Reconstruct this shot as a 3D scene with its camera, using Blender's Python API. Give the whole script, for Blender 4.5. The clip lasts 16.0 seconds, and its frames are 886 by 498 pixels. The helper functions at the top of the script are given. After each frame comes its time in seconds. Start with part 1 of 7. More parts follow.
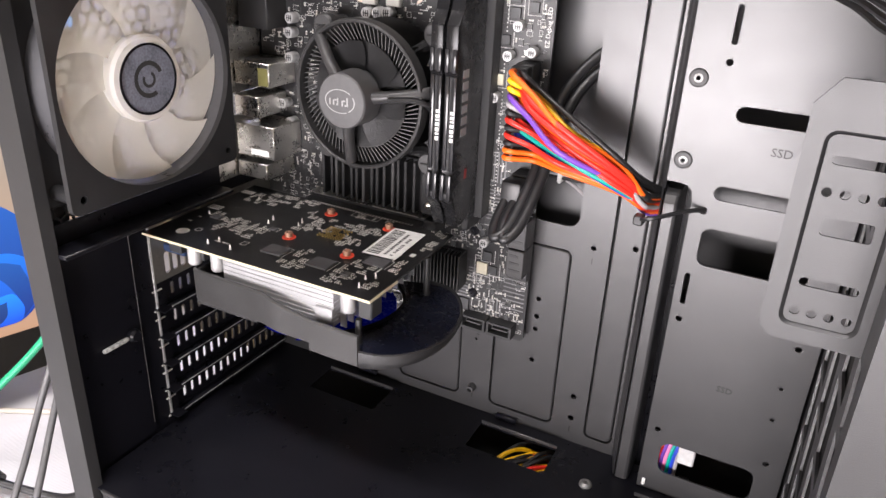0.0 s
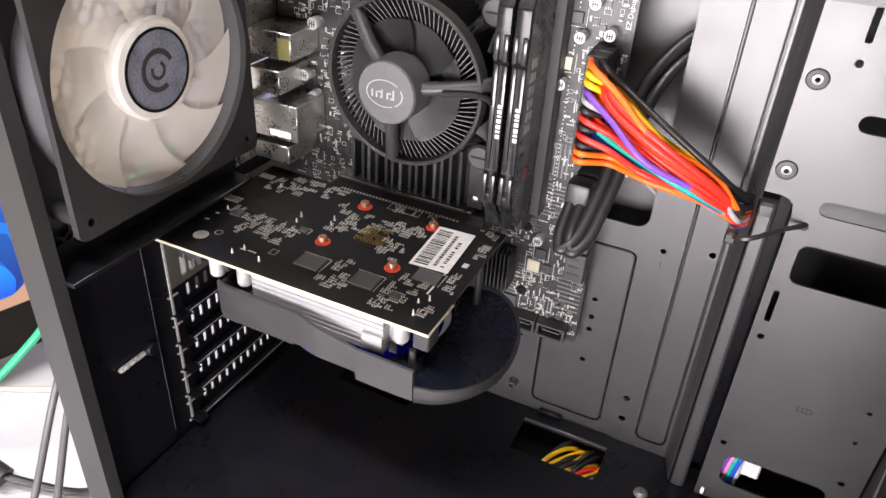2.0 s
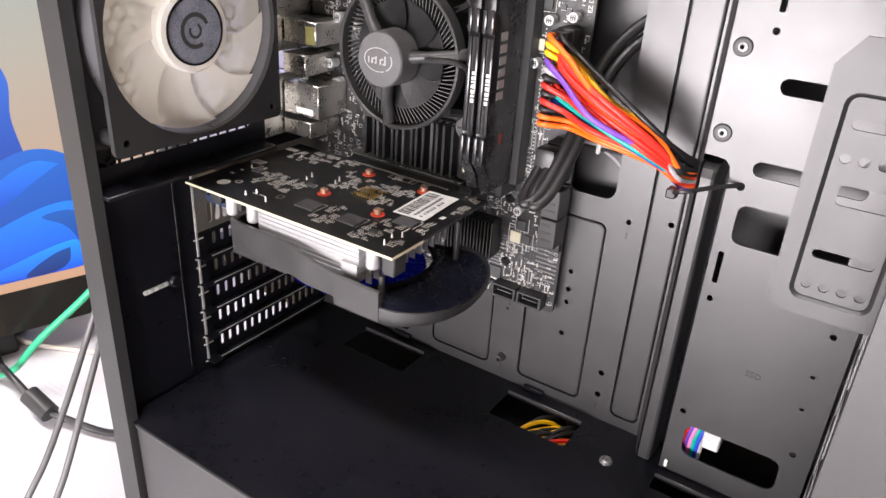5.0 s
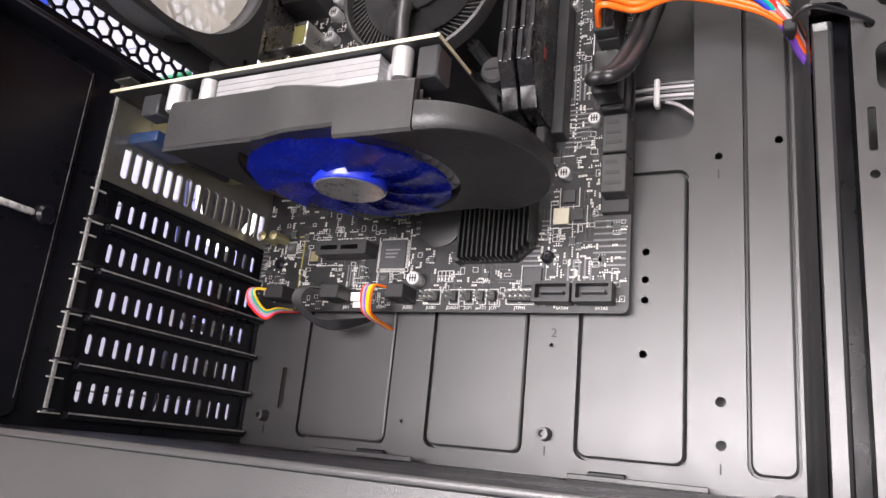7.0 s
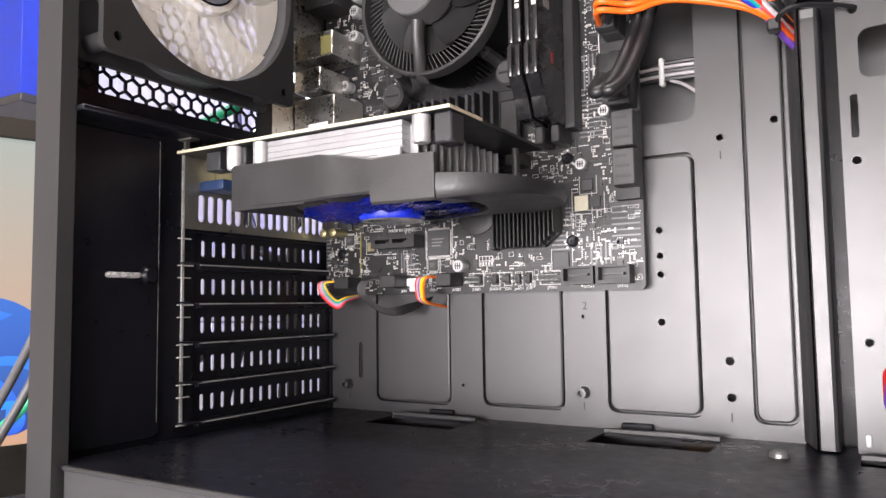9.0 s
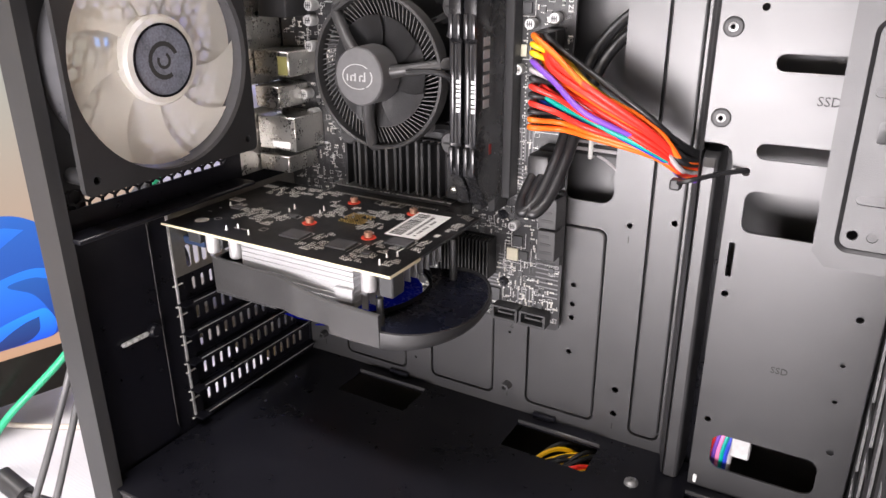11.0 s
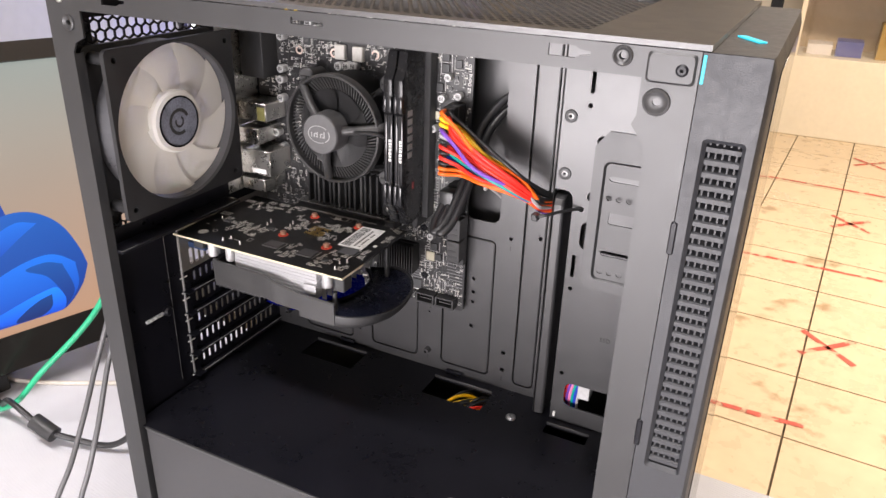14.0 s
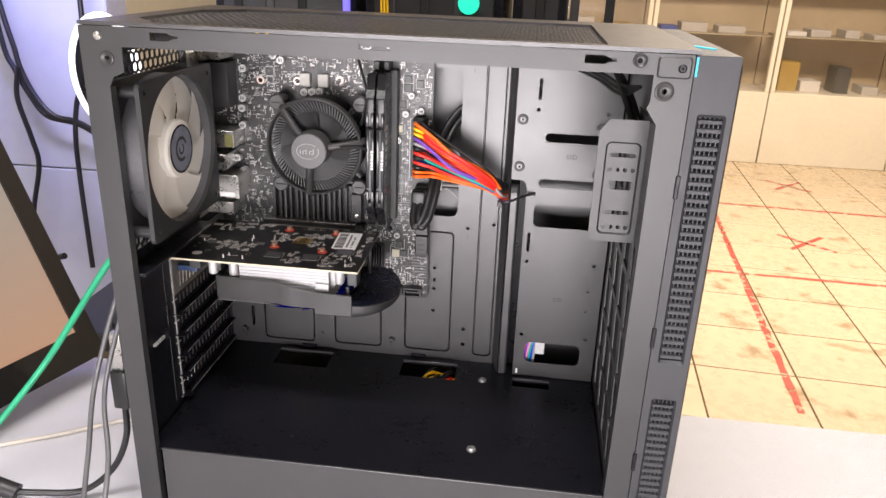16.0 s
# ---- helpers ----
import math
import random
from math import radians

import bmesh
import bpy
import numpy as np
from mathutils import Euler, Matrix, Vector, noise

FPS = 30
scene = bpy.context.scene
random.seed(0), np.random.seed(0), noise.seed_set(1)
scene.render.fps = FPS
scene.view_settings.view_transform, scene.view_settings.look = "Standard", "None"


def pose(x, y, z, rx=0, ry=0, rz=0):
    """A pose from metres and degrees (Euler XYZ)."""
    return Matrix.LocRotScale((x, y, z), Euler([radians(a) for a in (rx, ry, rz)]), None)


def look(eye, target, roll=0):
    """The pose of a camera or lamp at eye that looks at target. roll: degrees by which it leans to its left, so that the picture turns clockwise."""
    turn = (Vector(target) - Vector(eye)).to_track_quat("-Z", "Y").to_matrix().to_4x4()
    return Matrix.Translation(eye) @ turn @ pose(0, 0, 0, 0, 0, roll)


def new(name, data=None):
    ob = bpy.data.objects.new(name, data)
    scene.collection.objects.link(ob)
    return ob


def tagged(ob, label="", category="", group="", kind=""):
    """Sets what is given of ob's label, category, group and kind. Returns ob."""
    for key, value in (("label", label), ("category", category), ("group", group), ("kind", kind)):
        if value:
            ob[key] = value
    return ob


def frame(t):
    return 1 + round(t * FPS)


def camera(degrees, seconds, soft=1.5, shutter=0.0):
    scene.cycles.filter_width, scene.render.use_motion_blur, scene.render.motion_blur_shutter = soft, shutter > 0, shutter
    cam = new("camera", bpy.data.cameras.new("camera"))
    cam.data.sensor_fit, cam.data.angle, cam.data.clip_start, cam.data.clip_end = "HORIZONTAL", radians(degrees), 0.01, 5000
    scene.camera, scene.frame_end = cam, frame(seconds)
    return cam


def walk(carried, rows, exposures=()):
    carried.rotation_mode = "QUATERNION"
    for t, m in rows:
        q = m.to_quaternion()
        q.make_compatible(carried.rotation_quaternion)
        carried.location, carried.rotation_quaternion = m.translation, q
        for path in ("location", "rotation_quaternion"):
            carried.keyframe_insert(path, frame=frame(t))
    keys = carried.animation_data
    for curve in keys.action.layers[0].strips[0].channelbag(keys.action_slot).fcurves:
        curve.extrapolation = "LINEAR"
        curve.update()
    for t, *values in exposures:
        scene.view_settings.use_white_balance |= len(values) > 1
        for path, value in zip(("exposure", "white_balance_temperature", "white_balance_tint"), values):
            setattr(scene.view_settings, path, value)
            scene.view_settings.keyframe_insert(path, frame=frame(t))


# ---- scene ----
cam = camera(62.06, 16.0)
PATH = [
    (0, (0.3445, -0.4068, 0.3296), (0.2635, -0.244, 0.2463), 2.7),
    (0.5, (0.279, -0.3383, 0.3101), (0.2013, -0.1791, 0.2172), 3.4),
    (1, (0.2746, -0.3388, 0.3178), (0.1999, -0.1824, 0.2179), 3.4),
    (1.5, (0.2827, -0.365, 0.355), (0.2122, -0.2102, 0.2499), 3.2),
    (2, (0.2748, -0.3614, 0.358), (0.2057, -0.2074, 0.2505), 3.6),
    (2.5, (0.2675, -0.3619, 0.3564), (0.1993, -0.2084, 0.2478), 3.9),
    (3, (0.265, -0.3529, 0.3526), (0.1955, -0.2001, 0.244), 3.7),
    (3.2, (0.2646, -0.3486, 0.3495), (0.1939, -0.1957, 0.2416), 3.7),
    (5.3, (0.3732, -0.4019, 0.3053), (0.2721, -0.2474, 0.2284), 4.0),
    (5.5, (0.3518, -0.393, 0.2152), (0.2475, -0.2292, 0.167), 5.1),
    (6, (0.3167, -0.3674, 0.0695), (0.215, -0.1973, 0.0965), 6.7),
    (6.5, (0.2827, -0.3383, 0.0202), (0.1896, -0.1679, 0.0685), 6.4),
    (7, (0.2748, -0.326, 0.0072), (0.1882, -0.1538, 0.0605), 5.7),
    (7.5, (0.2417, -0.3468, 0.0123), (0.1662, -0.1712, 0.0712), 5.0),
    (8, (0.2214, -0.356, 0.0084), (0.1547, -0.1772, 0.0684), 3.7),
    (8.5, (0.2625, -0.3629, 0.0502), (0.1792, -0.1856, 0.0906), 0.1),
    (8.7, (0.2964, -0.3722, 0.059), (0.1985, -0.2005, 0.0897), -1.0),
    (10.8, (0.3407, -0.3858, 0.2447), (0.2467, -0.2219, 0.1792), -0.7),
    (11, (0.3514, -0.3967, 0.2897), (0.2578, -0.2358, 0.2165), -0.3),
    (11.5, (0.366, -0.4309, 0.3478), (0.2759, -0.2741, 0.2622), 1.0),
    (12, (0.3629, -0.4234, 0.3595), (0.2757, -0.2681, 0.2685), 1.7),
    (12.5, (0.3713, -0.4238, 0.3592), (0.2836, -0.2679, 0.2696), 1.6),
    (13, (0.3861, -0.4329, 0.3633), (0.2992, -0.2766, 0.2738), 1.7),
    (13.5, (0.4179, -0.4735, 0.3798), (0.3334, -0.3152, 0.2915), 1.9),
    (14, (0.4337, -0.5193, 0.3874), (0.3546, -0.3555, 0.3044), 1.9),
    (14.5, (0.3567, -0.5967, 0.3677), (0.3074, -0.4174, 0.2942), 1.6),
    (15, (0.3126, -0.6579, 0.3796), (0.283, -0.4734, 0.3083), 1.8),
    (15.5, (0.2993, -0.6677, 0.3825), (0.276, -0.4824, 0.3109), 2.1),
    (16, (0.2942, -0.6702, 0.3847), (0.2739, -0.4848, 0.3126), 2.2),
]
walk(cam, [(t, look(eye, target, roll)) for t, eye, target, roll in PATH], exposures=[(0, 0.0), (1.0, 0.12), (3.0, 0.12), (5.5, 0.15), (8.5, 0.13), (11.0, 0.08), (12.5, 0.0), (14, -0.20), (16, -0.40)])

from mathutils import geometry

# ---- light: a closed shop room, ceiling tubes, an unseen light added in front of the bench ----
world = bpy.data.worlds.new("world")
scene.world = world
world.use_nodes = True
world.node_tree.nodes["Background"].inputs[0].default_value = (0.8, 0.85, 1.0, 1)
world.node_tree.nodes["Background"].inputs[1].default_value = 0.05


def lamp(name, eye, target, w, h, watts, colour=(1, 1, 1)):
    d = bpy.data.lights.new(name, "AREA")
    d.shape, d.size, d.size_y, d.energy, d.color = "RECTANGLE", w, h, watts, colour
    ob = new(name, d)
    ob.matrix_world = look(eye, target)
    return ob


TABLE, FLOOR, CEIL = -0.100, -0.86, 1.95
lamp("ceiling_tube_light", (0.15, -0.80, 1.85), (0.15, -0.80, 0), 1.2, 0.25, 64, (1.0, 0.945, 0.95))
lamp("ceiling_tube_light", (1.9, 2.4, 1.85), (1.9, 2.4, 0), 2.4, 0.4, 230, (1.0, 0.85, 0.70))
# unseen low front light, added to brighten the open side beyond table bounce
lamp("low_front_light", (0.20, -1.35, 0.00), (0.16, 0, 0.15), 1.0, 0.45, 44, (1.0, 0.935, 0.965))

# ---- materials ----


def mat(name, base, rough=0.5, metal=0.0, vary=0.15, scale=40.0, bump=0.0, bscale=900.0, spec=0.5, coat=0.0, rvary=0.1):
    """A painted, moulded or metal surface: colour and gloss drift at two scales, with fine relief."""
    m = bpy.data.materials.new(name)
    m.use_nodes = True
    t = m.node_tree
    b = t.nodes["Principled BSDF"]
    b.inputs["Metallic"].default_value = metal
    b.inputs["Specular IOR Level"].default_value = spec
    b.inputs["Coat Weight"].default_value = coat
    co = t.nodes.new("ShaderNodeTexCoord")
    n1, n2 = t.nodes.new("ShaderNodeTexNoise"), t.nodes.new("ShaderNodeTexNoise")
    n1.inputs["Scale"].default_value, n2.inputs["Scale"].default_value = scale, scale * 9
    n1.inputs["Detail"].default_value = n2.inputs["Detail"].default_value = 3
    mix = t.nodes.new("ShaderNodeMath")
    mix.operation = "ADD"
    for n in (n1, n2):
        t.links.new(co.outputs["Object"], n.inputs["Vector"])
    t.links.new(n1.outputs["Fac"], mix.inputs[0])
    t.links.new(n2.outputs["Fac"], mix.inputs[1])
    ramp = t.nodes.new("ShaderNodeMapRange")
    ramp.inputs["From Min"].default_value, ramp.inputs["From Max"].default_value = 0.6, 1.4
    ramp.inputs["To Min"].default_value, ramp.inputs["To Max"].default_value = 1 - vary, 1 + vary
    t.links.new(mix.outputs[0], ramp.inputs[0])
    col = t.nodes.new("ShaderNodeMix")
    col.data_type, col.blend_type = "RGBA", "MULTIPLY"
    col.inputs[0].default_value = 1
    col.inputs[6].default_value = (*base, 1)
    t.links.new(ramp.outputs[0], col.inputs[7])
    t.links.new(col.outputs[2], b.inputs["Base Color"])
    r2 = t.nodes.new("ShaderNodeMapRange")
    r2.inputs["From Min"].default_value, r2.inputs["From Max"].default_value = 0.6, 1.4
    r2.inputs["To Min"].default_value, r2.inputs["To Max"].default_value = max(0.02, rough - rvary), min(1, rough + rvary)
    t.links.new(mix.outputs[0], r2.inputs[0])
    t.links.new(r2.outputs[0], b.inputs["Roughness"])
    if bump:
        n3 = t.nodes.new("ShaderNodeTexNoise")
        n3.inputs["Scale"].default_value = bscale
        n3.inputs["Detail"].default_value = 2
        t.links.new(co.outputs["Object"], n3.inputs["Vector"])
        bp = t.nodes.new("ShaderNodeBump")
        bp.inputs["Strength"].default_value, bp.inputs["Distance"].default_value = bump, 0.0005
        t.links.new(n3.outputs["Fac"], bp.inputs["Height"])
        t.links.new(bp.outputs[0], b.inputs["Normal"])
    return m


def glow(name, colour, strength):
    m = bpy.data.materials.new(name)
    m.use_nodes = True
    b = m.node_tree.nodes["Principled BSDF"]
    b.inputs["Base Color"].default_value = (*[0.2 * c for c in colour], 1)
    b.inputs["Emission Color"].default_value = (*colour, 1)
    b.inputs["Emission Strength"].default_value = strength
    return m


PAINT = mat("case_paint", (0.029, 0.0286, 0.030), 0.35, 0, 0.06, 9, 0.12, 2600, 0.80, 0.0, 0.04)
# case paint again, darkened for the weaker reflection off the side frame
FRAME = mat("case_paint_dimmed", (0.026, 0.026, 0.027), 0.40, 0, 0.06, 9, 0.12, 2600, 0.50, 0.0, 0.04)
# near black; its bluish lift is veiling glare put into the colour
BLACK = mat("black_paint_hazed", (0.006, 0.006, 0.0085), 0.32, 0, 0.2, 20, 0.15, 1500, 0.24)
PLASTIC = mat("black_plastic", (0.018, 0.018, 0.019), 0.45, 0, 0.2, 60, 0.2, 1200)
GREYPLASTIC = mat("grey_plastic", (0.034, 0.0335, 0.034), 0.42, 0, 0.15, 60, 0.15, 1200)
PANEL = mat("front_plastic", (0.023, 0.024, 0.028), 0.5, 0, 0.15, 30, 0.3, 1500)
PCB = mat("circuit_board_black", (0.012, 0.012, 0.013), 0.35, 0, 0.3, 120, 0.2, 2500)
COPPER = mat("trace_under_mask", (0.06, 0.06, 0.062), 0.3, 0, 0.3, 200)
SILK = mat("silkscreen_white", (0.62, 0.62, 0.60), 0.6, 0, 0.2, 300)
STEEL = mat("bare_steel", (0.62, 0.61, 0.58), 0.3, 1, 0.12, 80, 0.1, 700)
ALU = mat("aluminium_fins", (0.42, 0.42, 0.43), 0.5, 0.6, 0.08, 80)
DARKALU = mat("black_anodised", (0.02, 0.02, 0.021), 0.38, 0.3, 0.2, 80)
GOLD = mat("gold_contact", (0.75, 0.55, 0.2), 0.3, 1)
SOLDER = mat("solder", (0.66, 0.66, 0.63), 0.35, 0.35)
PALE = mat("pale_metal", (0.62, 0.61, 0.58), 0.4, 0.3)
BRASS = mat("yellowed_shield", (0.55, 0.5, 0.3), 0.35, 1)
CHIP = mat("chip_package", (0.035, 0.036, 0.038), 0.42, 0, 0.2, 300)
CERAMIC = mat("ceramic_part", (0.42, 0.40, 0.36), 0.5, 0, 0.3, 400)
CAPTOP = mat("capacitor_can", (0.52, 0.52, 0.52), 0.5, 0.6)
WHITE = mat("white_plastic", (0.78, 0.78, 0.76), 0.45)
PAPER = mat("paper_label", (0.75, 0.75, 0.73), 0.7)
INK = mat("printed_ink", (0.03, 0.03, 0.03), 0.7)
RED = mat("red_washer", (0.6, 0.06, 0.03), 0.5)
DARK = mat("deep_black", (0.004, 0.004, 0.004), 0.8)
RUBBER = mat("cable_black", (0.014, 0.014, 0.015), 0.38, 0, 0.2, 40)
GREENCABLE = mat("green_cable", (0.02, 0.33, 0.16), 0.45)
GREYCABLE = mat("beige_cable", (0.5, 0.46, 0.4), 0.5)

# ---- geometry helpers ----


def XZ(u, v, w):
    return (u, w, v)


def YZ(u, v, w):
    return (w, u, v)


def XY(u, v, w):
    return (u, v, w)


def rrect(u0, u1, v0, v1, r=0.0, n=4):
    if r <= 0:
        return [(u0, v0), (u1, v0), (u1, v1), (u0, v1)]
    pts = []
    for cu, cv, a in ((u1 - r, v0 + r, -90), (u1 - r, v1 - r, 0), (u0 + r, v1 - r, 90), (u0 + r, v0 + r, 180)):
        for i in range(n + 1):
            b = radians(a + 90 * i / n)
            pts.append((cu + r * math.cos(b), cv + r * math.sin(b)))
    return pts


def circle(u, v, r, n=14):
    return [(u + r * math.cos(2 * math.pi * i / n), v + r * math.sin(2 * math.pi * i / n)) for i in range(n)]


def inside(p, loop):
    hit = False
    for i in range(len(loop)):
        (x0, y0), (x1, y1) = loop[i - 1], loop[i]
        if (y0 > p[1]) != (y1 > p[1]) and p[0] < x0 + (p[1] - y0) / (y1 - y0) * (x1 - x0):
            hit = not hit
    return hit


def plate(bm, f, outline, holes, w0, w1):
    """A sheet in the plane of f from w0 (face) to w1, with holes through it."""
    pts, edges, loops = [], [], [outline, *holes]
    for loop in loops:
        n = len(pts)
        pts += [Vector((u * 1000, v * 1000)) for u, v in loop]
        edges += [(n + i, n + (i + 1) % len(loop)) for i in range(len(loop))]
    co, _, tris, *_ = geometry.delaunay_2d_cdt(pts, edges, [], 0, 1e-5)
    co = [(p[0] / 1000, p[1] / 1000) for p in co]
    lims = [(min(p[0] for p in h), max(p[0] for p in h), min(p[1] for p in h), max(p[1] for p in h), h) for h in holes]
    top = [bm.verts.new(f(u, v, w0)) for u, v in co]
    low = [bm.verts.new(f(u, v, w1)) for u, v in co]
    for t in tris:
        c = (sum(co[i][0] for i in t) / 3, sum(co[i][1] for i in t) / 3)
        if not inside(c, outline) or any(a < c[0] < b and d < c[1] < e and inside(c, h) for a, b, d, e, h in lims):
            continue
        bm.faces.new([top[i] for i in t])
        bm.faces.new([low[i] for i in reversed(t)])
    made = top + low
    for loop in loops:
        a = [bm.verts.new(f(u, v, w0)) for u, v in loop]
        b = [bm.verts.new(f(u, v, w1)) for u, v in loop]
        made += a + b
        for i in range(len(loop)):
            j = (i + 1) % len(loop)
            bm.faces.new((a[i], a[j], b[j], b[i]))
    bmesh.ops.remove_doubles(bm, verts=made, dist=1e-6)
    bmesh.ops.delete(bm, geom=[v for v in bm.verts if not v.link_faces], context="VERTS")
    return bm


def pad(bm, f, outer, inner, holes, w0, w1, depth=0.002):
    """A pressed pad: its face at w1 inside inner, sloping to outer at w0."""
    plate(bm, f, inner, holes, w1, w1 + (depth if w0 > w1 else -depth) * 0.4)
    a = [bm.verts.new(f(u, v, w0)) for u, v in outer]
    b = [bm.verts.new(f(u, v, w1)) for u, v in inner]
    for i in range(len(a)):
        j = (i + 1) % len(a)
        bm.faces.new((a[i], a[j], b[j], b[i]))
    return bm


def box(bm, x0, x1, y0, y1, z0, z1, bevel=0.0, seg=2):
    if not bevel:
        vs = [bm.verts.new(p) for p in ((x0, y0, z0), (x1, y0, z0), (x1, y1, z0), (x0, y1, z0), (x0, y0, z1), (x1, y0, z1), (x1, y1, z1), (x0, y1, z1))]
        for q in ((3, 2, 1, 0), (4, 5, 6, 7), (0, 1, 5, 4), (1, 2, 6, 5), (2, 3, 7, 6), (3, 0, 4, 7)):
            bm.faces.new([vs[i] for i in q])
        return bm
    res = bmesh.ops.create_cube(bm, size=1)
    vs = res["verts"]
    bmesh.ops.scale(bm, verts=vs, vec=(x1 - x0, y1 - y0, z1 - z0))
    bmesh.ops.translate(bm, verts=vs, vec=((x0 + x1) / 2, (y0 + y1) / 2, (z0 + z1) / 2))
    if bevel:
        es = list({e for v in vs for e in v.link_edges})
        bmesh.ops.bevel(bm, geom=es, offset=bevel, segments=seg, affect="EDGES", profile=0.5)
    return bm


def cyl(bm, base, axis, r, h, n=16, r2=None, caps=True):
    """A cylinder or cone from base along axis."""
    q = Vector((0, 0, 1)).rotation_difference(Vector(axis).normalized()).to_matrix().to_4x4()
    m = Matrix.Translation(Vector(base) + Vector(axis).normalized() * (h / 2)) @ q
    bmesh.ops.create_cone(bm, cap_ends=caps, segments=n, radius1=r, radius2=r if r2 is None else r2, depth=h, matrix=m)
    return bm


def lathe(bm, base, axis, prof, n=32):
    """Profile of (radius, height) turned about an axis through base."""
    q = Vector((0, 0, 1)).rotation_difference(Vector(axis).normalized())
    rings = []
    for r, h in prof:
        rings.append([bm.verts.new(Vector(base) + q @ Vector((r * math.cos(2 * math.pi * i / n), r * math.sin(2 * math.pi * i / n), h))) for i in range(n)])
    for a, b in zip(rings, rings[1:]):
        for i in range(n):
            bm.faces.new((a[i], a[(i + 1) % n], b[(i + 1) % n], b[i]))
    return bm


def spline(pts, n=8):
    """A smooth line through points."""
    P = [Vector(p) for p in pts]
    P = [2 * P[0] - P[1]] + P + [2 * P[-1] - P[-2]]
    out = []
    for i in range(1, len(P) - 2):
        for k in range(n):
            t = k / n
            a, b, c, d = P[i - 1:i + 3]
            out.append(0.5 * ((2 * b) + (c - a) * t + (2 * a - 5 * b + 4 * c - d) * t * t + (3 * b - a - 3 * c + d) * t ** 3))
    out.append(P[-2])
    return out


def tube(bm, pts, r, n=8, smooth=8):
    """A round cable along a smooth line."""
    line = spline(pts, smooth) if smooth else [Vector(p) for p in pts]
    rings = []
    side = None
    for i, p in enumerate(line):
        d = (line[min(i + 1, len(line) - 1)] - line[max(i - 1, 0)]).normalized()
        if side is None:
            side = d.orthogonal().normalized()
        side = (side - d * side.dot(d)).normalized()
        up = d.cross(side)
        rings.append([bm.verts.new(p + r * (side * math.cos(2 * math.pi * k / n) + up * math.sin(2 * math.pi * k / n))) for k in range(n)])
    for a, b in zip(rings, rings[1:]):
        for k in range(n):
            bm.faces.new((a[k], a[(k + 1) % n], b[(k + 1) % n], b[k]))
    bm.faces.new(list(reversed(rings[0])))
    bm.faces.new(rings[-1])
    return bm


def hexmesh(bm, f, u0, u1, v0, v1, pitch, web, w0, w1, keep=None):
    """A punched honeycomb sheet: hexagon rings with walls of real depth."""
    dv, row = pitch * 0.866, 0
    v = v0
    while v <= v1:
        u = u0 + (pitch / 2 if row % 2 else 0)
        while u <= u1:
            if keep is None or keep(u, v):
                o = [(u + pitch * 0.5774 * math.sin(k * math.pi / 3), v + pitch * 0.5774 * math.cos(k * math.pi / 3)) for k in range(6)]
                s = 1 - web / pitch
                i = [(u + (a - u) * s, v + (b - v) * s) for a, b in o]
                vo = [bm.verts.new(f(a, b, w0)) for a, b in o]
                vi = [bm.verts.new(f(a, b, w0)) for a, b in i]
                vb = [bm.verts.new(f(a, b, w1)) for a, b in i]
                for k in range(6):
                    j = (k + 1) % 6
                    bm.faces.new((vo[k], vo[j], vi[j], vi[k]))
                    bm.faces.new((vi[k], vi[j], vb[j], vb[k]))
            u += pitch
        v += dv
        row += 1
    return bm


def mesh_ob(name, bm, material, smooth=None):
    bmesh.ops.recalc_face_normals(bm, faces=bm.faces)
    me = bpy.data.meshes.new(name)
    bm.to_mesh(me)
    bm.free()
    me.materials.append(material)
    ob = new(name, me)
    if smooth:
        me.polygons.foreach_set("use_smooth", [True] * len(me.polygons))
        me.set_sharp_from_angle(angle=radians(smooth))
    return ob


def part(name, bm, material, parent, label="", smooth=40):
    ob = mesh_ob(name, bm, material, smooth)
    ob.parent = parent
    ob.matrix_parent_inverse = parent.matrix_world.inverted()
    if label:
        ob["label"] = label
    return ob


def thing(name, at, label, category, group=""):
    ob = new(name)
    ob.empty_display_size = 0.01
    ob.matrix_world = Matrix.Translation(at)
    bpy.context.view_layer.update()
    return tagged(ob, label, category, group)


def BM():
    return bmesh.new()


def words(name, text, size, m, material, parent, extrude=0.0001, label=""):
    """Lettering in the built-in font as a mesh."""
    cu = bpy.data.curves.new(name, "FONT")
    cu.body, cu.size, cu.extrude, cu.align_x, cu.align_y = text, size, extrude, "CENTER", "CENTER"
    cu.resolution_u = 2
    tmp = new(name, cu)
    bpy.context.view_layer.update()
    me = bpy.data.meshes.new_from_object(tmp)
    bpy.data.objects.remove(tmp)
    me.materials.clear()
    me.materials.append(material)
    ob = new(name, me)
    ob.matrix_world = m
    if parent:
        ob.parent = parent
        ob.matrix_parent_inverse = parent.matrix_world.inverted()
    if label:
        ob["label"] = label
    return ob


FRONT = Matrix(((1, 0, 0, 0), (0, 0, -1, 0), (0, 1, 0, 0), (0, 0, 0, 1)))  # lettering that faces -y

# ---- the room ----


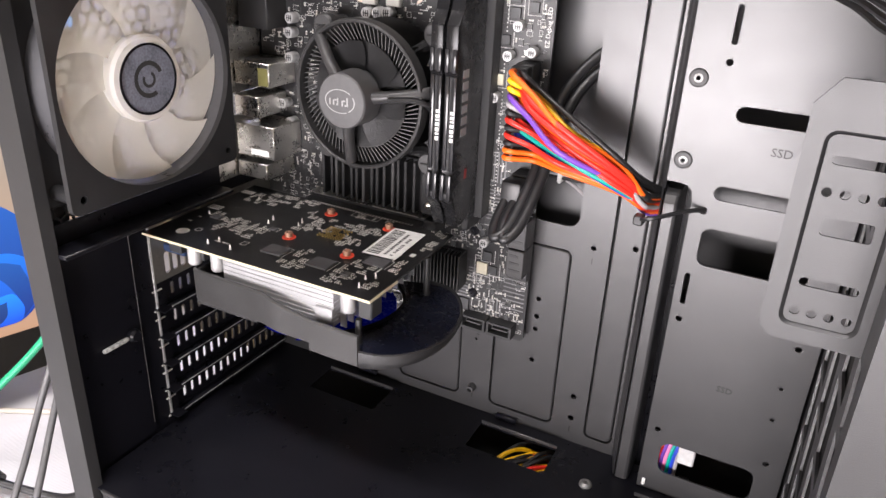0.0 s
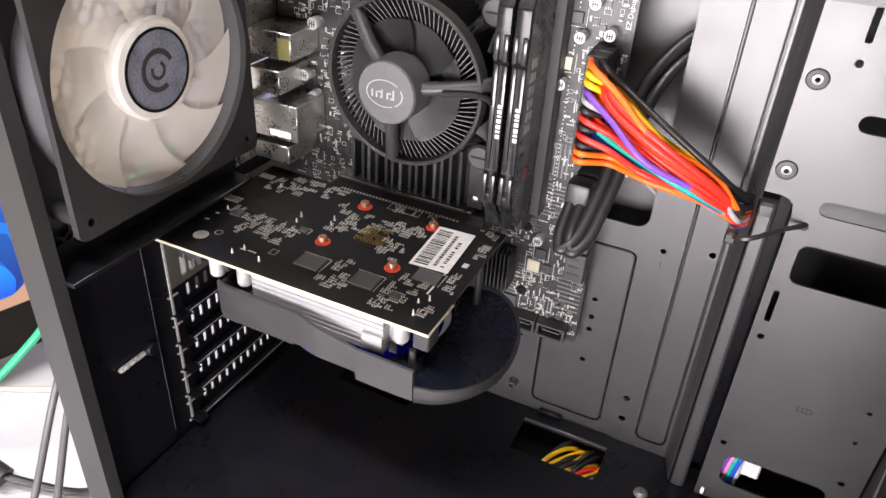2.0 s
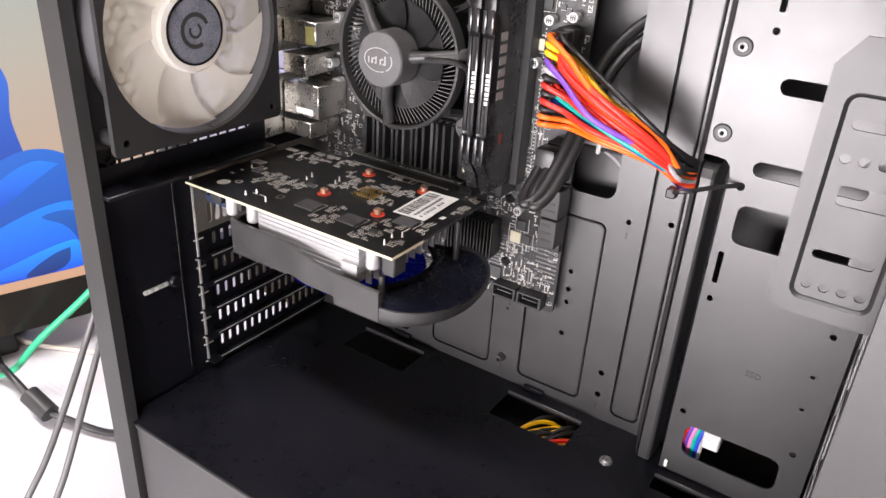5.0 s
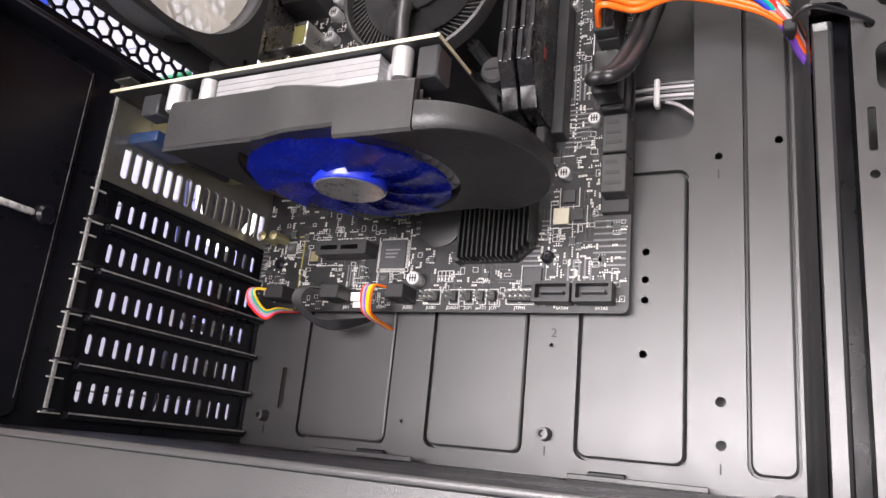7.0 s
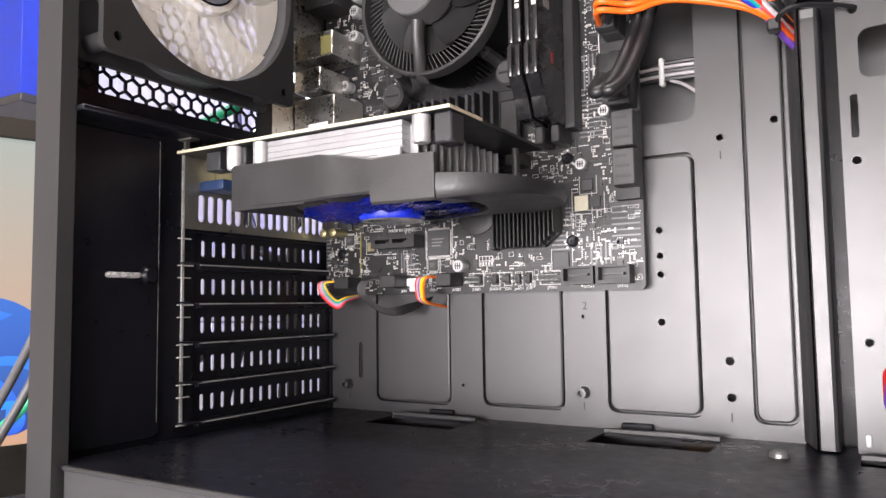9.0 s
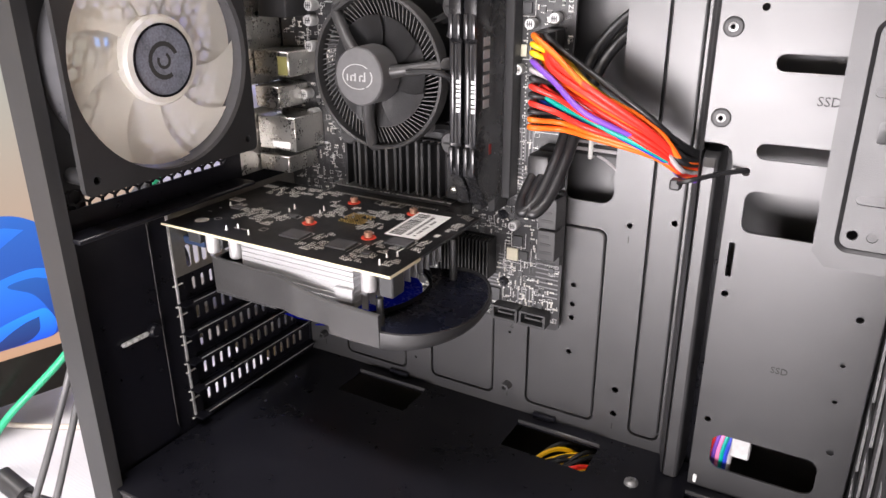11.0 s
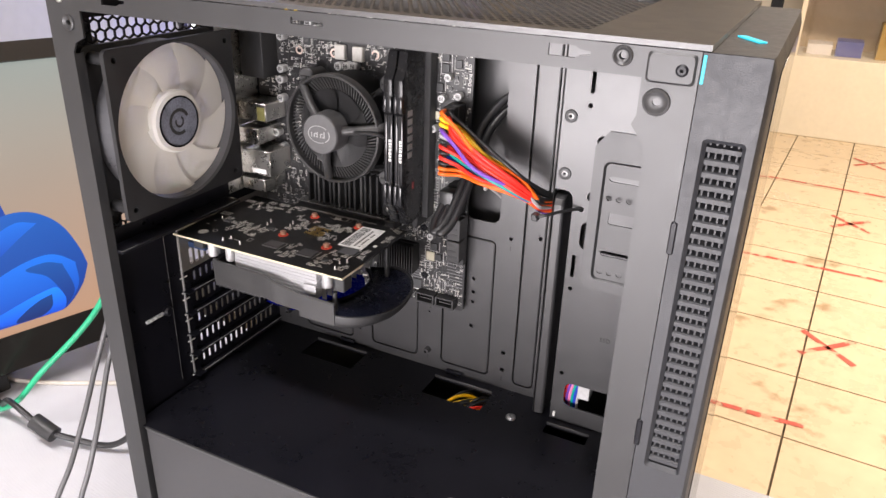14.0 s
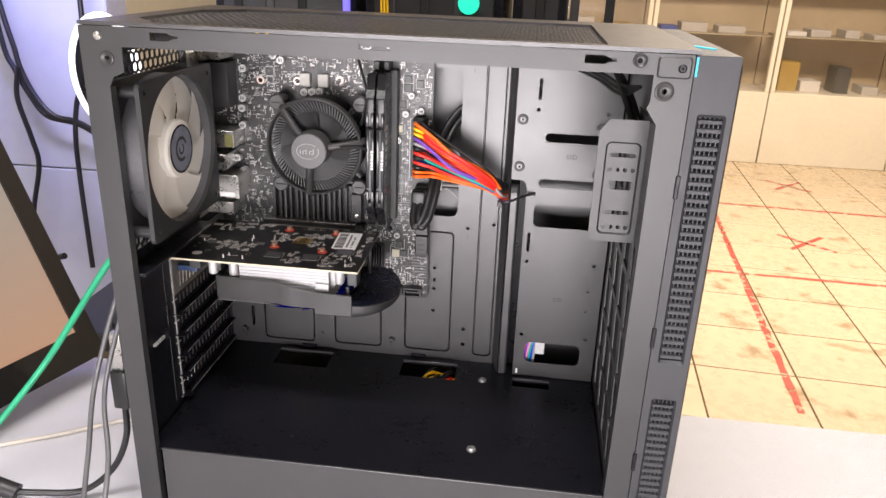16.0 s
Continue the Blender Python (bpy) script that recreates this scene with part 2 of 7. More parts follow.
def room():
    bm = BM()
    plate(bm, XY, rrect(-2.5, 6.5, -3.0, 5.6), [], FLOOR - 0.02, FLOOR - 0.1)
    tagged(mesh_ob("floor_base", bm, mat("grout", (0.2, 0.15, 0.09), 0.8)), "mortar bed under the tiled shop floor", "floor", kind="structure")
    bm = BM()
    plate(bm, XY, rrect(-2.5, 6.5, -3.0, 5.6), [], CEIL, CEIL + 0.1)
    tagged(mesh_ob("ceiling", bm, mat("ceiling_paint", (0.75, 0.74, 0.72), 0.8)), "plain off-white ceiling", "ceiling", kind="structure")
    wallm = mat("wall_paint", (0.7, 0.68, 0.62), 0.6, 0, 0.06, 3)
    for name, a in (("wall_north", (-2.5, 6.5, 5.5, 5.6)), ("wall_south", (-2.5, 6.5, -3.1, -3.0)), ("wall_west", (-2.6, -2.5, -3.0, 5.6)), ("wall_east", (6.5, 6.6, -3.0, 5.6))):
        bm = BM()
        box(bm, a[0], a[1], a[2], a[3], FLOOR - 0.1, CEIL + 0.1)
        tagged(mesh_ob(name, bm, wallm), "plain pale painted wall", "wall", kind="structure")


room()

# ---- the computer case ----
SIDE = -0.194
case = thing("computer_case", (0.2, -0.09, TABLE), "black steel tower computer case standing open on the white table", "computer case", )
WX0, WX1 = -0.008, 0.3925


def case_tray():
    holes = [rrect(0.203, 0.2335, 0.158, 0.2985, 0.007)]
    small = [(0.2443, 0.1474, 0.0017), (0.2447, 0.0384, 0.0021), (0.2448, 0.021, 0.0021), (0.2691, 0.153, 0.0018),
             (0.0975, 0.0205, 0.001), (0.1715, 0.06, 0.001)]
    onpad3 = [(0.2132, 0.1035, 0.0017), (0.2132, 0.0905, 0.0017), (0.2132, 0.0811, 0.0017), (0.2129, 0.057, 0.0018)]
    pads = [(0.035, 0.0893, 0.0082, 0.112), (0.1102, 0.1602, 0.0095, 0.12), (0.1838, 0.2318, 0.0103, 0.1423), (0.2545, 0.2742, 0.0093, 0.312)]
    slot = [rrect(0.0213, 0.0245, 0.022, 0.044, 0.0012)]
    bm = BM()
    plate(bm, XZ, rrect(-0.006, 0.276, -0.09, 0.334), holes + slot + [circle(*c) for c in small if not 0.2545 < c[0] < 0.2742] + [rrect(*p, 0.005) for p in pads], 0, 0.0012)
    part("motherboard_tray", bm, PAINT, case, "grey-black pressed steel tray", 25)
    for k, p in enumerate(pads):
        hs = [circle(*c) for c in onpad3] if k == 2 else [circle(0.2691, 0.153, 0.0018)] if k == 3 else []
        loops = [(rrect(p[0] + g, p[1] - g, p[2] + g, p[3] - g, 0.005 - g * 0.6), y) for g, y in ((0, 0), (0.0001, 0.0060), (0.0011, 0.0060), (0.0013, 0.0005), (0.0021, 0.0))]
        bm = BM()
        plate(bm, XZ, loops[-1][0], hs, 0, 0.0012)
        rings = [[bm.verts.new((u, y, v)) for u, v in lp] for lp, y in loops]
        for a, c in zip(rings, rings[1:]):
            for q in range(len(a)):
                bm.faces.new((a[q], a[(q + 1) % len(a)], c[(q + 1) % len(a)], c[q]))
        part("tray_panel", bm, PAINT, case, "pressed tray panel with grooved outline", 25)
    # black strip behind the gap beside the ridge, its colour standing for shade
    bm = BM()
    box(bm, 0.2755, 0.2990, 0.006, 0.0075, -0.02, 0.215)
    part("channel_back", bm, BLACK, case)
    bm = BM()
    prof = [(0.2829, -0.012), (0.2830, -0.0190), (0.2837, -0.0198), (0.2890, -0.0198), (0.2903, -0.0191), (0.2910, -0.0176), (0.2912, -0.010), (0.2912, 0.004)]
    levels = [(0.003, 1), (0.192, 1), (0.1965, 0.93), (0.1992, 0.74), (0.2005, 0.25)]
    rings = [[bm.verts.new((x, 0.001 + (y - 0.001) * s, z)) for x, y in prof] for z, s in levels]
    for a, b in zip(rings, rings[1:]):
        for i in range(len(prof) - 1):
            bm.faces.new((a[i], a[i + 1], b[i + 1], b[i]))
    part("cable_ridge", bm, PAINT, case, "pressed cable ridge", 0)
    bm = BM()
    prof = [(0.2755, 0.0), (0.2765, -0.0004), (0.279, -0.009), (0.2815, -0.0185), (0.283, -0.0200)]
    rings = [[bm.verts.new((x, y, z)) for x, y in prof] for z in (0.2003, 0.334)]
    for i in range(len(prof) - 1):
        bm.faces.new((rings[0][i], rings[0][i + 1], rings[1][i + 1], rings[1][i]))
    part("tray_step", bm, PAINT, case, "", 60)
    bm = BM()
    prof = [(0.2755, 0.0), (0.2763, -0.0005), (0.2790, -0.0098), (0.2814, -0.0180), (0.2821, -0.0188), (0.2824, -0.0100)]
    rings = [[bm.verts.new((x, y, z)) for x, y in prof] for z in (0.003, 0.2003)]
    for i in range(len(prof) - 1):
        bm.faces.new((rings[0][i], rings[0][i + 1], rings[1][i + 1], rings[1][i]))
    part("tray_slope", bm, PAINT, case, "", 60)
    # drive plate
    y = -0.020
    hs = [rrect(0.3102, 0.3600, 0.2408, 0.2490, 0.004), rrect(0.3075, 0.3600, 0.1990, 0.2070, 0.004), rrect(0.3055, 0.3610, 0.1610, 0.1830, 0.005),
          rrect(0.3075, 0.3615, 0.0185, 0.0410, 0.006), rrect(0.3014, 0.3044, 0.1360, 0.1548, 0.001), rrect(0.3014, 0.3044, 0.2775, 0.2960, 0.001),
          rrect(0.3035, 0.3605, 0.3085, 0.3290, 0.003), rrect(0.354, 0.366, 0.2535, 0.2605, 0.003), rrect(0.354, 0.366, 0.2115, 0.2180, 0.003)]
    for u, v, r in ((0.3028, 0.1262, 0.0018), (0.3655, 0.1262, 0.0018), (0.3655, 0.049, 0.0018), (0.3037, 0.049, 0.0018), (0.3025, 0.269, 0.0018), (0.3625, 0.2685, 0.0018),
                    (0.3041, 0.1921, 0.0022), (0.3625, 0.1000, 0.0012), (0.3625, 0.0790, 0.0012)):
        hs.append(circle(u, v, r, 12))
    hs += [circle(0.2895, 0.2599, 0.0024), circle(0.2893, 0.2173, 0.0024)]
    bm = BM()
    out = [(0.2975, 0.003), (0.3755, 0.003), (0.3755, 0.334), (0.283, 0.334), (0.283, 0.2050), (0.2905, 0.2048), (0.2940, 0.2040), (0.2965, 0.2015), (0.2975, 0.1965)]
    plate(bm, XZ, out, hs, y, y + 0.0012)
    part("drive_plate", bm, PAINT, case, "grey steel drive plate with oval cut-outs", 25)
    # drive plate's return, blackened for the shade in the gap
    bm = BM()
    box(bm, 0.2976, 0.2986, -0.0188, 0.006, 0.003, 0.198)
    part("plate_return", bm, BLACK, case)
    for u, v in ((0.2895, 0.2599), (0.2893, 0.2173)):
        bm = BM()
        lathe(bm, (u, y, v), (0, -1, 0), [(0.0048, 0), (0.0045, 0.001), (0.0036, 0.0013), (0.0024, 0.0011), (0.0023, -0.002)], 24)
        part("standoff_ring", bm, PLASTIC, case, "dark rim of a press nut", 30)
        bm = BM()
        lathe(bm, (u, y + 0.001, v), (0, -1, 0), [(0.0023, 0), (0.0023, 0.002), (0.0012, 0.0022), (0.0012, 0)], 16)
        part("standoff_nut", bm, mat("dark_steel", (0.26, 0.26, 0.26), 0.4, 0.6), case, "dark steel press nut")
    for u, v in ((0.0137, 0.0178), (0.171, 0.0199)):
        bm = BM()
        lathe(bm, (u, 0, v), (0, -1, 0), [(0.0032, 0), (0.0028, 0.003), (0.0027, 0.0055), (0.0015, 0.0056), (0.0014, 0.003), (0.0, 0.003)], 18)
        part("standoff", bm, PAINT, case, "", 30)
    words("stamped_mark", "SSD", 0.0062, Matrix.Translation((0.335, y - 0.0001, 0.2285)) @ FRONT, mat("stamp_shadow", (0.006, 0.006, 0.006), 0.6), case)
    words("stamped_mark", "SSD", 0.0052, Matrix.Translation((0.3348, y - 0.0001, 0.0886)) @ FRONT, bpy.data.materials["stamp_shadow"], case)
    for u, v, s in ((0.0142, 0.0105, "1"), (0.1708, 0.0125, "1"), (0.2446, 0.0115, "1"), (0.2443, 0.1385, "1"), (0.1725, 0.0655, "2"), (0.2435, 0.297, "1")):
        words("stamped_mark", s, 0.006, Matrix.Translation((u, -0.0001, v)) @ FRONT, bpy.data.materials["stamp_shadow"], case)


case_tray()


def case_rear():
    # rear wall with fan mesh, port opening and seven card slots
    slots = [0.1395 - 0.02032 * k for k in range(7)]
    op = [rrect(-0.113, -0.002, z - 0.0080, z + 0.0080, 0.001) for z in slots]
    fanwin = rrect(-0.1825, -0.068, 0.1685, 0.3175, 0.004)
    slit = rrect(-0.1868, -0.1846, 0.1730, 0.1990, 0.0008, 2)
    ports = rrect(-0.056, -0.008, 0.157, 0.316)
    bm = BM()
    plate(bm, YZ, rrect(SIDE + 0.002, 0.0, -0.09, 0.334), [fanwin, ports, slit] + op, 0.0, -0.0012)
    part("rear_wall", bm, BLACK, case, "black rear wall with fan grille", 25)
    bm = BM()
    hexmesh(bm, YZ, -0.1785, -0.066, 0.1680, 0.319, 0.0079, 0.0014, -0.0004, -0.0016)
    part("fan_grille", bm, BLACK, case, "black honeycomb grille")
    # plain steel port shield
    bm = BM()
    plate(bm, YZ, rrect(-0.0565, -0.0075, 0.1565, 0.3165), [rrect(-0.045, -0.012, 0.199, 0.214)], -0.0006, -0.001)
    part("port_shield", bm, STEEL, case, "bare steel port shield")
    # slot covers with slits
    for k, z in enumerate(slots):
        if k < 2:
            continue
        bm = BM()
        slits = [rrect(-0.1055 + 0.0072 * i - 0.0014, -0.1055 + 0.0072 * i + 0.0014, z - 0.0043, z + 0.0043, 0.0012, 2) for i in range(14)]
        plate(bm, YZ, rrect(-0.1145, -0.0015, z - 0.0094, z + 0.0094), slits, -0.0016, -0.0026)
        box(bm, -0.0025, 0.0085, -0.1225, -0.1145, z - 0.0088, z - 0.0080)
        part("slot_cover", bm, BLACK, case, "black slotted card slot cover")
        bm = BM()
        box(bm, -0.001, 0.0012, -0.1235, -0.1140, z - 0.0100, z - 0.0094)
        box(bm, -0.001, 0.0012, -0.1235, -0.1160, z + 0.0040, z + 0.0046)
        part("cover_tab", bm, PALE, case, "bright bent steel tab")
    rim = mat("pale_rim", (0.34, 0.34, 0.34), 0.4, 0.3, 0.5, 90)
    for z in [s - 0.01016 for s in slots[2:]]:
        bm = BM()
        box(bm, 0.0002, 0.004, -0.1125, -0.003, z - 0.0014, z + 0.0014, 0.0004, 1)
        part("slot_rib", bm, BLACK, case)
        # pale strip laid on for the light along the rib's edge
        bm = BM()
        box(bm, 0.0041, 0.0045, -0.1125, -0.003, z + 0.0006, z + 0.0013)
        part("rib_edge", bm, rim, case, "thin pale edge highlight")
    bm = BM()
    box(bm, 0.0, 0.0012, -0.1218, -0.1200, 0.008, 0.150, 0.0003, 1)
    part("slot_rail", bm, rim, case, "pale steel rail edge")
    # outer card screw cover
    bm = BM()
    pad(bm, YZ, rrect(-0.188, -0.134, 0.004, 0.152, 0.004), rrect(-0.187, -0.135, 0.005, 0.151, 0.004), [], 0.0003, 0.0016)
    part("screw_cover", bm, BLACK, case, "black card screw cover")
    # chamfer highlight put in as a pale strip
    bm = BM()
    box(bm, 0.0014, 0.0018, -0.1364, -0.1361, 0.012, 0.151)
    part("cover_edge", bm, mat("edge_highlight", (0.16, 0.16, 0.16), 0.4, 0.3, 0.9, 60), case, "thin painted edge highlight")
    bm = BM()
    lathe(bm, (0.0016, -0.1435, 0.0835), (1, 0, 0), [(0.0042, 0), (0.0042, 0.003), (0.003, 0.0045), (0, 0.0045)], 18)
    part("thumb_screw", bm, BLACK, case, "", 30)
    bm = BM()
    box(bm, 0.0018, 0.0046, -0.1662, -0.1475, 0.0818, 0.0846, 0.0012, 2)
    part("cover_lever", bm, mat("nickel_lever", (0.60, 0.60, 0.60), 0.32, 0.35, 0.03), case, "bright lever tab")
    bm = BM()
    box(bm, 0.0002, 0.0155, -0.187, -0.060, 0.1545, 0.1570, 0.0006, 1)
    part("fan_ledge", bm, BLACK, case)


case_rear()


def case_shell():
    # side frame: rear post, top bar, front post
    bm = BM()
    keyholes = []
    for u in (0.042, 0.326):
        keyholes.append([(u, 0.3305), (u + 0.0125, 0.3305), (u + 0.0145, 0.3318), (u + 0.0195, 0.3325), (u + 0.0195, 0.3340), (u + 0.0145, 0.3345), (u + 0.0125, 0.3358), (u, 0.3358)])
    keyholes.append([(0.183, 0.3318), (0.2035, 0.3318), (0.2035, 0.3338), (0.1845, 0.3338), (0.1845, 0.3352), (0.183, 0.3352)])
    out = [(WX0, -0.095), (0.0100, -0.095), (0.0100, 0.299), (0.0135, 0.3055), (0.0215, 0.309), (0.0215, 0.3255), (0.3690, 0.3255), (0.3690, 0.309), (0.3672, 0.3045), (0.3745, 0.2945),
           (0.3745, -0.095), (WX1, -0.095), (WX1, 0.3385), (WX0, 0.3385)]
    plate(bm, XZ, out, keyholes + [circle(0.0104, 0.3177, 0.0016), circle(0.3598, 0.3337, 0.0018), circle(0.3767, 0.3156, 0.0018)], SIDE, SIDE + 0.0014)
    # returns into the case
    box(bm, 0.0088, 0.0100, SIDE + 0.0014, SIDE + 0.0075, -0.095, 0.298)
    box(bm, 0.0215, 0.3690, SIDE + 0.0014, SIDE + 0.012, 0.3255, 0.3267)
    box(bm, 0.3745, 0.3757, SIDE + 0.0014, SIDE + 0.012, -0.095, 0.294)
    box(bm, WX0, WX0 + 0.0012, SIDE + 0.0014, -0.165, -0.095, 0.3385)
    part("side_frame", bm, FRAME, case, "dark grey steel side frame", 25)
    for u, v, r in ((0.0104, 0.3177, 0.0052), (0.3598, 0.3337, 0.0046), (0.3767, 0.3156, 0.0062)):
        bm = BM()
        lathe(bm, (u, SIDE - 0.0002, v), (0, -1, 0), [(r, -0.0005), (r * 0.94, 0.0009), (r * 0.8, 0.0012), (r * 0.55, 0.0003), (r * 0.36, 0.0002), (r * 0.34, -0.003)], 28)
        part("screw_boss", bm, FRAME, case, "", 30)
    for u, v in ((0.0055, 0.3322), (0.3855, 0.3302)):
        bm = BM()
        lathe(bm, (u, SIDE, v), (0, -1, 0), [(0.0028, 0), (0.0027, 0.0012), (0.0018, 0.0019), (0.0008, 0.0019), (0.0006, 0.001), (0, 0.001)], 16)
        part("frame_screw", bm, STEEL if u < 0.1 else BLACK, case, "", 30)
    bm = BM()
    pad(bm, XZ, rrect(0.3705, 0.3912, 0.3238, 0.3372, 0.002), rrect(0.3715, 0.3902, 0.3248, 0.3362, 0.002), [], SIDE, SIDE - 0.0010)
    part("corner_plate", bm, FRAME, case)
    # top panel with its honeycomb vent
    bm = BM()
    vent = [(0.012, -0.150), (0.040, -0.183), (0.3405, -0.183), (0.3405, -0.015), (0.040, -0.015), (0.012, -0.048)]
    plate(bm, XY, rrect(WX0, 0.396, SIDE, 0.0225), [vent], 0.3415, 0.3390)
    part("top_panel", bm, PAINT, case, "dark grey steel top panel", 25)
    bm = BM()
    hexmesh(bm, XY, 0.012, 0.3425, -0.184, -0.0135, 0.0062, 0.0016, 0.3394, 0.3386)
    part("top_vent", bm, PAINT, case, "honeycomb top vent")
    # back side panel, bottom, feet
    bm = BM()
    box(bm, WX0, 0.39, 0.0210, 0.0225, -0.095, 0.3388)
    part("back_side_panel", bm, PAINT, case)
    bm = BM()
    box(bm, WX0, WX1, SIDE + 0.0016, 0.021, -0.0940, -0.0925)
    part("bottom_panel", bm, BLACK, case)
    for x in (0.03, 0.35):
        for y in (-0.165, -0.01):
            bm = BM()
            cyl(bm, (x, y, TABLE), (0, 0, 1), 0.012, 0.0062, 20, 0.014)
            part("foot", bm, PLASTIC, case, "round rubber foot")
    # power supply shroud
    bm = BM()
    cut = [rrect(0.0555, 0.1115, -0.0400, -0.0125, 0.001), rrect(0.1855, 0.2415, -0.0405, -0.0135, 0.001), rrect(0.2985, 0.3345, -0.0410, -0.0300, 0.001)]
    # near black instead of tray paint: the top's shade is in its colour
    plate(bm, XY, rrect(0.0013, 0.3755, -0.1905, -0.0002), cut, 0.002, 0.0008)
    part("shroud_top", bm, BLACK, case, "steel shroud top with cable openings, darkened for shade", 25)
    bm = BM()
    box(bm, 0.0136, 0.3742, -0.1905, -0.1893, -0.0922, 0.0006, 0.0003, 1)
    part("shroud_front", bm, PAINT, case, "black steel shroud front", 25)
    bm = BM()
    box(bm, 0.0136, 0.3742, -0.1915, -0.1895, 0.0006, 0.0026, 0.0006, 2)
    part("shroud_edge", bm, PAINT, case, "bevelled shroud edge strip")
    for u0, u1, v1 in ((0.0555, 0.1115, -0.0125), (0.1855, 0.2415, -0.0135), (0.2985, 0.3345, -0.0300)):
        bm = BM()
        box(bm, u0, u1, v1, v1 + 0.0012, 0.0020, 0.0045, 0.0004, 1)
        part("cable_opening_lip", bm, PAINT, case)
    for u in (0.1995, 0.0835, 0.3185):
        bm = BM()
        box(bm, u - 0.008, u + 0.008, -0.0035, -0.0004, 0.0022, 0.0060, 0.0006, 1)
        part("shroud_tab", bm, BLACK, case)
    for u, v in ((0.2690, -0.0362), (0.2678, -0.1490)):
        bm = BM()
        lathe(bm, (u, v, 0.002), (0, 0, 1), [(0.0042, 0), (0.0040, 0.0015), (0.0025, 0.0026), (0.001, 0.0026), (0.0008, 0.0015), (0, 0.0015)], 18)
        part("shroud_screw", bm, bpy.data.materials["dark_steel"], case, "", 30)
    bm = BM()
    box(bm, 0.3005, 0.3025, -0.0225, -0.0205, 0.006, 0.011, 0.0005, 1)
    part("shroud_hook", bm, WHITE, case, "small white hook")
    # inner front wall with its openings
    bm = BM()
    dia = []
    for k in range(7):
        z = 0.012 + 0.040 * k
        for y in (-0.165, -0.125, -0.085, -0.045):
            dia.append([(y - 0.017, z), (y + 0.010, z), (y + 0.017, z + 0.034), (y - 0.010, z + 0.034)])
    plate(bm, YZ, rrect(-0.184, -0.0188, 0.003, 0.334), dia, 0.3772, 0.3784)
    part("front_inner_wall", bm, PAINT, case, "", 25)
    # deep black block behind the openings of the inner wall
    bm = BM()
    box(bm, 0.3790, 0.3925, -0.192, 0.0205, -0.09, 0.338)
    part("front_backing", bm, DARK, case, "black block behind the front wall")


case_shell()


def case_front():
    y0, y1 = SIDE - 0.0006, 0.0225
    # moulded panel: side faces, slanted front corner, top
    bm = BM()
    prof = [(0.3930, y0), (0.4200, y0), (0.4216, y0 + 0.002), (0.4222, y0 + 0.008), (0.4222, y0 + 0.07), (0.4222, y1 - 0.07), (0.4222, y1 - 0.008), (0.4216, y1 - 0.002), (0.4200, y1), (0.3930, y1)]
    zs = [-0.095, 0.3310, 0.3385]
    sideholes = [rrect(0.3985, 0.4165, 0.1255, 0.3030, 0.002), rrect(0.3985, 0.4165, -0.060, 0.0965, 0.002)]
    plate(bm, XZ, [(0.3930, -0.095), (0.4200, -0.095), (0.4200, 0.3385), (0.3930, 0.3385)], sideholes, y0, y0 + 0.0015)
    a = [bm.verts.new((x, y, zs[0])) for x, y in prof]
    b = [bm.verts.new((x, y, zs[1])) for x, y in prof]
    c = [bm.verts.new((0.393 + (x - 0.393) * (0.94 if x > 0.4215 else 1), y, zs[2])) for x, y in prof]
    for i in range(1, len(prof) - 1):
        bm.faces.new((a[i], a[i + 1], b[i + 1], b[i]))
        bm.faces.new((b[i], b[i + 1], c[i + 1], c[i]))
    bm.faces.new(c)
    bm.faces.new(list(reversed(a)))
    part("front_panel", bm, PANEL, case, "charcoal plastic front panel with slanted edge", 30)
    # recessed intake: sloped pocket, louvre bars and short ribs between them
    # shade between the slats is put in as a deep black sheet
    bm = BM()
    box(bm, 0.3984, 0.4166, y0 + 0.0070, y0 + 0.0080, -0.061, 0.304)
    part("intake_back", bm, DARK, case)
    for z0, z1 in ((0.1255, 0.3030), (-0.060, 0.0965)):
        bm = BM()
        rims = [(rrect(0.3985, 0.4165, z0, z1, 0.002), y0), (rrect(0.4003, 0.4150, z0 + 0.002, z1 - 0.002, 0.0012), y0 + 0.0022), (rrect(0.4003, 0.4150, z0 + 0.002, z1 - 0.002, 0.0012), y0 + 0.0068)]
        loops = [[bm.verts.new((u, y, v)) for u, v in lp] for lp, y in rims]
        for a, b in zip(loops, loops[1:]):
            for k in range(len(a)):
                bm.faces.new((a[k], a[(k + 1) % len(a)], b[(k + 1) % len(b)], b[k]))
        part("intake_rim", bm, PANEL, case, "bevelled intake rim", 30)
        z = z0 + 0.0044
        while z < z1 - 0.004:
            bm = BM()
            low = [bm.verts.new(p) for p in ((0.4004, y0 + 0.0022, z - 0.0012), (0.4149, y0 + 0.0022, z - 0.0012), (0.4149, y0 + 0.0062, z + 0.0010), (0.4004, y0 + 0.0062, z + 0.0010))]
            top = [bm.verts.new(v.co + Vector((0, 0, 0.0021))) for v in low]
            bm.faces.new(low)
            bm.faces.new(list(reversed(top)))
            for k in range(4):
                bm.faces.new((low[k], low[(k + 1) % 4], top[(k + 1) % 4], top[k]))
            for k in range(5):
                u = 0.4013 + 0.0029 * k
                box(bm, u, u + 0.0008, y0 + 0.0036, y0 + 0.0066, z + 0.0016, z + 0.0046)
            part("intake_slat", bm, PANEL, case, "", 30)
            z += 0.0058
    bm = BM()
    box(bm, 0.3932, 0.3946, y0 - 0.0003, y0 + 0.0004, 0.3255, 0.3375, 0.0002, 1)
    part("status_light", bm, glow("cyan_led", (0.05, 0.65, 0.8), 1.3), case, "lit cyan strip")
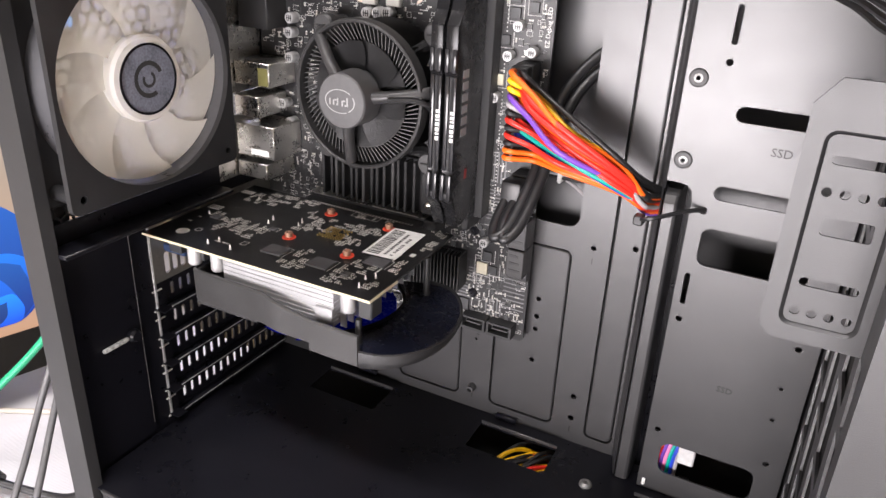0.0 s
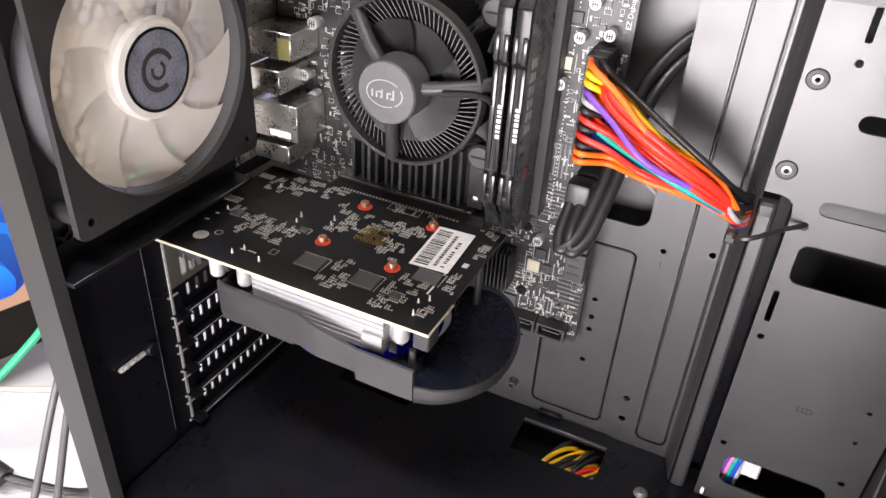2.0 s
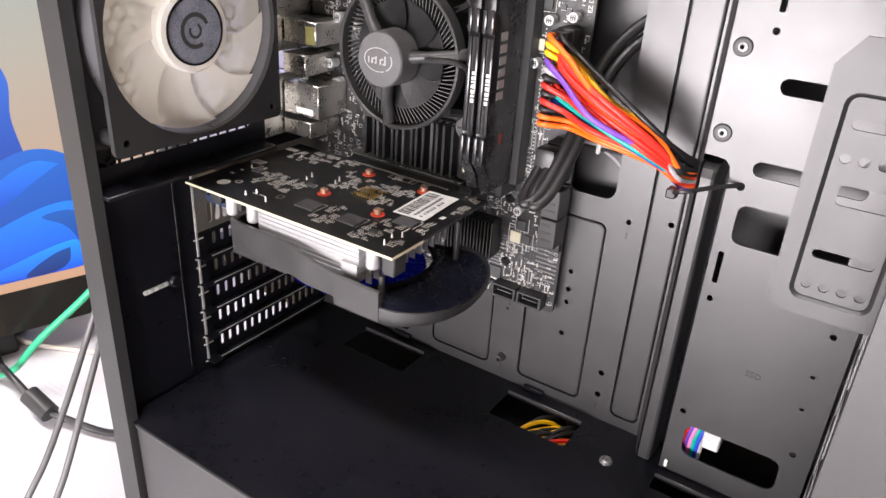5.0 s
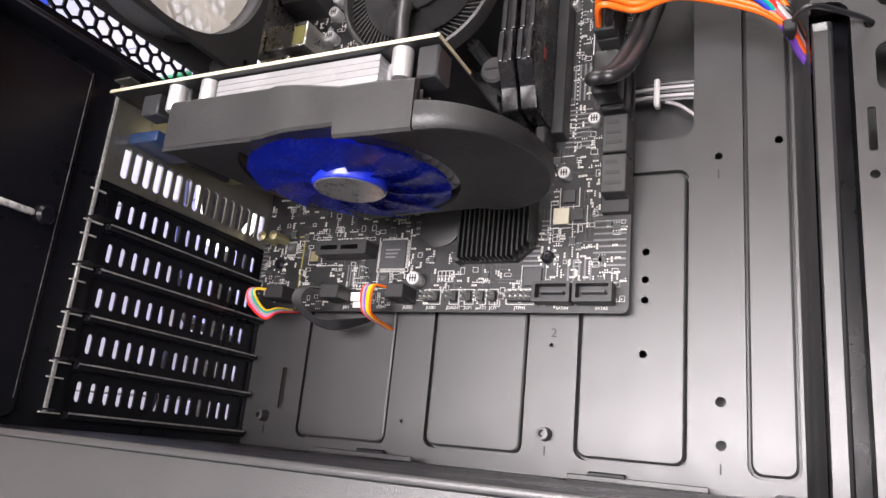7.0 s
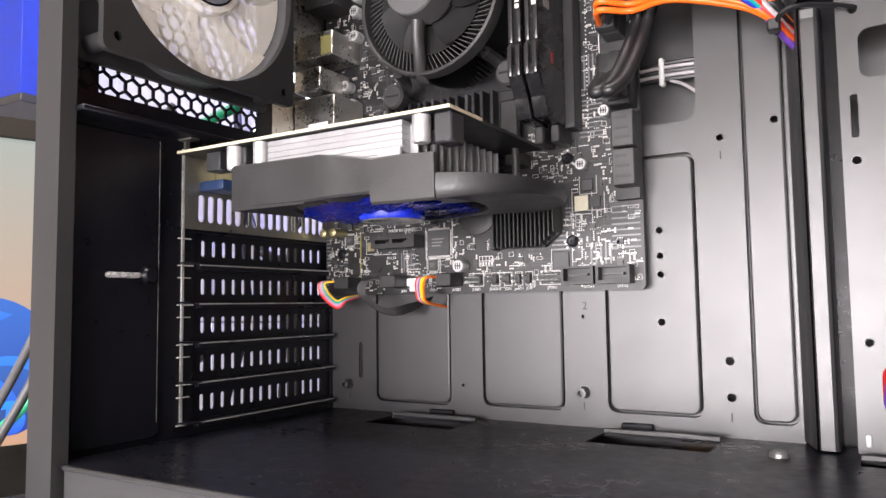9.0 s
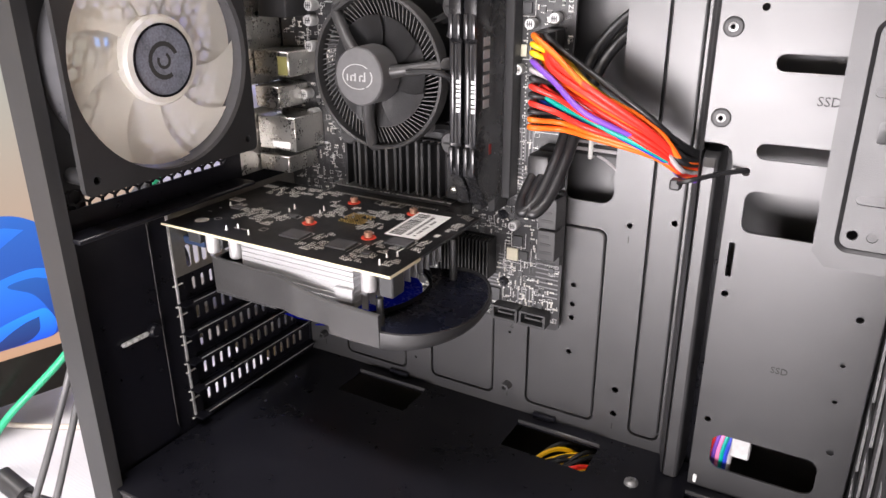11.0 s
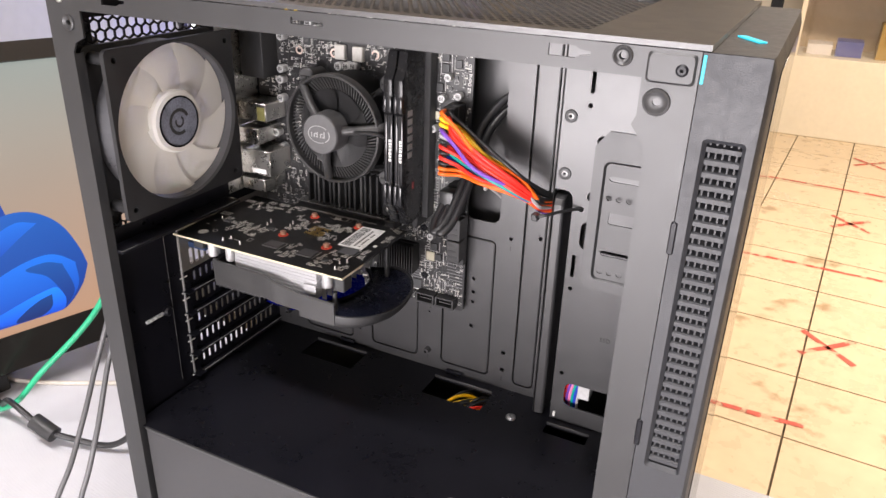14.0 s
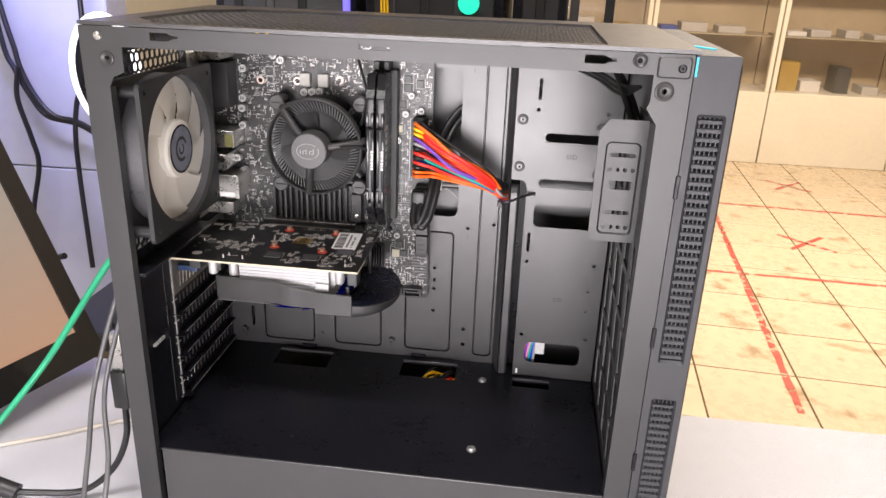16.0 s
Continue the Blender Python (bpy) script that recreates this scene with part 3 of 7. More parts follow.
    bm = BM()
    box(bm, 0.4223, 0.4228, y0 + 0.030, y1 - 0.030, -0.09, 0.329, 0.0002, 1)
    part("front_glass", bm, mat("gloss_black", (0.012, 0.012, 0.013), 0.08), case, "gloss black front glass")
    bm = BM()
    box(bm, -0.0098, 0.0098, -0.0022, 0.0022, 0.3386, 0.3394, 0.0003, 1)
    bm.transform(Matrix.Translation((0.4067, -0.1455, 0)) @ Matrix.Rotation(radians(-56), 4, "Z"))
    part("power_light", bm, bpy.data.materials["cyan_led"], case, "lit cyan power mark")
    for z in (0.255, 0.145, 0.040):
        bm = BM()
        box(bm, 0.3915, 0.3945, y0 - 0.0008, y0 + 0.002, z - 0.008, z + 0.008, 0.0006, 1)
        part("panel_clip", bm, BLACK, case)


case_front()


def case_bracket():
    # pressed drive bracket on the front post
    y = -0.157
    out = [(0.3435, 0.2055), (0.3475, 0.2010), (0.3765, 0.2010), (0.3765, 0.2900), (0.3500, 0.2900), (0.3435, 0.2815)]
    win = rrect(0.3490, 0.3735, 0.2065, 0.2745, 0.004)
    bm = BM()
    plate(bm, XZ, out, [win], y, y + 0.0012)
    hs = [rrect(0.3525, 0.3705, 0.2635, 0.2665, 0.0014, 2), rrect(0.3525, 0.3705, 0.2215, 0.2245, 0.0014, 2), rrect(0.3545, 0.3695, 0.2400, 0.2465, 0.0010, 2)]
    for i in range(4):
        hs += [circle(0.3535 + 0.0053 * i, 0.2545, 0.0016, 10), circle(0.3535 + 0.0053 * i, 0.2120, 0.0016, 10)]
    pad(bm, XZ, win, rrect(0.3503, 0.3722, 0.2078, 0.2732, 0.003), hs, y, y + 0.0018)
    box(bm, 0.3765, 0.3778, y, y + 0.06, 0.2010, 0.2900)
    box(bm, 0.3765, 0.3778, SIDE + 0.0016, y, 0.2010, 0.2900)
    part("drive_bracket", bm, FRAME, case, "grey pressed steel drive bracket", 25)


case_bracket()

# ---- the table ----


def table():
    m = mat("ribbed_cloth", (0.58, 0.58, 0.61), 0.6, 0, 0.04, 6)
    t = m.node_tree
    b = t.nodes["Principled BSDF"]
    w = t.nodes.new("ShaderNodeTexWave")
    w.inputs["Scale"].default_value = 170
    co = t.nodes.new("ShaderNodeTexCoord")
    mp = t.nodes.new("ShaderNodeMapping")
    mp.inputs["Rotation"].default_value = (0, 0, radians(38))
    t.links.new(co.outputs["Object"], mp.inputs[0])
    t.links.new(mp.outputs[0], w.inputs[0])
    bp = t.nodes.new("ShaderNodeBump")
    bp.inputs["Strength"].default_value, bp.inputs["Distance"].default_value = 0.5, 0.0008
    t.links.new(w.outputs["Fac"], bp.inputs["Height"])
    t.links.new(bp.outputs[0], b.inputs["Normal"])
    tb = thing("table", (0.2, -0.2, FLOOR), "long work table covered with white ribbed mat", "table")
    bm = BM()
    box(bm, -1.15, 1.25, -1.15, 0.10, TABLE - 0.003, TABLE, 0.001, 1)
    part("ribbed_mat", bm, m, tb, "white ribbed table mat")
    bm = BM()
    box(bm, -1.15, 1.25, -1.15, 0.09, TABLE - 0.033, TABLE - 0.0031, 0.003, 2)
    part("tabletop", bm, mat("board_white", (0.6, 0.58, 0.54), 0.5), tb)
    for x in (-1.05, 1.15):
        for y in (-1.08, 0.02):
            bm = BM()
            box(bm, x - 0.025, x + 0.025, y - 0.025, y + 0.025, FLOOR, TABLE - 0.033, 0.004, 1)
            part("leg", bm, PAINT, tb)


table()

# ---- motherboard ----
BY = -0.0080  # component side of the board
rnd = random.Random(7)


def fp(bm, u0, u1, v0, v1, y, d=0.00012):
    """A flat printed mark or trace on the board, a hair proud."""
    box(bm, u0, u1, y - d, y, v0, v1)


def can(parent, u, v, r=0.0038, h=0.0075, y=BY):
    """Upright electrolytic capacitor with a printed top."""
    bm = BM()
    lathe(bm, (u, y, v), (0, -1, 0), [(r * 0.95, 0), (r, 0.0008), (r * 0.9, 0.0014), (r, 0.002), (r, h - 0.0005), (r * 0.9, h), (0, h)], 18)
    c = part("capacitor", bm, CAPTOP, parent, "silver capacitor can")
    bm = BM()
    for k in (-1, 0, 1):
        box(bm, u + k * r * 0.4 - 0.0003, u + k * r * 0.4 + 0.0003, y - h - 0.00015, y - h, v - r * 0.55, v + r * 0.55)
    box(bm, u - r * 0.6, u + r * 0.6, y - h - 0.00015, y - h, v - 0.0003, v + 0.0003)
    part("printed_mark", bm, INK, c)
    return c


def motherboard():
    mb = thing("motherboard", (0.105, -0.004, 0.0735), "black motherboard with grey traces mounted on the steel tray", "motherboard")
    keep = []  # rectangles taken by larger parts
    bm = BM()
    hs = [circle(*c, 0.0021) for c in ((0.0471, 0.2794), (0.0819, 0.2803), (0.1215, 0.2829), (0.0175, 0.1811))]
    plate(bm, XZ, rrect(0.0015, 0.2078, 0.0735, 0.3175, 0.003), hs, BY, BY + 0.0016)
    part("board", bm, PCB, mb, "matt black circuit board", 25)
    for c in ((0.0471, 0.2794), (0.0819, 0.2803), (0.1215, 0.2829), (0.0175, 0.1811)):
        bm = BM()
        lathe(bm, (c[0], BY, c[1]), (0, -1, 0), [(0.0021, 0), (0.0022, 0.0002), (0.0036, 0.0002), (0.0037, 0)], 20)
        part("mounting_ring", bm, mat("tinned_ring", (0.75, 0.6, 0.52), 0.4, 0.6), mb, "tinned ring round a hole")
    for u, v in ((0.0145, 0.1000), (0.1683, 0.1441), (0.1700, 0.0998)):
        bm = BM()
        lathe(bm, (u, BY, v), (0, -1, 0), [(0.0032, 0), (0.0031, 0.0012), (0.002, 0.002), (0.001, 0.0019), (0.0008, 0.0010), (0, 0.001)], 16)
        s = part("board_screw", bm, BLACK, mb, "black board screw")
        bm = BM()
        for k in range(8):
            a = k * math.pi / 4
            cyl(bm, (u + 0.0046 * math.cos(a), BY, v + 0.0046 * math.sin(a)), (0, -1, 0), 0.00055, 0.00015, 6)
        part("solder_dots", bm, SOLDER, s)
    # bands of bare traces, as on the lower right and the right edge
    bm = BM()
    for k in range(9):
        fp(bm, 0.1755, 0.1880, 0.1545 + 0.0024 * k, 0.1552 + 0.0024 * k, BY)
        fp(bm, 0.1912, 0.2060, 0.0950 + 0.0030 * k, 0.0958 + 0.0030 * k, BY)
    for k in range(5):
        fp(bm, 0.1760 + 0.0024 * k, 0.1768 + 0.0024 * k, 0.1790, 0.1990, BY)
        fp(bm, 0.1795 + 0.0026 * k, 0.1803 + 0.0026 * k, 0.0870, 0.0985, BY)
        fp(bm, 0.1580, 0.1680 - 0.0006 * k, 0.0955 + 0.0024 * k, 0.0963 + 0.0024 * k, BY)
        fp(bm, 0.1660, 0.1700 + 0.001 * k, 0.1085 + 0.0022 * k, 0.1092 + 0.0022 * k, BY)
    for k in range(14):
        fp(bm, 0.0020, 0.0035 + 0.0002 * k, 0.0780 + 0.0024 * k, 0.0788 + 0.0024 * k, BY)
    for k in range(6):
        fp(bm, 0.0600 + 0.0017 * k, 0.0607 + 0.0017 * k, 0.0870, 0.0985, BY)
    tagged(part("trace_layer", bm, mat("bright_traces", (0.16, 0.16, 0.165), 0.35, 0.2), mb, "pale trace bands"), kind="stuff")
    # lower-edge pin headers
    for u0, u1, s in ((0.1068, 0.1163, "JUSB1"), (0.1210, 0.1262, "JDASH1"), (0.1290, 0.1340, "JGP1"), (0.1358, 0.1405, "JBAT1"), (0.1420, 0.1465, "JCI1"), (0.1510, 0.1645, "JTPM1")):
        bm = BM()
        box(bm, u0 + 0.0008, u1 - 0.0008, BY - 0.0025, BY, 0.0785, 0.0835, 0.0003, 1)
        hd = part("pin_header", bm, PLASTIC, mb, "black pin header")
        bm = BM()
        u = u0 + 0.0018
        while u < u1 - 0.001:
            for v in (0.0797, 0.0823):
                box(bm, u - 0.0003, u + 0.0003, BY - 0.0080, BY - 0.0025, v - 0.0003, v + 0.0003)
            u += 0.00254
        part("pins", bm, SOLDER, hd, "row of bright pins")
        bm = BM()
        for a in ((u0, u1, 0.0845, 0.0848), (u0, u1, 0.0772, 0.0775), (u0, u0 + 0.0003, 0.0772, 0.0848), (u1 - 0.0003, u1, 0.0772, 0.0848)):
            fp(bm, *a, BY)
        part("printed_frame", bm, SILK, hd)
        words("printed_name", s, 0.0022, Matrix.Translation(((u0 + u1) / 2, BY - 0.0001, 0.0756)) @ FRONT, SILK, hd)
    for u, v, s, z in ((0.0605, 0.1125, "MADE IN CHINA", 0.0026), (0.0530, 0.0960, "PCI_E3", 0.0022), (0.0345, 0.0885, "JRGB1", 0.0020), (0.0620, 0.0756, "JFP1", 0.0022), (0.0830, 0.0758, "COM1", 0.0020),
                       (0.0985, 0.0758, "JUSB2", 0.0022), (0.1400, 0.0885, "JFP2", 0.0022), (0.1780, 0.0756, "SATA4", 0.0020), (0.1960, 0.0756, "SATA5", 0.0020), (0.0290, 0.0850, "JT1", 0.0018)):
        words("printed_name", s, z, Matrix.Translation((u, BY - 0.0001, v)) @ FRONT, SILK, mb)
    words("printed_name", "EZ Debug LED", 0.0036, Matrix.Translation((0.2048, BY - 0.0001, 0.2740)) @ FRONT @ Matrix.Rotation(math.pi / 2, 4, "Z"), SILK, mb)
    words("printed_name", "LAN_USB1", 0.0022, Matrix.Translation((0.0310, BY - 0.0001, 0.1735)) @ FRONT, SILK, mb)
    # wide plugs on the lower edge (front audio, switches, card reader)
    for u0, u1 in ((0.0185, 0.0300), (0.0535, 0.0650), (0.0925, 0.1025)):
        bm = BM()
        box(bm, u0, u1, BY - 0.014, BY, 0.0775, 0.0850, 0.0006, 1)
        part("header_plug", bm, PLASTIC, mb, "black header plug")
        keep.append((u0, u1, 0.075, 0.087))
    bm = BM()
    box(bm, 0.0655, 0.0770, BY - 0.0028, BY, 0.0785, 0.0830, 0.0003, 1)
    fp(bm, 0.0660, 0.0765, 0.0755, 0.0785, BY)
    part("pin_header", bm, WHITE, mb, "white header block")
    # side-facing drive ports
    for u0 in (0.1660, 0.1848):
        bm = BM()
        plate(bm, XZ, rrect(u0, u0 + 0.0175, 0.0768, 0.0862, 0.0004, 1), [rrect(u0 + 0.0015, u0 + 0.016, 0.0785, 0.0850)], BY - 0.0090, BY)
        box(bm, u0 + 0.0012, u0 + 0.0163, BY - 0.003, BY - 0.0001, 0.0782, 0.0853)
        sp = part("drive_port", bm, PLASTIC, mb, "black drive data port")
        bm = BM()
        box(bm, u0 + 0.0035, u0 + 0.014, BY - 0.0075, BY - 0.003, 0.0812, 0.0822)
        part("port_tongue", bm, GREYPLASTIC, sp)
    # stacked side ports at the right edge
    for v0 in (0.1250, 0.1445):
        bm = BM()
        box(bm, 0.1965, 0.2080, BY - 0.0135, BY, v0, v0 + 0.0185, 0.0006, 1)
        sp = part("side_drive_port", bm, GREYPLASTIC, mb, "dark grey side drive port")
        bm = BM()
        for k in range(3):
            box(bm, 0.1985, 0.2060 - 0.001 * k, BY - 0.0138, BY - 0.0133, v0 + 0.004 + 0.005 * k, v0 + 0.0055 + 0.005 * k)
        part("moulded_bar", bm, PLASTIC, sp)
    bm = BM()
    box(bm, 0.1950, 0.2078, BY - 0.004, BY, 0.1190, 0.1645, 0.0004, 1)
    part("port_base", bm, PLASTIC, mb)
    keep.append((0.194, 0.209, 0.118, 0.166))
    # upright usb header with the thick plug
    bm = BM()
    box(bm, 0.1945, 0.2065, BY - 0.012, BY, 0.166, 0.1915, 0.0008, 1)
    part("usb_header", bm, PLASTIC, mb, "black internal usb header")
    keep.append((0.19, 0.209, 0.164, 0.196))
    # main power socket
    bm = BM()
    box(bm, 0.1915, 0.2020, BY - 0.0120, BY, 0.2030, 0.2550, 0.0006, 1)
    box(bm, 0.2020, 0.2036, BY - 0.0100, BY, 0.223, 0.235, 0.0004, 1)
    sk = part("power_socket", bm, PLASTIC, mb, "black 24 pin power socket")
    bm = BM()
    for k in range(12):
        box(bm, 0.1911, 0.1919, BY - 0.0125, BY - 0.006, 0.2045 + 0.0042 * k, 0.2050 + 0.0042 * k)
    part("socket_ribs", bm, GREYPLASTIC, sk)
    bm = BM()
    for a in ((0.1870, 0.2010, 0.1970, 0.1974), (0.1870, 0.2010, 0.2518, 0.2522), (0.1870, 0.1874, 0.1970, 0.2522)):
        fp(bm, *a, BY)
    part("printed_frame", bm, SILK, sk)
    keep.append((0.187, 0.203, 0.196, 0.253))
    # cpu power socket under the top bar
    bm = BM()
    box(bm, 0.0440, 0.0640, BY - 0.0125, BY, 0.3050, 0.3145, 0.0006, 1)
    sk = part("processor_power_plug", bm, PLASTIC, mb, "black processor power plug")
    for k in range(4):
        bm = BM()
        u = 0.0465 + 0.0045 * k
        tube(bm, [(u, BY - 0.0125, 0.3095), (u + 0.001, BY - 0.019, 0.3100), (u + 0.002, BY - 0.022, 0.3140), (u + 0.003, BY - 0.02, 0.3240)], 0.0015, 8, 5)
        part("wire", bm, mat("yellow_wire", (0.75, 0.5, 0.01), 0.4) if k % 2 else RUBBER, sk, "")
    # card slots
    for u0, u1, v, full in ((0.0480, 0.1370, 0.1452, True), (0.0455, 0.0765, 0.1052, False)):
        bm = BM()
        plate(bm, XZ, rrect(u0, u1, v - 0.0038, v + 0.0038, 0.0005, 1), [rrect(u0 + 0.003, u0 + 0.0135, v - 0.0012, v + 0.0012), rrect(u0 + 0.0155, u1 - 0.005, v - 0.0012, v + 0.0012)], BY - 0.0112, BY)
        sl = part("card_slot", bm, PLASTIC, mb, "black expansion card slot")
        if full:
            bm = BM()
            box(bm, u0 - 0.001, u1 + 0.001, BY - 0.0118, BY - 0.001, v + 0.0039, v + 0.0046)
            box(bm, u0 - 0.001, u1 + 0.001, BY - 0.0118, BY - 0.001, v - 0.0046, v - 0.0039)
            part("slot_armour", bm, STEEL, sl, "bright steel slot sleeve")
            bm = BM()
            box(bm, u1, u1 + 0.010, BY - 0.014, BY, v - 0.004, v + 0.004, 0.001, 1)
            part("slot_latch", bm, PLASTIC, sl)
        keep.append((u0 - 0.002, u1 + 0.01, v - 0.006, v + 0.006))
    # two storage connectors stand-off squares above the cooler
    for u in (0.0900, 0.1070):
        bm = BM()
        box(bm, u - 0.0048, u + 0.0048, BY - 0.0045, BY, 0.2765, 0.2880, 0.0006, 1)
        part("choke", bm, mat("grey_choke", (0.42, 0.41, 0.38), 0.5), mb, "pale grey square choke")
        keep.append((u - 0.006, u + 0.006, 0.275, 0.289))
    for u, v in ((0.0314, 0.2631), (0.0302, 0.2538), (0.0298, 0.2378), (0.0224, 0.2300), (0.0226, 0.2065), (0.0276, 0.1939), (0.0899, 0.2716), (0.0974, 0.2722), (0.1042, 0.2728), (0.0330, 0.2900),
                 (0.1887, 0.2736), (0.1837, 0.2569), (0.1978, 0.2603), (0.1772, 0.2322), (0.1772, 0.1395), (0.1035, 0.0890), (0.1905, 0.1660), (0.0620, 0.3030), (0.0690, 0.2990)):
        can(mb, u, v, 0.0035 if u < 0.12 else 0.0030, 0.0075 if u < 0.12 else 0.0062)
        keep.append((u - 0.0045, u + 0.0045, v - 0.0045, v + 0.0045))
    # chips
    for u, v, w, h, q in ((0.0870, 0.1035, 0.0150, 0.0150, 1), (0.0215, 0.1085, 0.0058, 0.0062, 1), (0.0830, 0.0905, 0.0058, 0.0066, 1), (0.1635, 0.0902, 0.0085, 0.0085, 0), (0.1755, 0.1195, 0.0075, 0.0080, 2),
                          (0.1830, 0.1200, 0.0060, 0.0055, 0), (0.0380, 0.1035, 0.0050, 0.0055, 3), (0.1850, 0.2800, 0.0058, 0.0060, 0), (0.1850, 0.2880, 0.0056, 0.0048, 0), (0.1800, 0.2650, 0.0056, 0.0056, 0),
                          (0.1960, 0.2840, 0.0050, 0.0056, 0), (0.1790, 0.1290, 0.0060, 0.0060, 0), (0.0560, 0.2880, 0.0070, 0.0070, 1), (0.1775, 0.2423, 0.0060, 0.0064, 2)):
        bm = BM()
        box(bm, u - w / 2, u + w / 2, BY - 0.0014, BY - 0.0001, v - h / 2, v + h / 2, 0.0002, 1)
        ch = part("chip", bm, {0: CHIP, 1: CHIP, 2: mat("cream_coil", (0.5, 0.47, 0.36), 0.5), 3: BRASS}[q], mb, "square chip package")
        if q == 1:
            bm = BM()
            n = int(w / 0.0007)
            for k in range(n):
                o = -w / 2 + w * (k + 0.5) / n
                for s in (-1, 1):
                    box(bm, u + o - 0.00015, u + o + 0.00015, BY - 0.0004, BY, v + s * h / 2, v + s * (h / 2 + 0.0012))
                    box(bm, u + s * w / 2, u + s * (w / 2 + 0.0012), BY - 0.0004, BY, v + o * h / w - 0.00015, v + o * h / w + 0.00015)
            part("leg_row", bm, SOLDER, ch, "rows of tinned legs")
            bm = BM()
            for k in range(3):
                fp(bm, u - w * 0.28, u + w * (0.28 - 0.08 * k), v + h * (0.12 - 0.13 * k), v + h * (0.17 - 0.13 * k), BY - 0.0014)
            part("printed_mark", bm, mat("faint_print", (0.16, 0.16, 0.16), 0.6), ch)
        bm = BM()
        e = 0.0018
        for a in ((u - w / 2 - e, u + w / 2 + e, v - h / 2 - e, v - h / 2 - e + 0.00025), (u - w / 2 - e, u - w / 2 - e + 0.00025, v - h / 2 - e, v + h / 2 + e), (u + w / 2 + e - 0.00025, u + w / 2 + e, v - h / 2 - e, v + h / 2 + e)):
            fp(bm, *a, BY)
        part("printed_frame", bm, SILK, ch)
        keep.append((u - w / 2 - 0.002, u + w / 2 + 0.002, v - h / 2 - 0.002, v + h / 2 + 0.002))
    # socket area chip cell: coin battery edge and black chipset sink
    bm = BM()
    lathe(bm, (0.1130, BY, 0.1180), (0, -1, 0), [(0.0115, 0), (0.0115, 0.0012), (0.0108, 0.0015), (0, 0.0010)], 36)
    part("cell_holder", bm, PLASTIC, mb, "round black cell holder")
    keep.append((0.101, 0.125, 0.106, 0.131))
    bm = BM()
    out = [(0.1275, 0.0975), (0.1555, 0.0975), (0.1640, 0.1045), (0.1640, 0.1290), (0.1275, 0.1290)]
    plate(bm, XZ, out, [], BY - 0.004, BY)
    sink = part("chipset_heatsink", bm, DARKALU, mb, "black finned chipset heatsink")
    for k in range(15):
        u = 0.1287 + 0.0025 * k
        bm = BM()
        box(bm, u - 0.0005, u + 0.0005, BY - 0.0125, BY - 0.004, 0.0975 + max(0, (u - 0.1555)) * 0.82, 0.1290, 0.0002, 1)
        part("fin", bm, DARKALU, sink)
    bm = BM()
    lathe(bm, (0.1258, BY, 0.0995), (0, -1, 0), [(0.0028, 0), (0.0028, 0.006), (0.0022, 0.0068), (0, 0.0068)], 16)
    part("push_pin", bm, PLASTIC, mb)
    keep.append((0.122, 0.166, 0.095, 0.131))
    # storage and regulator heatsink below the cooler
    bm = BM()
    box(bm, 0.0560, 0.1400, BY - 0.0050, BY - 0.001, 0.1510, 0.1860, 0.0006, 1)
    sink = part("drive_heatsink", bm, DARKALU, mb, "black ribbed heatsink bar")
    for k in range(14):
        u = 0.0600 + 0.0053 * k
        bm = BM()
        box(bm, u - 0.0011, u + 0.0011, BY - 0.0135 + (0.002 if k % 3 == 1 else 0), BY - 0.005, 0.1515, 0.1855, 0.0004, 1)
        part("fin", bm, GREYPLASTIC if k % 4 == 2 else DARKALU, sink)
    bm = BM()
    box(bm, 0.1330, 0.1435, BY - 0.0095, BY - 0.005, 0.1512, 0.1790, 0.0008, 1)
    part("heatsink_end", bm, DARKALU, sink)
    bm = BM()
    lathe(bm, (0.1385, BY - 0.0095, 0.1580), (0, -1, 0), [(0.0024, 0), (0.0023, 0.001), (0.0014, 0.0016), (0.0005, 0.0016), (0.0004, 0.0008), (0, 0.0008)], 14)
    part("heatsink_screw", bm, STEEL, sink)
    keep.append((0.054, 0.145, 0.149, 0.188))
    keep.append((0.060, 0.157, 0.186, 0.270))
    # memory slots: two filled, white-dotted edge beside them
    for u in (0.1590, 0.1680, 0.1740):
        bm = BM()
        box(bm, u - 0.0030, u + 0.0030, BY - 0.0105, BY, 0.1580, 0.2960, 0.0006, 1)
        part("memory_slot", bm, PLASTIC, mb, "long black memory slot")
    keep.append((0.154, 0.1775, 0.148, 0.305))
    bm = BM()
    for k in range(60):
        fp(bm, 0.1798, 0.1804, 0.1520 + 0.0023 * k, 0.1527 + 0.0023 * k, BY)
    fp(bm, 0.1745, 0.1800, 0.1500, 0.1503, BY)
    tagged(part("solder_row", bm, SILK, mb, "row of white dots"), kind="stuff")
    # rear ports
    for nm, x1, y0, v0, v1, m, lab in (("video_port", 0.0240, -0.020, 0.2560, 0.2960, PLASTIC, "black stacked video port"), ("usb_port", 0.0290, -0.0270, 0.2205, 0.2360, STEEL, "bare steel usb port"),
                                       ("usb_port", 0.0210, -0.0290, 0.2000, 0.2140, STEEL, "bare steel usb port"), ("network_port", 0.0320, -0.0290, 0.1725, 0.1950, STEEL, "steel network port with label"),
                                       ("audio_port", 0.0255, -0.0300, 0.1580, 0.1690, STEEL, "dull steel audio port"), ("serial_port", 0.0205, -0.0270, 0.2990, 0.3150, STEEL, "steel serial port")):
        bm = BM()
        box(bm, 0.0002, x1, BY + y0, BY, v0, v1, 0.0006, 1)
        p = part(nm, bm, m, mb, lab)
        if nm == "network_port":
            bm = BM()
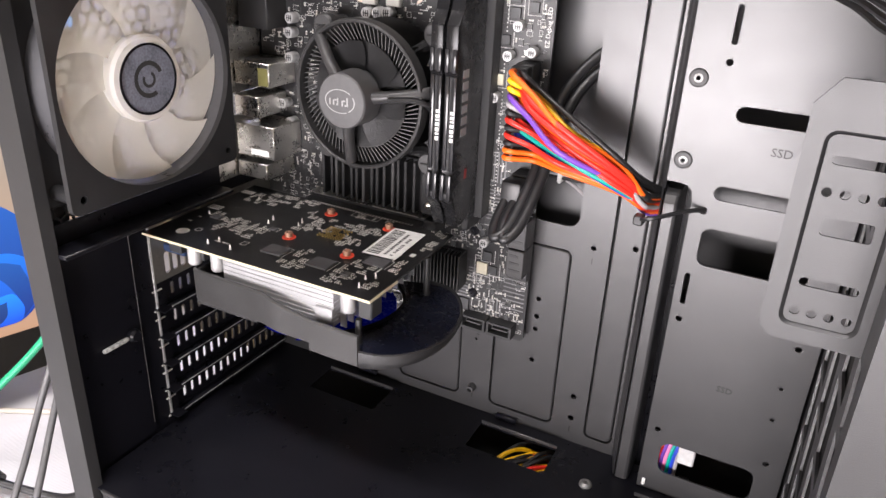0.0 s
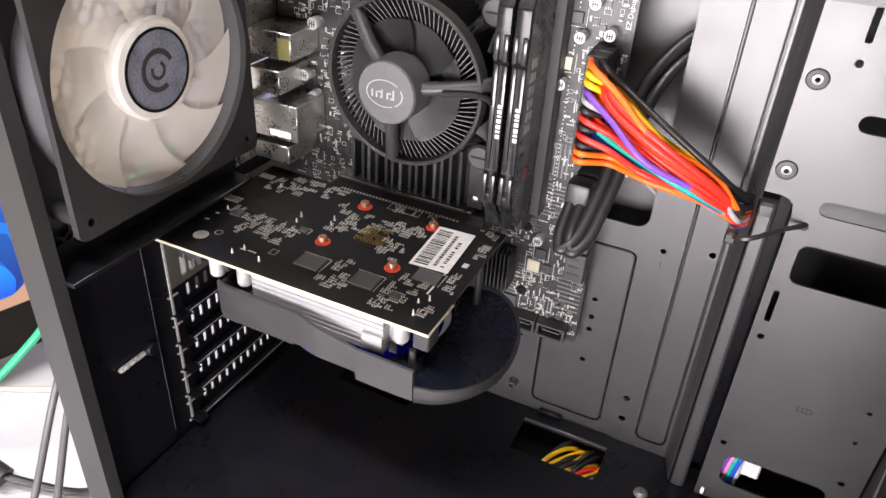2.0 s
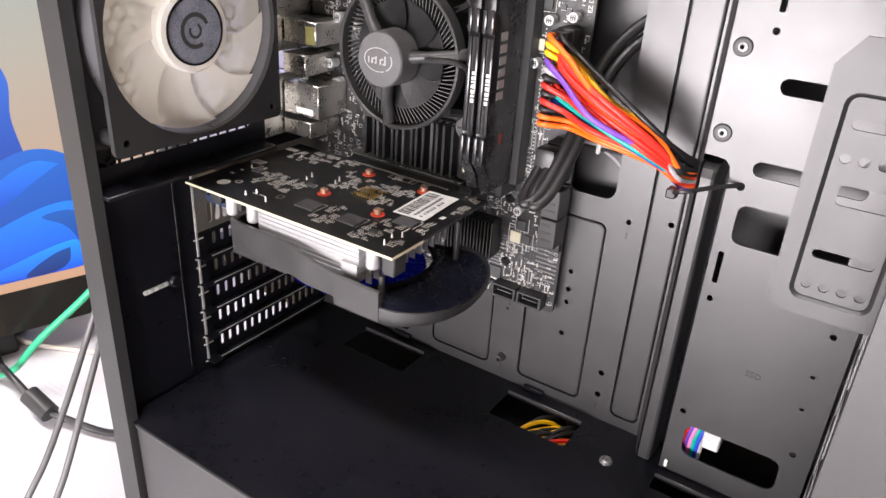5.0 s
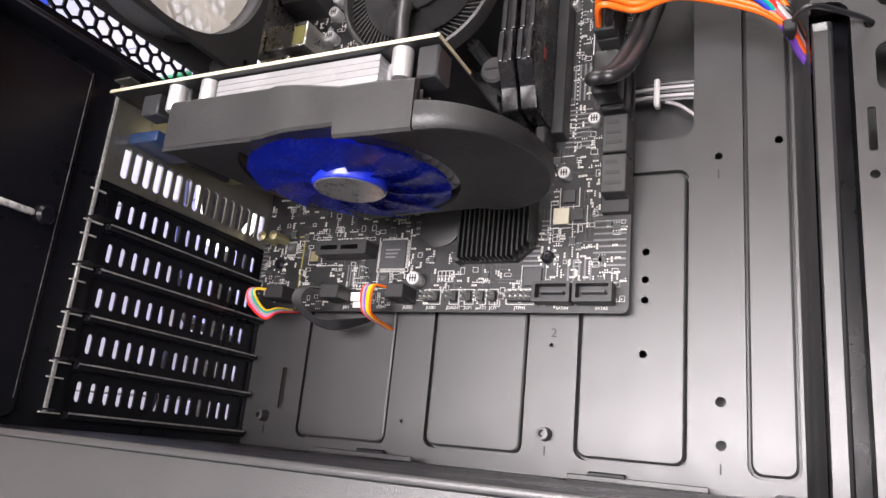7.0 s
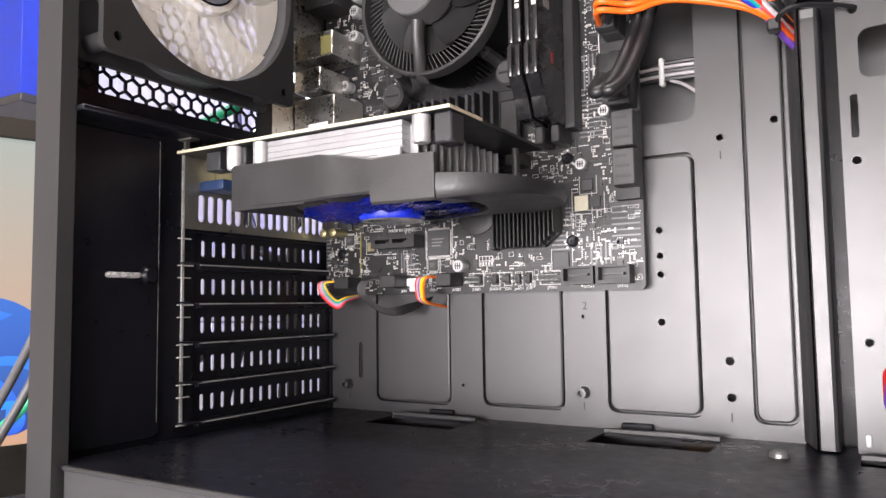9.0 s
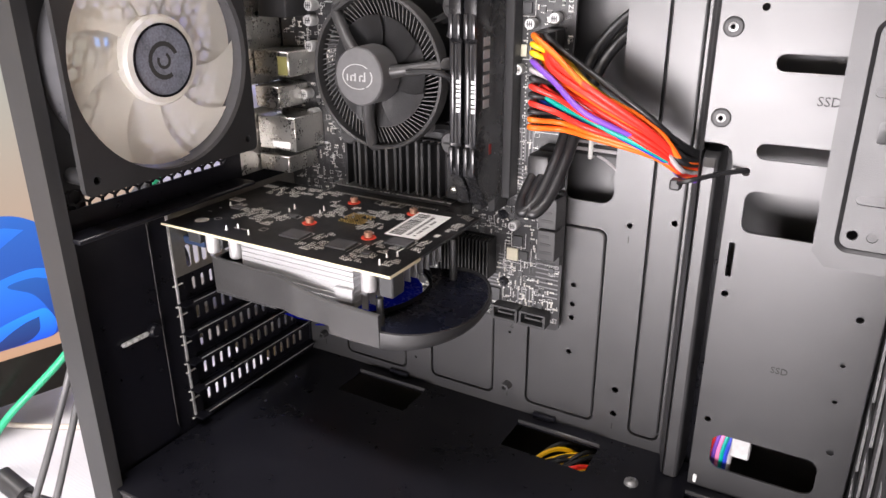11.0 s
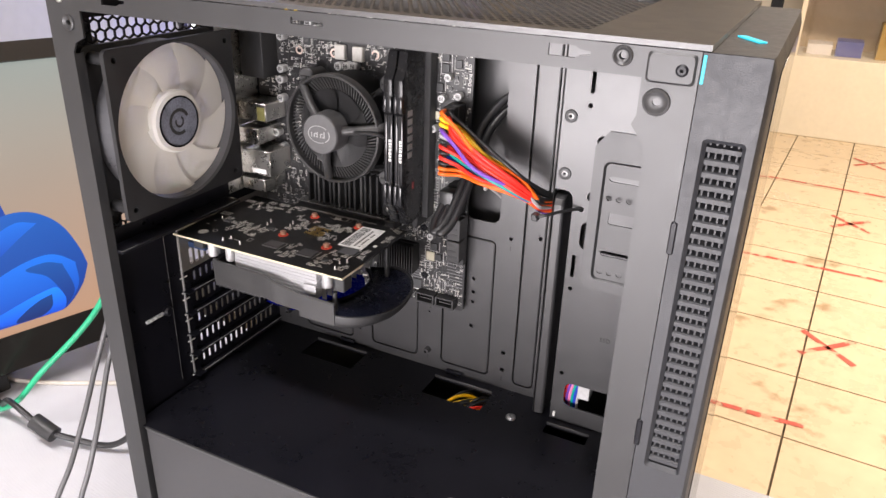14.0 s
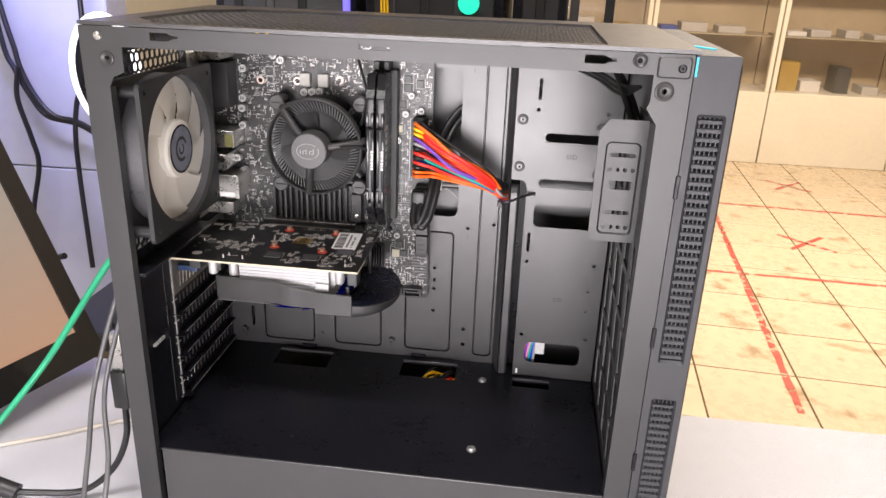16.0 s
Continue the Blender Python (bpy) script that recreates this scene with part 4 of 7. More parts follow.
            box(bm, 0.012, 0.027, BY + y0 - 0.0002, BY + y0, 0.1745, 0.1785)
            part("port_label", bm, PAPER, p, "white printed label")
        if nm == "usb_port" and v0 > 0.21:
            bm = BM()
            box(bm, x1 - 0.009, x1 - 0.001, BY + y0 - 0.0002, BY + y0, v0 + 0.001, v1 - 0.003)
            part("port_sticker", bm, mat("yellow_film", (0.15, 0.14, 0.05), 0.4), p, "yellowish film")
        keep.append((0, x1 + 0.002, v0 - 0.002, v1 + 0.002))
    bm = BM()
    for u in (0.0095, 0.0170):
        lathe(bm, (u, BY - 0.0135, 0.1130), (0, 1, 0), [(0.0, 0), (0.0026, 0.0005), (0.0026, 0.0125), (0.0, 0.0135)], 14)
    part("audio_jack", bm, BRASS, mb, "gold audio capacitors")
    # yellow line of the audio path
    bm = BM()
    for a in ((0.0290, 0.0298, 0.0745, 0.1150), (0.0255, 0.0298, 0.1150, 0.1157), (0.0290, 0.0300, 0.0745, 0.0752)):
        fp(bm, *a, BY)
    part("audio_guard_line", bm, mat("olive_line", (0.25, 0.22, 0.06), 0.5), mb)
    # small parts and printed outlines scattered over the free board
    free = lambda u, v: not any(a < u < b and c < v < d for a, b, c, d in keep)
    chips, caps, pads_, prints = BM(), BM(), BM(), BM()
    n = 0
    while n < 1250:
        u, v = rnd.uniform(0.004, 0.2055), rnd.uniform(0.0765, 0.315)
        if not free(u, v):
            continue
        n += 1
        k = rnd.random()
        turn = rnd.random() < 0.5
        w, h = (0.0016, 0.0008) if turn else (0.0008, 0.0016)
        if k < 0.35:
            box(caps, u - w / 2, u + w / 2, BY - 0.0006, BY, v - h / 2, v + h / 2)
            for s in (-1, 1):
                if turn:
                    fp(pads_, u + s * w * 0.62 - 0.0002, u + s * w * 0.62 + 0.0003, v - h / 2, v + h / 2, BY, 0.0004)
                else:
                    fp(pads_, u - w / 2, u + w / 2, v + s * h * 0.62 - 0.0002, v + s * h * 0.62 + 0.0003, BY, 0.0004)
        elif k < 0.5:
            q = rnd.uniform(0.0015, 0.0035)
            box(chips, u - q / 2, u + q / 2, BY - 0.001, BY, v - q / 2, v + q / 2)
            for s in (-1, 1):
                for j in range(3):
                    fp(pads_, u - q / 2 + q * j / 2.6, u - q / 2 + q * j / 2.6 + 0.0003, v + s * (q / 2 + 0.0003) - 0.0003, v + s * (q / 2 + 0.0003) + 0.0003, BY, 0.0003)
        elif k < 0.72:
            w, h = rnd.uniform(0.0015, 0.0036), rnd.uniform(0.0015, 0.0034)
            for a in ((u - w / 2, u + w / 2, v - h / 2, v - h / 2 + 0.00016), (u - w / 2, u + w / 2, v + h / 2, v + h / 2 + 0.00016), (u - w / 2, u - w / 2 + 0.00016, v - h / 2, v + h / 2), (u + w / 2, u + w / 2 + 0.00016, v - h / 2, v + h / 2)):
                fp(prints, *a, BY)
        else:
            m = rnd.randint(2, 6)
            for j in range(m):
                du, dv = (0.0011 * j, 0) if turn else (0, 0.0011 * j)
                if free(u + du, v + dv) and v + dv < 0.316 and u + du < 0.206:
                    fp(pads_, u + du - 0.0003, u + du + 0.0003, v + dv - 0.0003, v + dv + 0.0003, BY, 0.0002)
                    if rnd.random() < 0.4:
                        fp(pads_, u + du + 0.0008, u + du + 0.0013, v + dv + 0.0008, v + dv + 0.0013, BY, 0.0002)
    for nm, b, m, lab in (("chip_scatter", chips, CHIP, "tiny black chips"), ("capacitor_scatter", caps, CERAMIC, "tiny tan capacitors"), ("solder_scatter", pads_, SOLDER, "tiny tinned pads"), ("outline_print", prints, SILK, "fine white printed outlines")):
        tagged(part(nm, b, m, mb, lab, 0), kind="stuff")
    # fine dull tracks under the mask
    bm = BM()
    for _ in range(420):
        u, v = rnd.uniform(0.004, 0.19), rnd.uniform(0.0765, 0.305)
        ln = rnd.uniform(0.004, 0.016)
        for j in range(rnd.randint(1, 4)):
            if rnd.random() < 0.5:
                fp(bm, u, min(u + ln, 0.206), v + 0.0009 * j, v + 0.0009 * j + 0.0003, BY, 0.00004)
            else:
                fp(bm, u + 0.0009 * j, u + 0.0009 * j + 0.0003, v, min(v + ln, 0.3165), BY, 0.00004)
    tagged(part("track_layer", bm, COPPER, mb, "dull tracks under the mask", 0), kind="stuff")
    # printed tables by the lower edge
    bm = BM()
    for v in (0.0885, 0.0915, 0.0940):
        fp(bm, 0.1135, 0.1220, v, v + 0.0003, BY)
        fp(bm, 0.0640, 0.0740, v - 0.003, v - 0.0027, BY)
    for k in range(5):
        fp(bm, 0.1135 + 0.0021 * k, 0.1138 + 0.0021 * k, 0.0885, 0.0943, BY)
        fp(bm, 0.1141 + 0.0017 * k, 0.1149 + 0.0017 * k, 0.0893, 0.0908, BY)
        fp(bm, 0.0645 + 0.0019 * k, 0.0655 + 0.0019 * k, 0.0863, 0.0873, BY)
    part("printed_table", bm, SILK, mb)
    return mb


motherboard()

# ---- memory sticks ----


def memory_stick(u):
    st = thing("memory_stick", (u, BY - 0.0105, 0.159), "black memory stick with ridged heat spreader and white lettering bars", "memory", "pair of memory sticks")
    y0 = BY - 0.0105
    bm = BM()
    # spreader outline in side view, lower centre shoulders
    out = [(0.1595, y0), (0.1595, y0 - 0.0240), (0.1700, y0 - 0.0265), (0.1790, y0 - 0.0345), (0.1830, y0 - 0.0345), (0.1860, y0 - 0.0325), (0.2490, y0 - 0.0325), (0.2520, y0 - 0.0345), (0.2760, y0 - 0.0345), (0.2830, y0 - 0.0285), (0.2955, y0 - 0.0270), (0.2955, y0)]
    a = [bm.verts.new((u - 0.0036, y, z)) for z, y in out]
    b = [bm.verts.new((u + 0.0036, y, z)) for z, y in out]
    for i in range(len(out)):
        j = (i + 1) % len(out)
        bm.faces.new((a[i], a[j], b[j], b[i]))
    bm.faces.new(a)
    bm.faces.new(list(reversed(b)))
    bmesh.ops.bevel(bm, geom=list(bm.edges), offset=0.0007, segments=2, affect="EDGES", profile=0.5)
    part("heat_spreader", bm, mat("gloss_spreader", (0.010, 0.010, 0.011), 0.24, 0, 0.15, 40, 0, 900, 0.28), st, "gloss black heat spreader")
    for z0, z1, d in ((0.1788, 0.1945, 0.0352), (0.1962, 0.2495, 0.0334), (0.2515, 0.2640, 0.0352)):
        bm = BM()
        for s in (-1, 1):
            box(bm, u + s * 0.0022 - 0.0012, u + s * 0.0022 + 0.0012, y0 - d - 0.0004, y0 - d + 0.0018, z0, z1, 0.0006, 2)
        part("spreader_ridge", bm, mat("bright_edge", (0.020, 0.020, 0.022), 0.14, 0, 0.15, 40, 0, 900, 0.5), st, "shiny ridge")
    bm = BM()
    z = 0.2135
    for k, w in enumerate((0.0024, 0.0012, 0.0024, 0.0022, 0.0010, 0.0020, 0.0020)):
        box(bm, u + 0.0008, u + 0.0028, y0 - 0.0341, y0 - 0.0338, z, z + w * 0.85)
        z += w + 0.0007
    part("print_line", bm, WHITE, st, "white lettering bars")
    if u > 0.165:
        bm = BM()
        for k in range(6):
            box(bm, u + 0.0036, u + 0.0038, y0 - 0.026, y0 - 0.019, 0.2150 + 0.0065 * k, 0.2195 + 0.0065 * k)
        part("print_line", bm, mat("grey_print", (0.25, 0.25, 0.25), 0.5), st, "grey lettering bars")
        bm = BM()
        box(bm, u + 0.0036, u + 0.0038, y0 - 0.018, y0 - 0.015, 0.188, 0.194)
        part("red_mark", bm, mat("dark_red_print", (0.2, 0.02, 0.02), 0.5), st)
    for z0, z1 in ((0.1500, 0.1600), (0.2960, 0.3040)):
        bm = BM()
        box(bm, u - 0.0028, u + 0.0028, y0 - 0.006, BY, z0, z1, 0.001, 1)
        part("latch", bm, PLASTIC, st, "black slot latch")
    return st


memory_stick(0.1590)
memory_stick(0.1680)

# ---- processor cooler ----


def cooler():
    cx, cz, ytop, yring = 0.1095, 0.2310, -0.0665, -0.0550
    c = thing("processor_cooler", (cx, BY, cz), "round black stock processor cooler with radial fins and three-armed fan frame", "processor cooler")
    bm = BM()
    lathe(bm, (cx, BY - 0.002, cz), (0, -1, 0), [(0.020, 0), (0.020, 0.030), (0.0, 0.030)], 32)
    part("core", bm, DARKALU, c, "black aluminium core")
    n = 84
    finm = mat("dark_fin", (0.065, 0.065, 0.066), 0.4, 0.5)
    bm = BM()
    vs = []
    for r, tw in ((0.019, 0.0), (0.029, 0.10), (0.0405, 0.26)):
        for y in (BY - 0.008, yring + 0.0050):
            for q in (-1, 1):
                vs.append(bm.verts.new((r * math.cos(tw), y, r * math.sin(tw) + q * 0.00035)))
    for i in (0, 4):
        bm.faces.new((vs[i], vs[i + 4], vs[i + 6], vs[i + 2]))
        bm.faces.new((vs[i + 1], vs[i + 3], vs[i + 7], vs[i + 5]))
        bm.faces.new((vs[i + 2], vs[i + 6], vs[i + 7], vs[i + 3]))
        bm.faces.new((vs[i], vs[i + 1], vs[i + 5], vs[i + 4]))
    fin = part("fin", bm, finm, c)
    for k in range(n):
        ob = fin if k == 0 else new("fin", fin.data)
        ob.parent = c
        ob.matrix_parent_inverse = c.matrix_world.inverted()
        ob.matrix_world = Matrix.Translation((cx, 0, cz)) @ Matrix.Rotation(-2 * math.pi * k / n, 4, "Y")
    bm = BM()
    lathe(bm, (cx, yring + 0.0085, cz), (0, -1, 0), [(0.0409, 0), (0.0428, 0.0003), (0.0432, 0.0060), (0.0428, 0.0085), (0.0417, 0.0092), (0.0408, 0.0082), (0.0408, 0.0)], 64)
    part("fan_ring", bm, GREYPLASTIC, c, "dark grey fan ring")
    # spokes
    for ang in (131, 9, 262):
        a = radians(ang)
        d = Vector((math.cos(a), 0, math.sin(a)))
        s = Vector((-math.sin(a), 0, math.cos(a)))
        bm = BM()
        pts = []
        for r, w, y in ((0.012, 0.0038, ytop + 0.0015), (0.024, 0.0031, ytop + 0.0040), (0.0420, 0.0033, yring - 0.0012), (0.0458, 0.0035, yring + 0.0040)):
            o = Vector((cx, y, cz)) + d * r
            pts.append([bm.verts.new(o + s * w * k + Vector((0, 0.0028 * abs(k) ** 2, 0))) for k in (-1, -0.5, 0, 0.5, 1)] + [bm.verts.new(o + s * w * k + Vector((0, 0.0060, 0))) for k in (0.9, -0.9)])
        for p, q in zip(pts, pts[1:]):
            for i in range(7):
                j = (i + 1) % 7
                bm.faces.new((p[i], p[j], q[j], q[i]))
        bm.faces.new(pts[-1])
        part("spoke", bm, GREYPLASTIC, c, "", 50)
    # seven blades at rest
    bm = BM()
    lathe(bm, (cx, yring + 0.010, cz), (0, -1, 0), [(0.0150, 0), (0.0152, 0.013), (0.0, 0.013)], 32)
    part("rotor_hub", bm, PLASTIC, c)
    for k in range(7):
        bm = BM()
        a0 = 2 * math.pi * k / 7
        rows = []
        for i in range(5):
            r = 0.0140 + (0.0310 - 0.0140) * i / 4
            row = []
            for j in range(7):
                t = j / 6
                ang = a0 + (t - 0.5) * 1.02 + 0.20 * (i / 4) ** 2
                y = yring + 0.0030 + 0.0026 * (t - 0.5) + 0.0008 * math.sin(t * math.pi)
                row.append(bm.verts.new((cx + r * math.cos(ang), y, cz + r * math.sin(ang))))
            rows.append(row)
        for p, q in zip(rows, rows[1:]):
            for j in range(6):
                bm.faces.new((p[j], p[j + 1], q[j + 1], q[j]))
        bmesh.ops.solidify(bm, geom=list(bm.faces), thickness=0.0009)
        part("fan_blade", bm, PLASTIC, c, "curved black fan blade", 50)
    bm = BM()
    lathe(bm, (cx, ytop, cz), (0, -1, 0), [(0.0160, -0.0120), (0.0156, 0.0030), (0.0149, 0.0040), (0.0, 0.0044)], 48)
    hub = part("hub_cap", bm, mat("hub_grey", (0.075, 0.074, 0.076), 0.5), c, "grey round hub cap", 30)
    # oval emblem and bars in place of the maker's name
    bm = BM()
    n = 40
    ring = []
    for k in range(n):
        a = 2 * math.pi * k / n
        for s, y in ((1.0, 0.00450), (0.93, 0.00455)):
            ring.append(bm.verts.new((cx - 0.0005 + 0.0100 * s * math.cos(a), ytop - y, cz + 0.0068 * s * math.sin(a))))
    for k in range(n):
        if k in (3, 4, 33):
            continue
        j = (k + 1) % n
        bm.faces.new((ring[2 * k], ring[2 * j], ring[2 * j + 1], ring[2 * k + 1]))
    part("emblem_ring", bm, mat("pale_print", (0.30, 0.30, 0.30), 0.5), hub)
    bm = BM()
    for u, h in ((-0.0070, 0.0036), (-0.0046, 0.0030), (-0.0018, 0.0042), (0.0012, 0.0030), (0.0045, 0.0050)):
        box(bm, cx + u - 0.00045, cx + u + 0.00045, ytop - 0.0047, ytop - 0.0044, cz - 0.0024, cz - 0.0024 + h)
    for u in (-0.0040, 0.0016):
        box(bm, cx + u, cx + u + 0.0016, ytop - 0.0047, ytop - 0.0044, cz + 0.0002, cz + 0.0010)
        box(bm, cx + u + 0.0012, cx + u + 0.0022, ytop - 0.0047, ytop - 0.0044, cz - 0.0024, cz - 0.0014)
    part("emblem_bars", bm, bpy.data.materials["pale_print"], hub)
    # push-pin feet
    for u, v in ((0.0690, 0.2640), (0.1455, 0.2660), (0.0700, 0.1885), (0.1440, 0.1900)):
        bm = BM()
        lathe(bm, (u, BY, v), (0, -1, 0), [(0.0045, 0), (0.0045, 0.014), (0.0068, 0.0150), (0.0072, 0.0215), (0.0060, 0.0228), (0.0, 0.0228)], 24)
        pin = part("push_pin", bm, GREYPLASTIC, c, "round black push pin", 30)
        bm = BM()
        box(bm, u - 0.0045, u + 0.0045, BY - 0.0232, BY - 0.0226, v - 0.0005, v + 0.0005)
        part("pin_slot", bm, DARK, pin)
        d = Vector((cx - u, 0, cz - v)).normalized()
        bm = BM()
        tube(bm, [(u, BY - 0.014, v), Vector((u, BY - 0.018, v)) + d * 0.010, Vector((u, BY - 0.030, v)) + d * 0.014], 0.0036, 8, 3)
        part("leg", bm, PLASTIC, c)
    # fan lead looping off the spoke
    bm = BM()
    tube(bm, [(cx + 0.026, ytop + 0.003, cz + 0.003), (cx + 0.038, yring - 0.003, cz + 0.0035), (cx + 0.0455, yring + 0.002, cz + 0.001), (cx + 0.0465, yring + 0.012, cz - 0.008), (cx + 0.0440, yring + 0.035, cz - 0.012)], 0.0016, 8, 6)
    part("fan_lead", bm, RUBBER, c)
    bm = BM()
    tube(bm, [(cx + 0.0400, yring + 0.012, cz + 0.0200), (cx + 0.0420, yring + 0.025, cz + 0.045), (cx + 0.0330, BY - 0.012, cz + 0.070), (cx + 0.031, BY - 0.004, cz + 0.0770)], 0.0013, 6, 6)
    part("fan_lead", bm, RUBBER, c)


cooler()

# ---- graphics card ----


def graphics_card():
    g = thing("graphics_card", (0.09, -0.07, 0.105), "graphics card with black board, dark shroud and blue fan", "graphics card")
    ZT = 0.1472
    bm = BM()
    out = [(0.0040, -0.1275), (0.1650, -0.1275), (0.1635, -0.0285), (0.1385, -0.0285), (0.1385, -0.0150), (0.0480, -0.0150), (0.0480, -0.0270), (0.0040, -0.0270)]
    plate(bm, XY, out, [], ZT, ZT - 0.0014)
    part("board", bm, PCB, g, "matt black circuit board", 25)
    bm = BM()
    box(bm, 0.0040, 0.1650, -0.1279, -0.1275, ZT - 0.0014, ZT)
    box(bm, 0.1651, 0.1655, -0.1279, -0.1000, ZT - 0.0014, ZT)
    part("board_edge", bm, mat("laminate_edge", (0.55, 0.5, 0.36), 0.6), g, "pale cut laminate edge")
    # bracket: steel plate with vent bars and bent tab
    bm = BM()
    slits = [rrect(-0.1100 + 0.0064 * i - 0.0020, -0.1100 + 0.0064 * i + 0.0020, 0.1125, 0.1270, 0.0018, 3) for i in range(16)]
    plate(bm, YZ, rrect(-0.1180, -0.0030, 0.1085, 0.1500, 0.001), slits + [rrect(-0.100, -0.080, 0.1345, 0.1425), rrect(-0.065, -0.045, 0.1345, 0.1425)], 0.0018, 0.0009)
    box(bm, 0.0006, 0.0018, -0.1210, -0.1180, 0.1085, 0.1540)
    box(bm, 0.0010, 0.0110, -0.1250, -0.1195, 0.1535, 0.1543)
    part("mounting_bracket", bm, mat("bracket_steel", (0.30, 0.29, 0.26), 0.36, 0.8), g, "bare steel mounting bracket with vent bars", 25)
    for y0, y1 in ((-0.101, -0.079), (-0.066, -0.044)):
        bm = BM()
        box(bm, 0.0019, 0.0170, y0, y1, 0.1340, ZT - 0.0015, 0.0005, 1)
        part("video_port", bm, BRASS, g, "metal video port")
    for u in (0.018, 0.036):
        bm = BM()
        box(bm, u, u + 0.010, -0.1215, -0.112, 0.1360, ZT - 0.0015, 0.0006, 1)
        part("coil", bm, CHIP, g)
    # white capacitors under the front edge
    for u in (0.0400, 0.0578, 0.1488):
        bm = BM()
        lathe(bm, (u, -0.1225, ZT - 0.0015), (0, 0, -1), [(0.0040, 0), (0.0040, 0.0105), (0.0034, 0.0115), (0, 0.0115)], 20)
        part("capacitor", bm, CAPTOP, g, "silvery white capacitor")
    bm = BM()
    box(bm, 0.1555, 0.1640, -0.1240, -0.1130, 0.1330, ZT - 0.0015, 0.0008, 1)
    part("power_coil", bm, CHIP, g)
    # heatsink: stacked sheets and end fins
    for k in range(8):
        bm = BM()
        z = 0.1440 - 0.0028 * k
        box(bm, 0.0630, 0.1400, -0.1240, -0.0350, z - 0.00128, z + 0.00128, 0.0002, 1)
        part("heatsink_sheet", bm, ALU, g, "bright aluminium heatsink sheet")
    bm = BM()
    box(bm, 0.0636, 0.1394, -0.1236, -0.0356, 0.1215, 0.1453, 0.0003, 1)
    part("heatsink_core", bm, ALU, g)
    bm = BM()
    box(bm, 0.1290, 0.1405, -0.1264, -0.1241, 0.1262, 0.1335, 0.0004, 1)
    part("heatsink_foot", bm, ALU, g)
    for k in range(12):
        bm = BM()
        y = -0.118 + 0.0068 * k
        box(bm, 0.1401, 0.1440, y, y + 0.0008, 0.1200, 0.1440)
        part("heatsink_fin", bm, ALU, g)
    # shroud: two-step front wall, plate round the fan, rounded end with a dark dish
    bm = BM()
    stations = [(0.0440, -0.1285, 0.1345, 0.1140), (0.0470, -0.1305, 0.1345, 0.1135), (0.0960, -0.1310, 0.1338, 0.1135), (0.1010, -0.1325, 0.1335, 0.1135), (0.1080, -0.1338, 0.1322, 0.1135),
                (0.1130, -0.1340, 0.1315, 0.1135), (0.1300, -0.1340, 0.1285, 0.1135), (0.1304, -0.1340, 0.1282, 0.1088), (0.1450, -0.1340, 0.1282, 0.1085), (0.1612, -0.1336, 0.1275, 0.1085)]
    rings = []
    for u, y, zt, zb in stations:
        rings.append([bm.verts.new(p) for p in ((u, y + 0.0022, zt), (u, y + 0.0006, zt), (u, y, zt - 0.0008), (u, y + 0.0004, zb + 0.0010), (u, y + 0.0014, zb), (u, y + 0.0026, zb))])
    for p, q in zip(rings, rings[1:]):
        for k in range(6):
            bm.faces.new((p[k], p[(k + 1) % 6], q[(k + 1) % 6], q[k]))
    bm.faces.new(rings[0])
    bm.faces.new(list(reversed(rings[-1])))
    part("shroud_front", bm, GREYPLASTIC, g, "dark grey plastic shroud side", 35)
    c = (0.1095, -0.0880)
    lobe = [(0.1620, -0.1325), (0.1720, -0.1295), (0.1820, -0.1220), (0.1890, -0.1110), (0.1925, -0.0980), (0.1925, -0.0850), (0.1895, -0.0700), (0.1830, -0.0560), (0.1740, -0.0460), (0.1640, -0.0415), (0.1540, -0.0425)]
    lobe = [(p.x, p.y) for p in spline([(x, y, 0) for x, y in lobe], 4)]
    R = 0.0458
    half = math.acos((c[1] + 0.1300) / R)
    arc = [(c[0] + R * math.sin(a), c[1] - R * math.cos(a)) for a in [-half - (2 * math.pi - 2 * half) * k / 44 for k in range(45)]]
    bm = BM()
    plate(bm, XY, [(0.0460, -0.1300)] + arc + lobe + [(0.1480, -0.0440), (0.0900, -0.0380), (0.0700, -0.0560), (0.0560, -0.0900), (0.0500, -0.1200)], [], 0.1128, 0.1146)
    part("shroud_floor", bm, PLASTIC, g, "black shroud plate round the fan", 25)
    bm = BM()
    rows = []
    for k, (x, y) in enumerate(lobe):
        o = Vector((x - 0.155, y + 0.086, 0)).normalized()
        h = 0.1188 - 0.0015 * math.sin(math.pi * k / len(lobe))
        zb = 0.1085 + 0.0040 * min(1, 2 * k / len(lobe))
        rows.append([bm.verts.new((x + o.x * d, y + o.y * d, z)) for d, z in ((-0.0014, zb + 0.0002), (0.0002, zb), (0.0012, zb + 0.0010), (0.0018, (zb + h) / 2), (0.0014, h), (0.0002, h + 0.0003), (-0.0006, h - 0.0006))])
    for p, q in zip(rows, rows[1:]):
        for k in range(7):
            bm.faces.new((p[k], p[(k + 1) % 7], q[(k + 1) % 7], q[k]))
    bm.faces.new(rows[0])
    bm.faces.new(list(reversed(rows[-1])))
    part("shroud_end", bm, PLASTIC, g, "rounded black shroud end", 50)
    bm = BM()
    wedge = [(c[0] + 0.0475 * math.cos(radians(a)), c[1] + 0.0475 * math.sin(radians(a))) for a in range(56, -54, -6)]
    plate(bm, XY, lobe + wedge, [], 0.1172, 0.1160)
    part("shroud_shelf", bm, mat("navy_black_plastic", (0.006, 0.007, 0.014), 0.26), g, "gloss dark dish of the shroud end", 25)
    bm = BM()
